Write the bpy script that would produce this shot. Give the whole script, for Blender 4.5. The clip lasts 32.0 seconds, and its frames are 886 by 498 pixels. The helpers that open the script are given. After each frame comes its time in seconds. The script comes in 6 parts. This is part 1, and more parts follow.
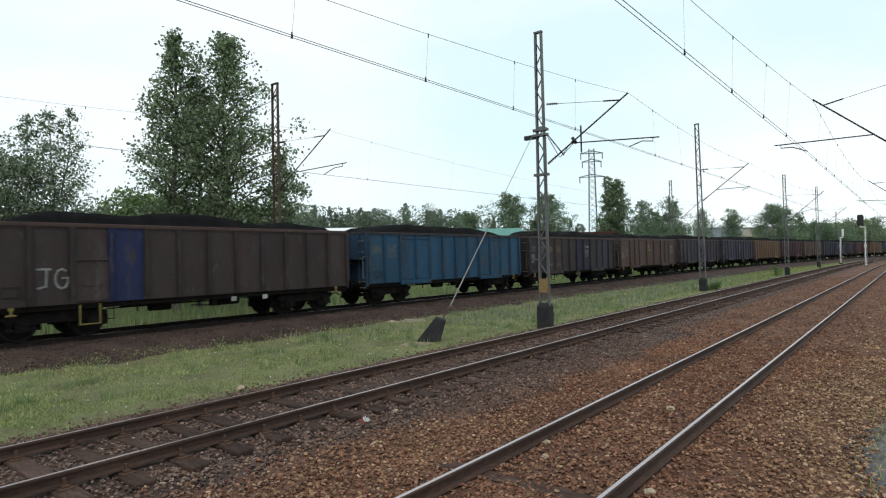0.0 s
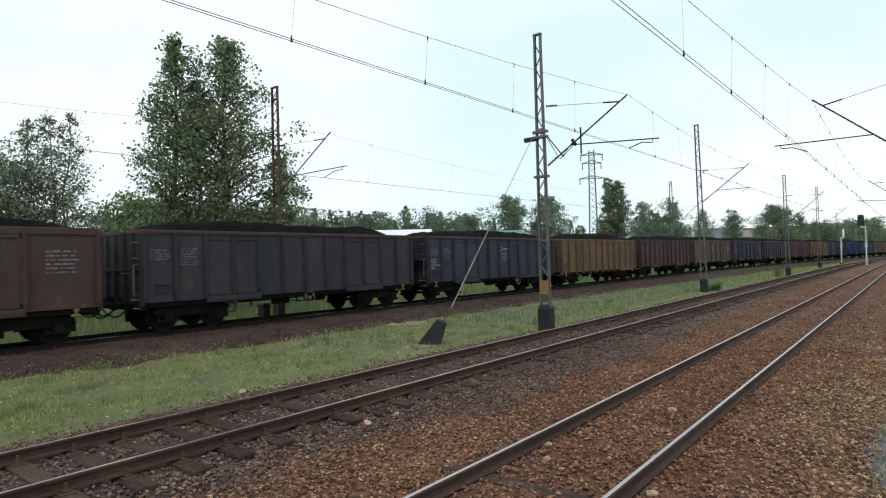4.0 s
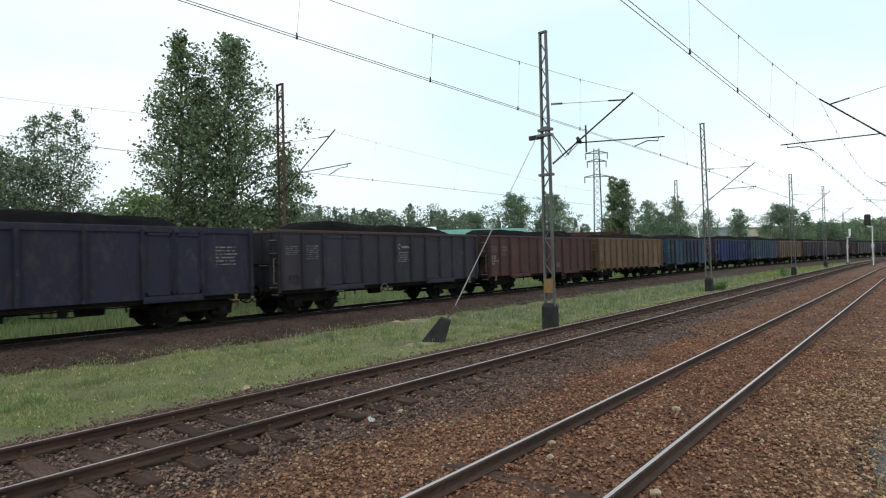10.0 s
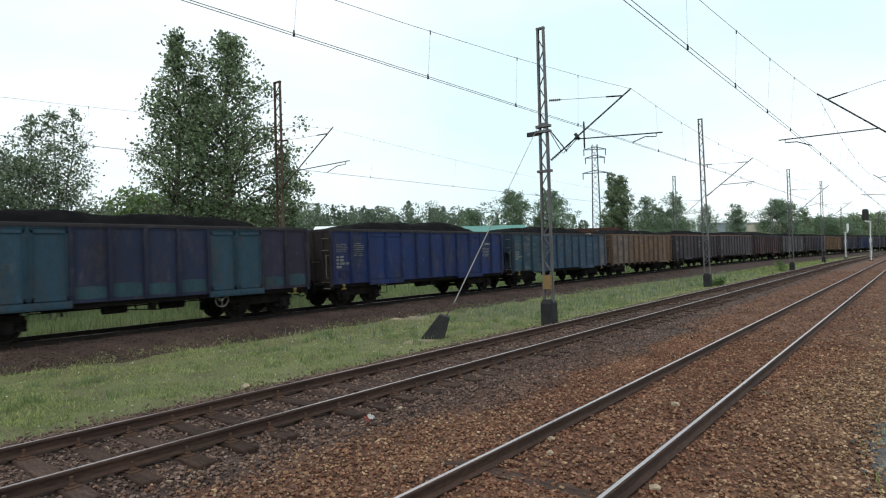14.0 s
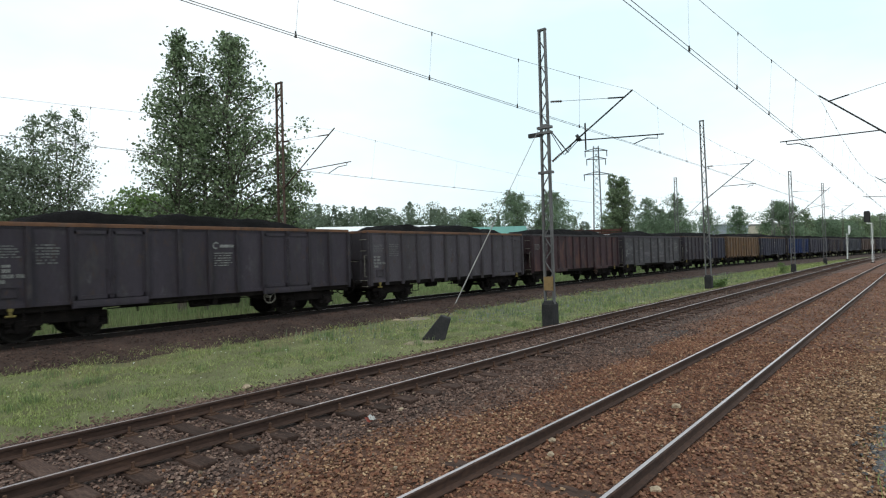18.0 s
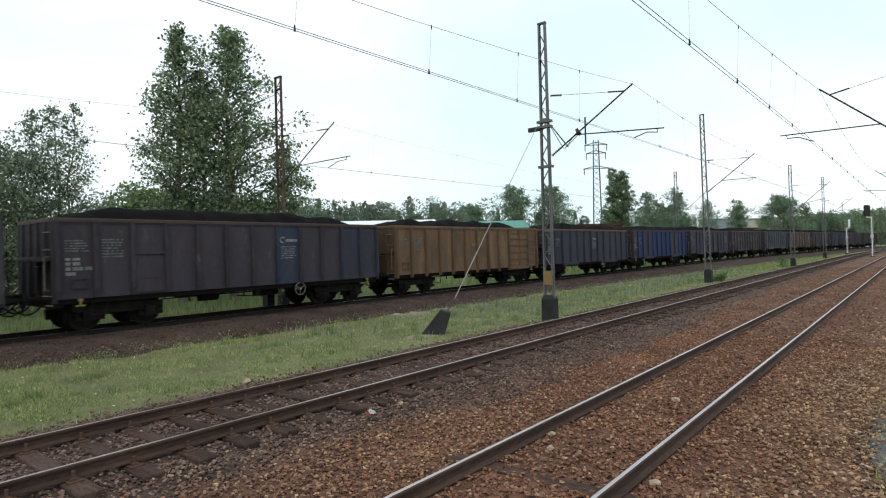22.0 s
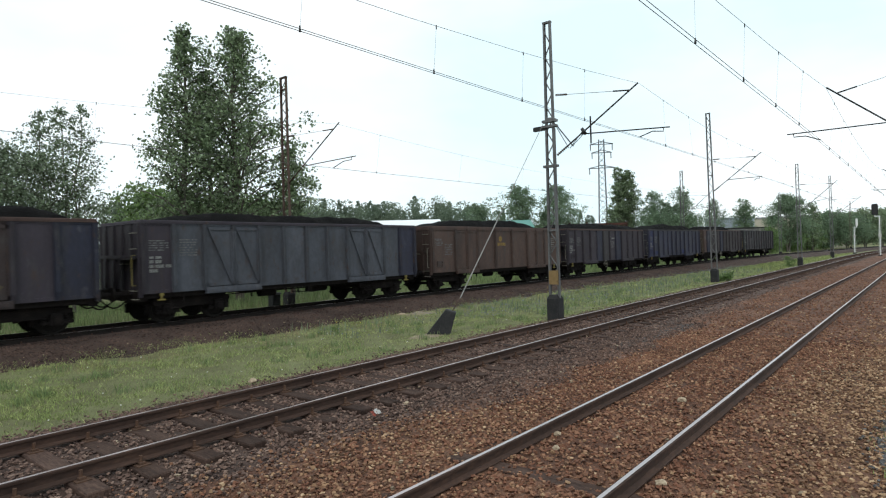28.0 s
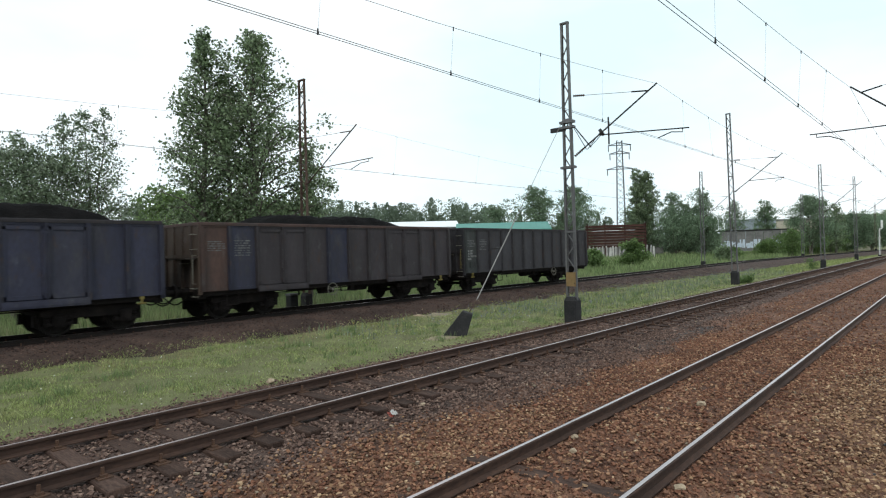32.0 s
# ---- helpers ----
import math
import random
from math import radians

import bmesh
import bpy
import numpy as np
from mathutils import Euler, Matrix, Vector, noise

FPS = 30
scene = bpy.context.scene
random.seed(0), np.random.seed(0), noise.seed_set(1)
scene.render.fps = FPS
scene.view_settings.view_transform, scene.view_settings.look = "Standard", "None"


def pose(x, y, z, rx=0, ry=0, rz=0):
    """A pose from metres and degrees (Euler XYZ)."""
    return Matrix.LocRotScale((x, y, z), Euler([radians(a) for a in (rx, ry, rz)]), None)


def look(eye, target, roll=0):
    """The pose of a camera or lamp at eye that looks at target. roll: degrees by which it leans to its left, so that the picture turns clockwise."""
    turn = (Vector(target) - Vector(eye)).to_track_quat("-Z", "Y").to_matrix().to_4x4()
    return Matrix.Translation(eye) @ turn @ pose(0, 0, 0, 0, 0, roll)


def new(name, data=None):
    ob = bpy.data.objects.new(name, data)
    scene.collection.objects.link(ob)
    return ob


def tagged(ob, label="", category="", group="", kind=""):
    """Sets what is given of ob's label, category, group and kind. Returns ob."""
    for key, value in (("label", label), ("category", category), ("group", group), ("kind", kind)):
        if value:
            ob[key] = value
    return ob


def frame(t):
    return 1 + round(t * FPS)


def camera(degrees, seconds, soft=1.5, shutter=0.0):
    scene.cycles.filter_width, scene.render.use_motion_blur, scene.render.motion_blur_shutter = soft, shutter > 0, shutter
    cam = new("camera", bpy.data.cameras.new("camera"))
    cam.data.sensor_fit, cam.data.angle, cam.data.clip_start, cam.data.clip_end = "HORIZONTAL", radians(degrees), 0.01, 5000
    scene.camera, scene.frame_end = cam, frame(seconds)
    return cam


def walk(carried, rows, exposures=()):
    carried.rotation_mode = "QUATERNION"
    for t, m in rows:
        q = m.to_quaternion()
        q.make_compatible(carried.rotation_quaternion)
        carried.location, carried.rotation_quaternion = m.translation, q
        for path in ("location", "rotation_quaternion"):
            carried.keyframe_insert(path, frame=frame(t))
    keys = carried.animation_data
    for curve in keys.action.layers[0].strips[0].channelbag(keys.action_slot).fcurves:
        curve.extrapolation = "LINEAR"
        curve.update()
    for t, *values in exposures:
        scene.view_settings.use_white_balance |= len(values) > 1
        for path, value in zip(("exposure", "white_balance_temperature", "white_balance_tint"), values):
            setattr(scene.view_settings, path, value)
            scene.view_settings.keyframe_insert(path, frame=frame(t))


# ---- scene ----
cam = camera(73.19, 32.0, soft=1.15, shutter=0.15)
walk(cam, [
    (0, pose(0, 0, 2.223, 90.762, 1.162, -51.588)),
    (0.5, pose(0, 0, 2.223, 90.844, 1.172, -51.597)),
    (1, pose(0, 0, 2.223, 90.999, 1.157, -51.588)),
    (1.5, pose(0, 0, 2.223, 91.156, 1.142, -51.564)),
    (2, pose(0, 0, 2.223, 91.233, 1.160, -51.556)),
    (2.5, pose(0, 0, 2.223, 91.195, 1.225, -51.565)),
    (3, pose(0, 0, 2.223, 91.116, 1.319, -51.533)),
    (3.5, pose(0, 0, 2.223, 91.003, 1.505, -51.540)),
    (5.5, pose(0, 0, 2.223, 90.956, 1.317, -51.445)),
    (6, pose(0, 0, 2.223, 90.916, 1.233, -51.415)),
    (6.5, pose(0, 0, 2.223, 90.917, 1.234, -51.378)),
    (7, pose(0, 0, 2.223, 90.920, 1.198, -51.337)),
    (7.5, pose(0, 0, 2.223, 90.864, 1.095, -51.288)),
    (8, pose(0, 0, 2.223, 90.896, 1.056, -51.246)),
    (8.5, pose(0, 0, 2.223, 90.926, 1.068, -51.160)),
    (9, pose(0, 0, 2.223, 90.884, 1.113, -51.104)),
    (9.5, pose(0, 0, 2.223, 90.841, 1.160, -51.103)),
    (10, pose(0, 0, 2.223, 90.791, 1.214, -51.129)),
    (10.5, pose(0, 0, 2.223, 90.761, 1.270, -51.138)),
    (11, pose(0, 0, 2.223, 90.718, 1.296, -51.144)),
    (11.5, pose(0, 0, 2.223, 90.654, 1.360, -51.192)),
    (12, pose(0, 0, 2.223, 90.617, 1.440, -51.194)),
    (12.5, pose(0, 0, 2.223, 90.601, 1.436, -51.205)),
    (13, pose(0, 0, 2.223, 90.558, 1.500, -51.225)),
    (13.5, pose(0, 0, 2.223, 90.531, 1.495, -51.232)),
    (14, pose(0, 0, 2.223, 90.506, 1.540, -51.252)),
    (14.5, pose(0, 0, 2.223, 90.537, 1.399, -51.278)),
    (16.5, pose(0, 0, 2.223, 90.743, 1.318, -51.147)),
    (17, pose(0, 0, 2.223, 90.744, 1.363, -51.159)),
    (17.5, pose(0, 0, 2.223, 90.699, 1.378, -51.156)),
    (18, pose(0, 0, 2.223, 90.614, 1.414, -51.150)),
    (18.5, pose(0, 0, 2.223, 90.498, 1.467, -51.144)),
    (19, pose(0, 0, 2.223, 90.388, 1.475, -51.144)),
    (19.5, pose(0, 0, 2.223, 90.268, 1.535, -51.128)),
    (20, pose(0, 0, 2.223, 90.159, 1.618, -51.139)),
    (20.5, pose(0, 0, 2.223, 90.052, 1.564, -51.191)),
    (21, pose(0, 0, 2.223, 90.028, 1.551, -51.225)),
    (21.5, pose(0, 0, 2.223, 90.056, 1.486, -51.221)),
    (22, pose(0, 0, 2.223, 90.076, 1.476, -51.169)),
    (22.5, pose(0, 0, 2.223, 90.134, 1.530, -51.148)),
    (23, pose(0, 0, 2.223, 90.179, 1.604, -51.070)),
    (23.5, pose(0, 0, 2.223, 90.222, 1.522, -50.991)),
    (24, pose(0, 0, 2.223, 90.300, 1.520, -50.907)),
    (24.5, pose(0, 0, 2.223, 90.351, 1.461, -50.848)),
    (25, pose(0, 0, 2.223, 90.356, 1.517, -50.804)),
    (25.5, pose(0, 0, 2.223, 90.311, 1.753, -50.784)),
    (27.5, pose(0, 0, 2.223, 90.082, 1.809, -50.744)),
    (28, pose(0, 0, 2.223, 90.071, 1.561, -50.670)),
    (28.5, pose(0, 0, 2.223, 90.031, 1.466, -50.577)),
    (29, pose(0, 0, 2.223, 90.005, 1.351, -50.348)),
    (29.5, pose(0, 0, 2.223, 90.049, 1.386, -50.150)),
    (30, pose(0, 0, 2.223, 90.097, 1.386, -49.957)),
    (30.5, pose(0, 0, 2.223, 90.163, 1.386, -49.822)),
    (31, pose(0, 0, 2.223, 90.186, 1.518, -49.678)),
    (31.5, pose(0, 0, 2.223, 90.199, 1.530, -49.447)),
    (32, pose(0, 0, 2.223, 90.252, 1.457, -49.069)),
], exposures=[(0, 0.04), (6, 0.04), (14, 0.08), (24, 0.14), (32, 0.16)])

# ---- daylight: bright overcast sky, faint sun behind cloud ----
SUN_AZ, SUN_EL = radians(215), radians(52)      # direction towards the sun, from +x towards +y
world = bpy.data.worlds.new("overcast_sky")
scene.world = world
world.use_nodes = True
wn, wl = world.node_tree.nodes, world.node_tree.links
wn.clear()
w_out, w_bg = wn.new("ShaderNodeOutputWorld"), wn.new("ShaderNodeBackground")
w_sky = wn.new("ShaderNodeTexSky")
w_sky.sky_type, w_sky.sun_disc = "NISHITA", False
w_sky.sun_elevation, w_sky.sun_rotation = SUN_EL, math.pi / 2 - SUN_AZ
w_sky.air_density, w_sky.dust_density, w_sky.ozone_density = 1.0, 2.0, 1.0
w_co, w_map = wn.new("ShaderNodeTexCoord"), wn.new("ShaderNodeMapping")
w_map.inputs["Scale"].default_value = (1.0, 1.0, 2.6)
w_n = wn.new("ShaderNodeTexNoise")
w_n.inputs["Scale"].default_value, w_n.inputs["Detail"].default_value, w_n.inputs["Roughness"].default_value = 1.7, 5.0, 0.5
w_r = wn.new("ShaderNodeValToRGB")
w_r.color_ramp.elements[0].position, w_r.color_ramp.elements[0].color = 0.36, (8.1, 10.2, 10.9, 1)
w_r.color_ramp.elements[1].position, w_r.color_ramp.elements[1].color = 0.62, (10.4, 11.25, 11.6, 1)
w_mix = wn.new("ShaderNodeMix")
w_mix.data_type = "RGBA"
w_mix.inputs["Factor"].default_value = 0.9
wl.new(w_co.outputs["Generated"], w_map.inputs["Vector"])
wl.new(w_map.outputs["Vector"], w_n.inputs["Vector"])
wl.new(w_n.outputs["Fac"], w_r.inputs["Fac"])
wl.new(w_sky.outputs["Color"], w_mix.inputs["A"])
wl.new(w_r.outputs["Color"], w_mix.inputs["B"])
wl.new(w_mix.outputs["Result"], w_bg.inputs["Color"])
w_bg.inputs["Strength"].default_value = 0.1
wl.new(w_bg.outputs["Background"], w_out.inputs["Surface"])
sun_data = bpy.data.lights.new("sun", "SUN")
sun_data.energy, sun_data.angle, sun_data.color = 1.0, radians(20), (1.0, 0.96, 0.9)
sun = new("sun", sun_data)
sun.matrix_world = look((math.cos(SUN_AZ) * 50, math.sin(SUN_AZ) * 50, 50 * math.tan(SUN_EL)), (0, 0, 0))


# ---- materials ----
def material(name, colours, scale=4.0, rough=0.8, metal=0.0, bump=0.3, fine=40.0, island=0.0, obj=0.0, stretch=(1, 1, 1), spots=None, use_colour=False, translucent=0.0, bump_dist=0.02, rough_var=0.1, pieces=None):
    """Two-scale noise between colours; island / obj: brightness variation per piece."""
    m = bpy.data.materials.new(name)
    m.use_nodes = True
    n, l = m.node_tree.nodes, m.node_tree.links
    b = n["Principled BSDF"]
    b.inputs["Metallic"].default_value = metal
    co = n.new("ShaderNodeTexCoord")
    mp = n.new("ShaderNodeMapping")
    mp.inputs["Scale"].default_value = stretch
    if use_colour or obj:
        own, shift = n.new("ShaderNodeObjectInfo"), n.new("ShaderNodeVectorMath")
        far = n.new("ShaderNodeMath")
        far.operation, far.inputs[1].default_value = "MULTIPLY", 61.0
        l.new(own.outputs["Random"], far.inputs[0])
        l.new(co.outputs["Object"], shift.inputs[0])
        l.new(far.outputs[0], shift.inputs[1])
        l.new(shift.outputs["Vector"], mp.inputs["Vector"])
    else:
        l.new(co.outputs["Object"], mp.inputs["Vector"])
    big = n.new("ShaderNodeTexNoise")
    big.inputs["Scale"].default_value, big.inputs["Detail"].default_value, big.inputs["Roughness"].default_value = scale, 6.0, 0.62
    l.new(mp.outputs["Vector"], big.inputs["Vector"])
    small = n.new("ShaderNodeTexNoise")
    small.inputs["Scale"].default_value, small.inputs["Detail"].default_value = fine, 4.0
    l.new(mp.outputs["Vector"], small.inputs["Vector"])
    vec = n.new("ShaderNodeMath")
    vec.operation = "MULTIPLY_ADD"
    vec.inputs[1].default_value = 0.45
    l.new(small.outputs["Fac"], vec.inputs[0])
    mul = n.new("ShaderNodeMath")
    mul.operation = "MULTIPLY"
    mul.inputs[1].default_value = 0.55
    l.new(big.outputs["Fac"], mul.inputs[0])
    l.new(mul.outputs[0], vec.inputs[2])
    ramp = n.new("ShaderNodeValToRGB")
    e = ramp.color_ramp.elements
    while len(e) < len(colours):
        e.new(0.5)
    for i, c in enumerate(colours):
        e[i].position, e[i].color = 0.34 + 0.32 * i / max(1, len(colours) - 1), (*c, 1)
    l.new(vec.outputs[0], ramp.inputs["Fac"])
    out = ramp.outputs["Color"]

    def mixed(kind, fac, a, bb):
        x = n.new("ShaderNodeMix")
        x.data_type, x.blend_type = "RGBA", kind
        for sock, v in (("Factor", fac), ("A", a), ("B", bb)):
            if isinstance(v, bpy.types.NodeSocket):
                l.new(v, x.inputs[sock])
            else:
                x.inputs[sock].default_value = v
        return x.outputs["Result"]

    if use_colour:
        info = n.new("ShaderNodeObjectInfo")
        out = mixed("MULTIPLY", 1.0, info.outputs["Color"], out)
    for tone, amount, size in (spots if spots and isinstance(spots, list) else [spots] if spots else []):
        sp = n.new("ShaderNodeTexNoise")
        sp.inputs["Scale"].default_value, sp.inputs["Detail"].default_value, sp.inputs["Roughness"].default_value = size, 7.0, 0.7
        l.new(mp.outputs["Vector"], sp.inputs["Vector"])
        sr = n.new("ShaderNodeValToRGB")
        sr.color_ramp.elements[0].position, sr.color_ramp.elements[1].position = 0.62 - amount, 0.74 - amount * 0.6
        if len(tone) == 4:
            sr.color_ramp.elements[1].color = (tone[3], tone[3], tone[3], 1)
            tone = tone[:3]
        l.new(sp.outputs["Fac"], sr.inputs["Fac"])
        out = mixed("MIX", sr.outputs["Color"], out, (*tone, 1))
    if pieces:
        g, pr = n.new("ShaderNodeNewGeometry"), n.new("ShaderNodeValToRGB")
        e = pr.color_ramp.elements
        while len(e) < len(pieces):
            e.new(0.5)
        for i, c in enumerate(pieces):
            e[i].position, e[i].color = i / (len(pieces) - 1), (*c, 1)
        l.new(g.outputs["Random Per Island"], pr.inputs["Fac"])
        out = mixed("MIX", 0.62, out, pr.outputs["Color"])
    for amount, node, sock in ((island, "ShaderNodeNewGeometry", "Random Per Island"), (obj, "ShaderNodeObjectInfo", "Random")):
        if amount:
            g = n.new(node)
            hs = n.new("ShaderNodeMapRange")
            hs.inputs["To Min"].default_value, hs.inputs["To Max"].default_value = 1 - amount, 1 + amount
            l.new(g.outputs[sock], hs.inputs["Value"])
            hv = n.new("ShaderNodeHueSaturation")
            l.new(hs.outputs["Result"], hv.inputs["Value"])
            l.new(out, hv.inputs["Color"])
            out = hv.outputs["Color"]
    l.new(out, b.inputs["Base Color"])
    rm = n.new("ShaderNodeMapRange")
    rm.inputs["To Min"].default_value, rm.inputs["To Max"].default_value = max(0.05, rough - rough_var), min(1, rough + rough_var)
    l.new(small.outputs["Fac"], rm.inputs["Value"])
    l.new(rm.outputs["Result"], b.inputs["Roughness"])
    b.inputs["Specular IOR Level"].default_value = 0.3
    if bump:
        bp = n.new("ShaderNodeBump")
        bp.inputs["Strength"].default_value, bp.inputs["Distance"].default_value = bump, bump_dist
        l.new(small.outputs["Fac"], bp.inputs["Height"])
        l.new(bp.outputs["Normal"], b.inputs["Normal"])
    if translucent:
        tr = n.new("ShaderNodeBsdfTranslucent")
        l.new(out, tr.inputs["Color"])
        ms = n.new("ShaderNodeMixShader")
        ms.inputs[0].default_value = translucent
        l.new(b.outputs["BSDF"], ms.inputs[1])
        l.new(tr.outputs["BSDF"], ms.inputs[2])
        l.new(ms.outputs[0], n["Material Output"].inputs["Surface"])
    return m


M_GROUND = material("meadow_soil", [(0.092, 0.078, 0.042), (0.148, 0.155, 0.068), (0.215, 0.215, 0.1)], 0.8, 0.95, fine=38, bump=1.0, bump_dist=0.05)
M_BROWN = material("rusty_ballast_bed", [(0.0432, 0.02106, 0.01404), (0.1166, 0.05508, 0.03402), (0.2214, 0.1145, 0.0702)], 0.9, 0.95, fine=48, bump=1.0, bump_dist=0.03)
M_DARK = material("dark_ballast_bed", [(0.028, 0.0175, 0.0145), (0.07, 0.0435, 0.0345), (0.125, 0.08, 0.063)], 0.9, 0.95, fine=48, bump=1.0, bump_dist=0.03)
M_STONE_B = material("rusty_stones", [(0.08569, 0.03916, 0.02453), (0.1777, 0.08041, 0.04697), (0.324, 0.1651, 0.09713)], 0.7, 0.9, fine=30, island=0.25, bump=0.3, pieces=[(0.05225, 0.03036, 0.02299), (0.11, 0.0484, 0.03135), (0.1606, 0.06655, 0.04015), (0.1914, 0.08305, 0.0495), (0.165, 0.08888, 0.05742), (0.2178, 0.1144, 0.066), (0.3025, 0.1892, 0.1144)])
M_STONE_D = material("sooty_stones", [(0.05082, 0.03202, 0.0273), (0.1053, 0.06584, 0.0546), (0.1976, 0.1299, 0.1035)], 0.7, 0.9, fine=30, island=0.25, bump=0.3, pieces=[(0.02825, 0.01827, 0.01554), (0.06405, 0.03948, 0.03202), (0.1091, 0.06405, 0.04798), (0.1223, 0.07623, 0.05933), (0.1618, 0.1016, 0.07623), (0.2352, 0.1646, 0.127)])
M_BANK = material("dark_ballast_bank", [(0.021, 0.0125, 0.01), (0.046, 0.0275, 0.021), (0.078, 0.047, 0.036)], 0.7, 0.95, fine=26, bump=1.0, bump_dist=0.04)
M_STONE_T = material("dark_brown_stones", [(0.027, 0.0168, 0.014), (0.054, 0.033, 0.026), (0.104, 0.065, 0.051)], 0.7, 0.9, fine=30, island=0.6, bump=0.3)
M_STONE_Y = material("tan_stones", [(0.1045, 0.055, 0.033), (0.2035, 0.1089, 0.0627), (0.3355, 0.2035, 0.1188)], 0.7, 0.9, fine=30, island=0.25, bump=0.3, pieces=[(0.066, 0.0385, 0.0264), (0.132, 0.0693, 0.0407), (0.187, 0.1001, 0.0583), (0.242, 0.143, 0.0792), (0.297, 0.1925, 0.11), (0.44, 0.319, 0.198)])
M_CINDER = material("grey_cinders", [(0.045, 0.042, 0.043), (0.09, 0.085, 0.085), (0.17, 0.165, 0.165)], 3.0, 0.9, fine=30, island=0.3, bump=0.5)
M_STONE_P = material("pale_stones", [(0.175, 0.13, 0.088), (0.32, 0.255, 0.18)], 8, 0.9, fine=30, island=0.35, bump=0.3)
M_VIOLET = material("violet_petals", [(0.13, 0.12, 0.26), (0.2, 0.2, 0.36)], 5, 0.8, bump=0)
M_HEAD = material("polished_rail_head", [(0.43, 0.35, 0.34), (0.53, 0.45, 0.44)], 1.5, 0.3, 0.9, fine=12, bump=0, stretch=(0.2, 1, 1), rough_var=0.04)
M_HEAD2 = material("worn_rail_head", [(0.41, 0.335, 0.33), (0.52, 0.44, 0.435)], 1.5, 0.3, 0.9, fine=12, bump=0, stretch=(0.2, 1, 1), rough_var=0.04)
M_WEB = material("rusty_rail_web", [(0.025, 0.014, 0.0108), (0.046, 0.026, 0.0193), (0.076, 0.042, 0.0295)], 2, 0.9, 0.0, fine=30, bump=0.25, stretch=(0.4, 1, 1))
# far track's dark web, with the shadow along the rail put into its colour
M_WEB_T = material("shadow_black_rail_web", [(0.006, 0.0045, 0.004), (0.013, 0.0095, 0.008), (0.024, 0.0165, 0.013)], 2, 0.9, 0.0, fine=30, bump=0.25, stretch=(0.4, 1, 1))
M_SLEEPER = material("creosoted_sleeper_wood", [(0.026, 0.0165, 0.0135), (0.056, 0.035, 0.028), (0.095, 0.06, 0.047)], 3, 0.9, fine=22, obj=0.35, bump=0.6, stretch=(3, 0.5, 1))
M_CLIP = material("rusty_fastening", [(0.05, 0.03, 0.022), (0.105, 0.054, 0.032)], 20, 0.9, 0.0, fine=60)
M_GRASS = material("grass_blades", [(0.142, 0.186, 0.059), (0.252, 0.298, 0.11), (0.395, 0.388, 0.185)], 0.45, 0.7, fine=3, island=0.6, bump=0, translucent=0.3, spots=[((0.27, 0.25, 0.135, 0.32), 0.1, 0.42), ((0.1, 0.16, 0.055, 0.5), 0.1, 0.7)])
M_TALL = material("tall_grass_blades", [(0.11, 0.162, 0.062), (0.168, 0.225, 0.094), (0.25, 0.28, 0.145)], 0.2, 0.7, fine=3, island=0.4, bump=0, translucent=0.3)
M_LITTER_R = material("red_printed_foil", [(0.16, 0.035, 0.025), (0.26, 0.06, 0.04)], 20, 0.4, bump=0.1)
M_PATCH = material("worn_tar_patch", [(0.032, 0.026, 0.024), (0.06, 0.048, 0.044)], 2, 0.9, fine=30, bump=0.4)
M_STRAW = material("dry_straw", [(0.22, 0.18, 0.1), (0.32, 0.27, 0.15)], 2, 0.85, fine=9, island=0.4, bump=0)
M_STEM = material("weed_stems", [(0.11, 0.15, 0.085), (0.165, 0.205, 0.12), (0.195, 0.22, 0.17)], 1, 0.8, fine=5, island=0.4, bump=0)
M_WHITE_FLOWER = material("white_petals", [(0.7, 0.7, 0.66), (0.8, 0.8, 0.76)], 5, 0.8, bump=0)
M_YELLOW_FLOWER = material("yellow_petals", [(0.6, 0.48, 0.03), (0.7, 0.58, 0.06)], 5, 0.8, bump=0)
M_STEEL = material("weathered_galvanised_steel", [(0.075, 0.074, 0.077), (0.13, 0.127, 0.128), (0.19, 0.185, 0.185)], 1.2, 0.6, 0.3, fine=20, bump=0.1, spots=((0.1, 0.055, 0.03), 0.04, 2.0), stretch=(2, 2, 0.5))
M_ZINC = material("bright_galvanised_wire", [(0.2, 0.19, 0.18), (0.32, 0.31, 0.3)], 2.0, 0.7, 0.2, fine=20, bump=0.05)
M_STEEL_RUST = material("rusty_mast_steel", [(0.05, 0.034, 0.027), (0.09, 0.058, 0.044), (0.13, 0.095, 0.078)], 1.2, 0.8, 0.2, fine=20, bump=0.2)
M_BLACK = material("black_iron", [(0.02, 0.02, 0.021), (0.045, 0.043, 0.042)], 6, 0.6, 0.3, fine=30, bump=0.1)
M_TAR = material("tarred_concrete", [(0.012, 0.012, 0.013), (0.022, 0.021, 0.022), (0.038, 0.036, 0.035)], 3, 0.85, fine=25, bump=0.3)
M_WIRE = material("oxidised_copper_wire", [(0.1, 0.095, 0.09), (0.15, 0.14, 0.135)], 3, 0.6, 0.4, bump=0)
M_INSUL = material("brown_porcelain", [(0.035, 0.02, 0.015), (0.06, 0.035, 0.025)], 8, 0.25, bump=0)
M_OCHRE = material("ochre_enamel_plate", [(0.16, 0.1, 0.04), (0.26, 0.17, 0.075)], 6, 0.6, fine=40, spots=((0.08, 0.05, 0.03), 0.06, 9))
M_WHITE = material("white_painted_metal", [(0.62, 0.62, 0.6), (0.78, 0.78, 0.77)], 3, 0.5, fine=30, bump=0.05)
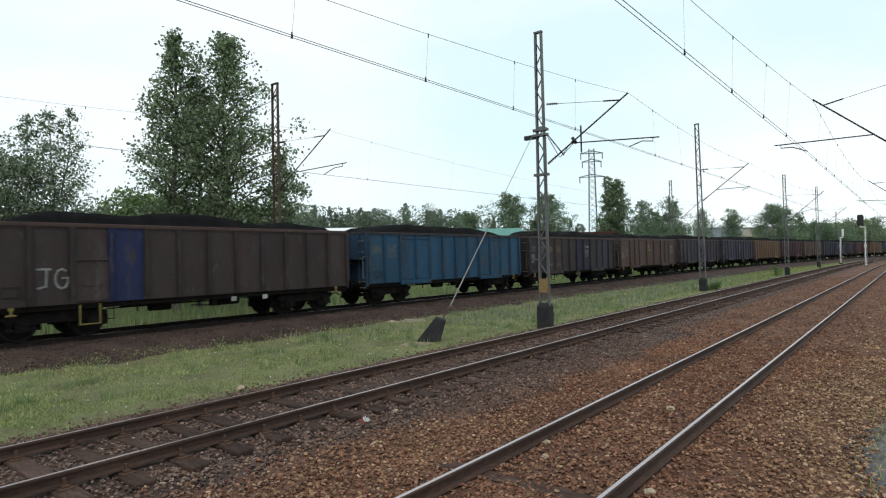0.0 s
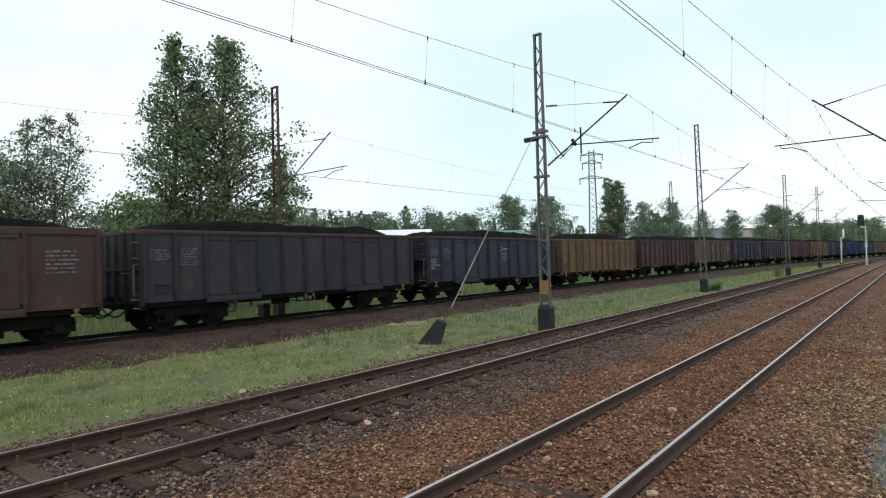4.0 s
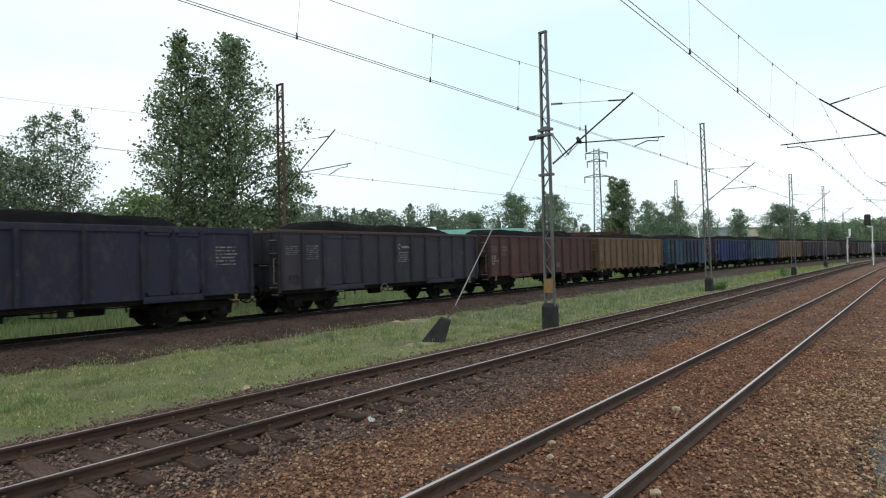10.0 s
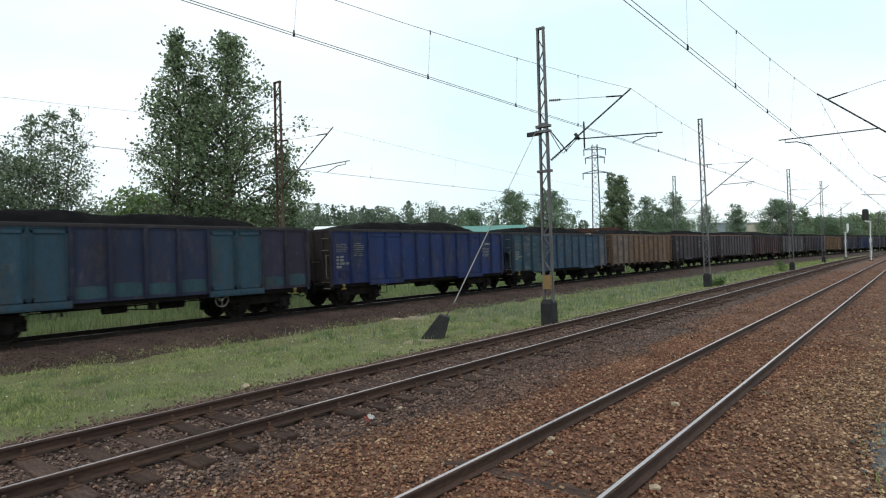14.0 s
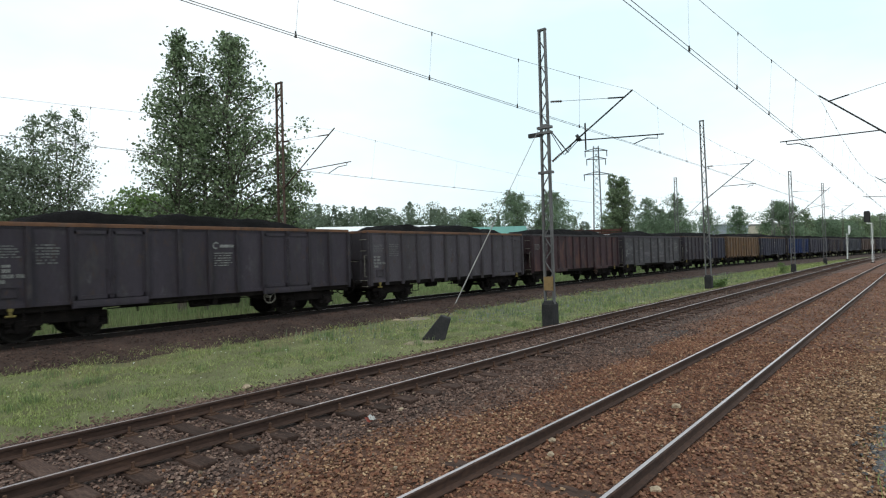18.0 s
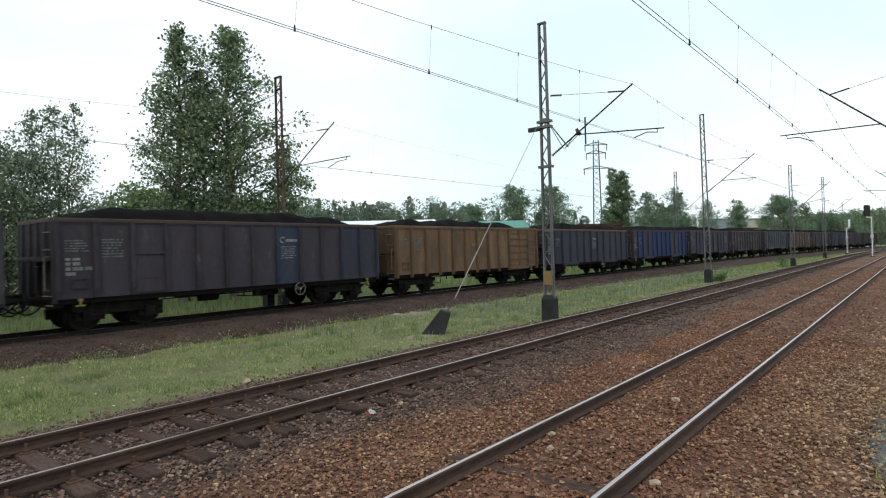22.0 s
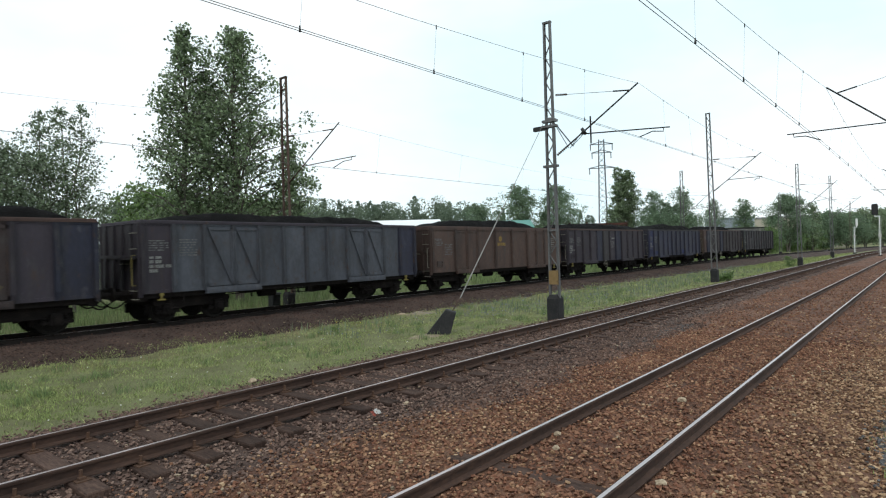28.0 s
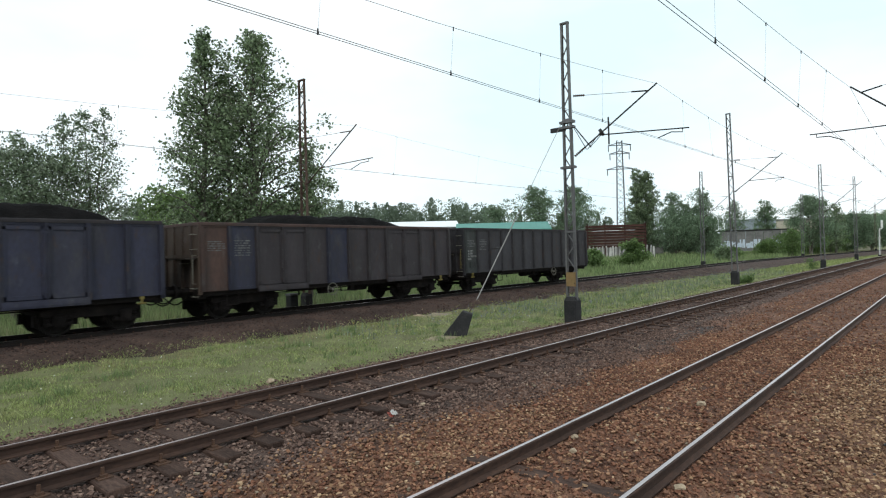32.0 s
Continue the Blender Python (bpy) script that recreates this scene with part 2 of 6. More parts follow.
M_PAINT = material("worn_wagon_paint", [(0.43, 0.385, 0.405), (0.6, 0.55, 0.575), (0.8, 0.72, 0.74)], 1.1, 0.72, fine=14, bump=0.18, use_colour=True, stretch=(1, 1, 0.4), spots=[((0.02, 0.017, 0.017, 0.5), 0.15, 1.3), ((0.1, 0.096, 0.1, 0.22), 0.09, 2.6), ((0.18, 0.175, 0.18, 0.25), 0.015, 3.0), ((0.05, 0.029, 0.021, 0.9), 0.05, 5.0)])
M_PAINT_R = material("rust_blotched_wagon_paint", [(0.43, 0.385, 0.405), (0.6, 0.55, 0.575), (0.8, 0.72, 0.74)], 1.1, 0.72, fine=14, bump=0.18, use_colour=True, stretch=(1, 1, 0.4), spots=[((0.02, 0.017, 0.017, 0.5), 0.15, 1.3), ((0.1, 0.096, 0.1, 0.22), 0.09, 2.6), ((0.18, 0.175, 0.18, 0.25), 0.015, 3.0), ((0.05, 0.029, 0.021, 0.9), 0.07, 5.0), ((0.105, 0.043, 0.029, 0.7), 0.11, 1.1), ((0.07, 0.036, 0.026, 0.8), 0.09, 2.2)])
M_PAINT_D = material("scuffed_wagon_paint", [(0.43, 0.385, 0.405), (0.6, 0.55, 0.575), (0.8, 0.72, 0.74)], 1.1, 0.72, fine=14, bump=0.18, use_colour=True, stretch=(0.55, 1, 1.6), spots=[((0.02, 0.017, 0.017, 0.5), 0.15, 1.3), ((0.1, 0.096, 0.1, 0.22), 0.09, 2.6), ((0.2, 0.195, 0.2, 0.4), 0.09, 2.4), ((0.05, 0.029, 0.021, 0.9), 0.05, 5.0)])
M_SOOT = material("brake_dust_iron", [(0.005, 0.0042, 0.0042), (0.0115, 0.0092, 0.0086), (0.024, 0.0185, 0.0165)], 2.2, 0.9, 0.1, fine=25, bump=0.3)
M_WHEEL = material("wheel_steel", [(0.01, 0.0085, 0.008), (0.022, 0.019, 0.017)], 3, 0.75, 0.3, fine=25, bump=0.1)
M_COAL = material("fine_coal", [(0.0035, 0.0032, 0.0034), (0.0075, 0.007, 0.0072), (0.014, 0.0128, 0.013)], 2.2, 0.9, fine=30, bump=1.0, bump_dist=0.06)
for m, shine in ((M_SLEEPER, 0.12), (M_COAL, 0.06), (M_SOOT, 0.14), (M_WHEEL, 0.15)):
    m.node_tree.nodes["Principled BSDF"].inputs["Specular IOR Level"].default_value = shine
M_MARK = material("faded_white_stencil", [(0.0738, 0.0738, 0.0738), (0.164, 0.164, 0.1599), (0.2788, 0.2788, 0.2706)], 4, 0.8, fine=50, bump=0)
M_MARK2 = material("nearly_gone_stencil", [(0.05, 0.05, 0.052), (0.1, 0.1, 0.102), (0.19, 0.19, 0.188)], 3, 0.8, fine=22, bump=0)
M_MARKY = material("faded_yellow_stencil", [(0.14, 0.09, 0.028), (0.23, 0.15, 0.042)], 5, 0.8, fine=50, bump=0)
M_YEL = material("yellow_lever_paint", [(0.12, 0.095, 0.026), (0.185, 0.148, 0.042)], 6, 0.7, fine=40, bump=0.1)
M_IVORY = material("ivory_rim_paint", [(0.11, 0.104, 0.085), (0.18, 0.17, 0.14)], 6, 0.7, fine=40, bump=0.1)
M_BARK = material("grey_brown_bark", [(0.05, 0.042, 0.035), (0.11, 0.095, 0.08), (0.2, 0.19, 0.17)], 3, 0.95, fine=14, bump=0.8, bump_dist=0.03, stretch=(1, 1, 0.35))
M_LEAF = material("poplar_leaves", [(0.105, 0.15, 0.074), (0.165, 0.22, 0.118), (0.25, 0.31, 0.2)], 0.5, 0.4, fine=2, island=0.65, bump=0, translucent=0.42)
M_LEAF2 = material("willow_leaves", [(0.11, 0.15, 0.088), (0.165, 0.212, 0.13), (0.245, 0.29, 0.21)], 0.5, 0.45, fine=2, island=0.6, bump=0, translucent=0.42)
M_LEAF3 = material("bright_bush_leaves", [(0.09, 0.15, 0.045), (0.13, 0.2, 0.068), (0.185, 0.25, 0.1)], 0.3, 0.6, fine=2, island=0.45, bump=0, translucent=0.42)
# leaves past 120 m: distance haze put into the colour as a paler green
M_LEAF_M = material("haze_lightened_leaves", [(0.125, 0.185, 0.115), (0.18, 0.25, 0.155), (0.245, 0.315, 0.21)], 0.15, 0.6, fine=1, island=0.35, bump=0, translucent=0.52)
M_SAND = material("pale_sandy_soil", [(0.16, 0.13, 0.085), (0.26, 0.215, 0.145)], 3, 0.95, fine=30, bump=0.6)
# horizon foliage, its base colour lightened to carry some of the haze
M_WOODS = material("far_wood_foliage", [(0.112, 0.152, 0.106), (0.15, 0.194, 0.136), (0.194, 0.235, 0.168)], 0.06, 0.7, fine=0.4, island=0.2, bump=0, translucent=0.42)
M_WALLGREY = material("stained_concrete_wall", [(0.11, 0.108, 0.105), (0.17, 0.165, 0.16), (0.22, 0.215, 0.21)], 0.3, 0.9, fine=4, bump=0.2)
M_FENCE = material("pale_weathered_slats", [(0.3, 0.29, 0.28), (0.45, 0.44, 0.42)], 1.5, 0.9, fine=8, obj=0.35, bump=0.2)
M_CREAM = material("cream_render", [(0.42, 0.38, 0.3), (0.5, 0.46, 0.37)], 0.3, 0.9, fine=4, bump=0.1)
M_ROOFW = material("white_sheet_roof", [(0.66, 0.68, 0.69), (0.78, 0.79, 0.8)], 0.3, 0.5, fine=4, bump=0.05)
M_TEAL = material("teal_sheet_roof", [(0.06, 0.2, 0.165), (0.09, 0.25, 0.21)], 0.3, 0.55, fine=4, bump=0.05)
M_ROOFB = material("blue_grey_sheet", [(0.27, 0.31, 0.36), (0.34, 0.38, 0.43)], 0.3, 0.6, fine=4, bump=0.05)
M_RUSTBEAM = material("red_rusted_beams", [(0.025, 0.011, 0.009), (0.05, 0.021, 0.016), (0.08, 0.036, 0.027)], 0.8, 0.85, fine=8, obj=0.25, bump=0.2)
M_SPRAY = material("pale_blue_spray_paint", [(0.42, 0.5, 0.6), (0.62, 0.68, 0.74)], 2, 0.8, fine=12, bump=0)
M_PYLON = material("pylon_steel", [(0.065, 0.07, 0.078), (0.1, 0.105, 0.115)], 0.5, 0.6, 0.1, bump=0)
M_LENS = material("dark_signal_lens", [(0.01, 0.012, 0.012), (0.02, 0.022, 0.022)], 8, 0.15, bump=0)


# ---- mesh helpers ----
class Shape:
    """Collects vertices and faces, then becomes one mesh."""

    def __init__(self):
        self.v, self.f, self.m = [], [], []

    def add(self, verts, faces, slot=0):
        k = len(self.v)
        self.v.extend(tuple(p) for p in verts)
        self.f.extend(tuple(i + k for i in q) for q in faces)
        self.m.extend([slot] * len(faces))
        return self

    def box(self, x0, x1, y0, y1, z0, z1, slot=0):
        return self.add([(x, y, z) for x in (x0, x1) for y in (y0, y1) for z in (z0, z1)],
                        [(0, 1, 3, 2), (4, 6, 7, 5), (0, 4, 5, 1), (2, 3, 7, 6), (0, 2, 6, 4), (1, 5, 7, 3)], slot)

    def cbox(self, x0, x1, y0, y1, z0, z1, c=0.02, slot=0):
        """A box with chamfered upright and top edges."""
        ring = lambda d, z: [(x0 + c + d, y0 + d, z), (x1 - c - d, y0 + d, z), (x1 - d, y0 + c + d, z), (x1 - d, y1 - c - d, z),
                             (x1 - c - d, y1 - d, z), (x0 + c + d, y1 - d, z), (x0 + d, y1 - c - d, z), (x0 + d, y0 + c + d, z)]
        return self.loft([ring(0, z0), ring(0, z1 - c), ring(c * 0.7, z1)], True, True, slot)

    def loft(self, rings, cap0=True, cap1=True, slot=0, closed=True):
        n = len(rings[0])
        faces = []
        for r in range(len(rings) - 1):
            for i in range(n if closed else n - 1):
                j = (i + 1) % n
                faces.append((r * n + i, r * n + j, (r + 1) * n + j, (r + 1) * n + i))
        if cap0:
            faces.append(tuple(reversed(range(n))))
        if cap1:
            faces.append(tuple((len(rings) - 1) * n + i for i in range(n)))
        return self.add([p for r in rings for p in r], faces, slot)

    def rod(self, a, b, r, n=6, r2=None, slot=0, caps=True):
        a, b = Vector(a), Vector(b)
        d = (b - a).normalized()
        u = d.orthogonal().normalized()
        w = d.cross(u)
        r2 = r if r2 is None else r2
        ring = lambda c, q: [c + (u * math.cos(2 * math.pi * i / n) + w * math.sin(2 * math.pi * i / n)) * q for i in range(n)]
        return self.loft([ring(a, r), ring(b, r2)], caps, caps, slot)

    def path(self, pts, r, n=6, slot=0):
        """One continuous tube through the points."""
        pts = [Vector(p) for p in pts]
        d = (pts[1] - pts[0]).normalized()
        u = d.orthogonal().normalized()
        rings = []
        for i, p in enumerate(pts):
            e = (pts[min(i + 1, len(pts) - 1)] - pts[max(i - 1, 0)]).normalized()
            u = (u - e * u.dot(e)).normalized()
            w = e.cross(u)
            rings.append([p + (u * math.cos(2 * math.pi * k / n) + w * math.sin(2 * math.pi * k / n)) * r for k in range(n)])
        return self.loft(rings, True, True, slot)

    def bar(self, a, b, w, h, slot=0):
        """A straight bar of rectangular section."""
        a, b = Vector(a), Vector(b)
        d = (b - a).normalized()
        up = Vector((0, 0, 1)) if abs(d.z) < 0.9 else Vector((0, 1, 0))
        s = d.cross(up).normalized() * w / 2
        t = s.cross(d).normalized() * h / 2
        ring = lambda c: [c - s - t, c + s - t, c + s + t, c - s + t]
        return self.loft([ring(a), ring(b)], True, True, slot)

    def mesh(self, name, mats, smooth=False):
        me = bpy.data.meshes.new(name)
        me.from_pydata(self.v, [], self.f)
        for m in mats if isinstance(mats, (list, tuple)) else [mats]:
            me.materials.append(m)
        if any(self.m):
            me.polygons.foreach_set("material_index", self.m)
        if smooth:
            me.polygons.foreach_set("use_smooth", [True] * len(self.f))
        me.update()
        return me


def part(name, data, parent, label="", at=None, colour=None):
    """Links a mesh as one part under a thing or a part."""
    ob = new(name, data)
    ob.parent = parent
    if at is not None:
        ob.matrix_basis = at
    if colour is not None:
        ob.color = (*colour, 1)
    if label:
        tagged(ob, label)
    return ob


def thing(name, label, category, at=None, group="", kind="", data=None):
    ob = new(name, data)
    if at is not None:
        ob.matrix_basis = at
    return tagged(ob, label, category, group, kind)


def cloud(name, verts, faces, mats):
    """One mesh from numpy arrays of vertices and equal-sized faces."""
    me = bpy.data.meshes.new(name)
    me.from_pydata(verts.tolist(), [], faces.tolist())
    for m in mats if isinstance(mats, (list, tuple)) else [mats]:
        me.materials.append(m)
    me.update()
    return me


rng = np.random.default_rng(7)

# ---- plan: three tracks along x; all bend right in the distance, the far one first ----
Y_N, Y_M, Y_T = 3.07, 7.755, 20.6
Z_N, Z_M, Z_T = 0.0, 0.08, 0.06
BEND, NEAR_BEND, RADIUS, TURN = 18.0, 75.0, 1130.0, 0.26


def bent(s, off, y, start):
    """Place and heading s metres along a track that leaves the line y at start; off: metres to its left."""
    a = min(max(0.0, s - start) / RADIUS, TURN)
    over = max(0.0, s - start - RADIUS * TURN)
    px = min(s, start) + RADIUS * math.sin(a) + over * math.cos(a)
    py = y - RADIUS * (1 - math.cos(a)) - over * math.sin(a)
    return px + off * math.sin(a), py + off * math.cos(a), -a


def far_line(s, off=0.0):
    return bent(s, off, Y_T, BEND)


def straight(s, off=0.0):
    """The two near tracks; off: y where they still run straight."""
    return bent(s, off, 0.0, NEAR_BEND)


def far_rise(s):
    """The far track climbs a little past the masts."""
    q = min(1.0, max(0.0, (s - 38.0) / 45.0))
    return 0.17 * q * q * (3 - 2 * q)


def near_profile(y):
    return float(np.interp(y, [-1.6, -0.2, 0.4, 9.3, 9.9, 10.9, 60], [-0.32, -0.3, -0.27, -0.22, -0.26, -0.36, -0.4]))


# ---- ground ----
xs = np.concatenate([[-2500, -900, -300, -120, -60], np.arange(-40, 60, 1.0), np.arange(60, 200, 4), [240, 320, 450, 700, 1200, 3000]])
ys = np.concatenate([[-2500, -800, -250, -80, -30, -12, -6, -3], np.arange(-2, 30, 0.8), [32, 36, 42, 50, 62, 80, 110, 160, 260, 450, 900, 3000]])
verts = []
for x in xs:
    for y in ys:
        z = near_profile(y) + (0.05 * noise.noise((x * 0.5, y * 0.5, 0)) if abs(x) < 200 and abs(y) < 80 else 0)
        verts.append((x, y, z))
ny = len(ys)
faces = [(i * ny + j, (i + 1) * ny + j, (i + 1) * ny + j + 1, i * ny + j + 1) for i in range(len(xs) - 1) for j in range(ny - 1)]
me = bpy.data.meshes.new("ground")
me.from_pydata(verts, [], faces)
me.materials.append(M_GROUND)
me.polygons.foreach_set("use_smooth", [True] * len(faces))
thing("ground", "flat grassy railway land with dry patches", "ground", kind="structure", data=me)


def bed(name, label, mat, line, x0, x1, step, offs, zs, rough, seed, rise=lambda s: 0.0):
    """A ballast bed: a cross-section carried along a line."""
    n = int((x1 - x0) / step) + 1
    v = []
    for i in range(n):
        s = x0 + i * step
        for o, z in zip(offs, zs):
            px, py, _ = line(s, o)
            v.append((px, py, z + rise(s) + rough * (noise.noise((px * 2.3, py * 2.3, seed)) + 0.5 * noise.noise((px * 6, py * 6, seed)))))
    k = len(offs)
    f = [(i * k + j, (i + 1) * k + j, (i + 1) * k + j + 1, i * k + j + 1) for i in range(n - 1) for j in range(k - 1)]
    m = bpy.data.meshes.new(name)
    m.from_pydata(v, [], f)
    m.materials.append(mat)
    m.polygons.foreach_set("use_smooth", [True] * len(f))
    return thing(name, label, "ballast", kind="structure", data=m)


oN = list(np.arange(-0.6, 6.41, 0.2))
zN = list(np.interp(oN, [-0.6, 0.1, 0.9, 1.8, 2.3, 3.07, 3.8, 4.5, 5.2, 6.0, 6.4], [-0.42, -0.27, -0.22, -0.18, -0.175, -0.165, -0.175, -0.19, -0.195, -0.19, -0.3]))
oM = list(np.arange(4.6, 10.81, 0.2))
zM = list(np.interp(oM, [4.6, 5.2, 6.2, 7.0, 7.75, 8.5, 9.2, 10.0, 10.8], [-0.36, -0.28, -0.175, -0.12, -0.125, -0.12, -0.14, -0.27, -0.5]))
oT = list(np.arange(-5.6, 4.01, 0.4))
zT = list(np.interp(oT, [-5.6, -4.2, -3.4, -2.3, -1.5, 0, 1.5, 2.2, 4.0], [-0.62, -0.4, -0.27, -0.09, -0.07, -0.09, -0.07, -0.1, -0.6]))
BED_N = bed("ballast_bed", "rust-brown gravel ballast bed of the main track", M_BROWN, straight, -30, 170, 0.4, oN, zN, 0.03, 1)
BED_M = bed("ballast_bed", "dark sooty gravel ballast bed beside grass", M_DARK, straight, -30, 200, 0.4, oM, zM, 0.035, 5)
bed("ballast_bed", "dark brown ballast bank under the coal train", M_BANK, far_line, -120, 260, 0.5, oT, zT, 0.04, 9, far_rise)

# ---- rails and sleepers ----
RAIL = [(-0.065, -0.15), (0.065, -0.15), (0.065, -0.138), (0.012, -0.115), (0.01, -0.045), (0.034, -0.034), (0.036, -0.009), (0.021, 0.0), (-0.021, 0.0), (-0.036, -0.009), (-0.034, -0.034), (-0.01, -0.045), (-0.012, -0.115), (-0.065, -0.138)]


def rail_mesh(line, off, z, x0, x1, step, head, rise, web):
    s = Shape()
    stations = np.arange(x0, x1 + 0.01, step)
    k = len(RAIL)
    v = []
    for q in stations:
        for dy, dz in RAIL:
            px, py, _ = line(q, off + dy)
            v.append((px, py, z + rise(q) + dz))
    for i in range(len(stations) - 1):
        for j in range(k):
            jj = (j + 1) % k
            s.f.append((i * k + j, (i + 1) * k + j, (i + 1) * k + jj, i * k + jj))
            s.m.append(1 if j == 7 else 0)
    s.v = v
    return s.mesh("rail", [web, head])


def sleeper_mesh(clips):
    s = Shape()
    s.cbox(-0.12, 0.12, -1.3, 1.3, -0.33, -0.165, 0.015)
    if clips:
        for e in (-1, 1):
            y = e * 0.7535
            s.box(-0.075, 0.075, y - 0.17, y + 0.17, -0.165, -0.152, 1)
            for q in (-1, 1):
                s.box(-0.035, 0.035, y + q * 0.1 - 0.03, y + q * 0.1 + 0.03, -0.152, -0.128, 1)
                s.rod((0, y + q * 0.075, -0.13), (0, y + q * 0.075, -0.06), 0.02, 6, slot=1)
    return s.mesh("sleeper", [M_SLEEPER, M_CLIP])


def track(label, line, y, z, x0, x1, step, head, sleepers, drop, clips, bared=None, rise=lambda s: 0.0, web=None):
    t = thing("railway_track", label, "railway track", pose(0, 0, z), kind="structure")
    for e in (-1, 1):
        part("rail", rail_mesh(line, y + e * 0.7535, 0, x0, x1, step, head, rise, web or M_WEB), t)
    me = sleeper_mesh(clips)
    r = random.Random(int(y * 10))
    for i in range(sleepers):
        s = -9.0 + 0.6 * i + r.uniform(-0.02, 0.02)
        px, py, a = line(s, y)
        part("sleeper", me, t, at=Matrix.Translation((px, py, (0.012 if i == bared else drop) + r.uniform(-0.012, 0.012) - 0.02 * min(1, max(0, (s - 6) / 8)) + rise(s))) @ Matrix.Rotation(a + r.uniform(-0.012, 0.012), 4, "Z"))
    return t


track("straight track with polished rails on rust-brown ballast", straight, Y_N, Z_N, -30, 170, 10, M_HEAD, 150, -0.02, False, 24)
track("straight track with brown rails on dark wooden sleepers", straight, Y_M, Z_M, -30, 200, 10, M_HEAD2, 220, -0.004, True)
track("curving track under the coal train on dark ballast", lambda s, o=0.0: far_line(s, o - Y_T if o > 5 else o), Y_T, Z_T, -120, 260, 4, M_HEAD2, 200, -0.03, True, rise=far_rise, web=M_WEB_T)

# ---- ballast stones ----
ROCK_V = np.array([(x, y, z) for x in (-1, 1) for y in (-1, 1) for z in (-1, 1)], float) * 0.62
ROCK_F = np.array([(0, 1, 3, 2), (4, 6, 7, 5), (0, 4, 5, 1), (2, 3, 7, 6), (0, 2, 6, 4), (1, 5, 7, 3)])


def turned(v, n):
    """n copies of v, each turned at random."""
    q = rng.normal(size=(n, 4))
    q /= np.linalg.norm(q, axis=1)[:, None]
    w, x, y, z = q.T
    r = np.stack([1 - 2 * (y * y + z * z), 2 * (x * y - z * w), 2 * (x * z + y * w), 2 * (x * y + z * w), 1 - 2 * (x * x + z * z), 2 * (y * z - x * w), 2 * (x * z - y * w), 2 * (y * z + x * w), 1 - 2 * (x * x + y * y)], -1).reshape(n, 3, 3)
    return np.einsum("nij,nkj->nki", r, v)


def stones(name, label, mat, x, y, z, size):
    n = len(x)
    v = ROCK_V[None] * rng.uniform(0.6, 1.25, (n, 8, 3)) * rng.uniform(0.6, 1.3, (n, 1, 3))
    v = turned(v, n) * size[:, None, None] * 0.5
    v[:, :, 2] *= 0.7
    v += np.stack([x, y, z], -1)[:, None, :]
    f = ROCK_F[None] + 8 * np.arange(n)[:, None, None]
    return thing(name, label, "stones", kind="stuff", data=cloud(name, v.reshape(-1, 3), f.reshape(-1, 4), mat))


def spread(n, x0, x1, y0, y1, near=0.0):
    """Random places, denser towards x0 by the power near."""
    u = rng.random(n)
    return x0 + (x1 - x0) * u ** (1 + near), rng.uniform(y0, y1, n)


def near_bed(y):
    """Height of the two near ballast beds."""
    return np.maximum(np.interp(y, oN, zN), np.interp(y, oM, zM))


def rail_clear(y, c):
    """True where a stone would not lie on a rail."""
    return (np.abs(np.abs(y - c) - 0.7535) > 0.075)


def both(n0, n1, split, x0, x1, y0, y1):
    """Near and far places with their stone sizes."""
    a, b = spread(n0, x0, split, y0, y1)
    c, d = spread(n1, split, x1, y0, y1, 0.9)
    return np.concatenate([a, c]), np.concatenate([b, d]), np.concatenate([0.024 + 0.044 * rng.random(n0) ** 1.3, rng.uniform(0.042, 0.08, n1)])


border = lambda x: 5.15 + np.interp(x, [5.2, 6.4, 8.5, 11, 17, 26, 40], [0.72, 0.24, 0.1, 0, 0, 0.6, 0.95]) + 0.16 * np.sin(x * 1.3) + 0.1 * np.sin(x * 3.1)
x, y, size = both(66000, 15000, 16, 2.5, 62, -0.5, 6.9)
x0_, y0_ = spread(8000, 2.5, -9, -0.4, 5.4, 0.9)
x, y, size = np.concatenate([x, x0_]), np.concatenate([y, y0_]), np.concatenate([size, rng.uniform(0.035, 0.075, 8000)])
keep = rail_clear(y, Y_N) & (y < border(x) + rng.normal(0, 0.13, len(x)) * np.interp(x, [4, 8], [3.5, 1]))
number = np.round((x + 9.0) / 0.6)
bare = (np.abs(x + 9.0 - 0.6 * number) < 0.11) & (np.abs(y - Y_N) < 1.2)
keep &= ~(bare & (rng.random(len(x)) < np.where(number == 24, 0.75, 0.4)))
x, y, size = x[keep], y[keep], size[keep]
z = near_bed(y) + rng.uniform(-0.004, 0.036, len(x))
tan = (y + rng.normal(0, 0.35, len(x)) < 1.85 - 0.035 * x + 0.25 * np.sin(x * 0.7)) | (rng.random(len(x)) < np.where((y > 4.3) & (x < 8.0), 0.4, 0.1))
stones("ballast_stones", "loose rust-brown ballast stones", M_STONE_B, x[~tan], y[~tan], z[~tan], size[~tan])
stones("ballast_stones", "tan ballast stones towards the bank edge", M_STONE_Y, x[tan], y[tan], z[tan], size[tan])
x, y, size = both(50000, 12000, 16, 0.5, 62, 4.8, 10.8)
x0_, y0_ = spread(7000, 0.5, -9, 4.9, 10.2, 0.9)
x, y, size = np.concatenate([x, x0_]), np.concatenate([y, y0_]), np.concatenate([size, rng.uniform(0.035, 0.075, 7000)])
keep = rail_clear(y, Y_M) & (y > border(x) + rng.normal(0, 0.09, len(x)) * np.interp(x, [4, 8], [3.5, 1])) & (y < 10.1 + rng.normal(0, 0.3, len(x)))
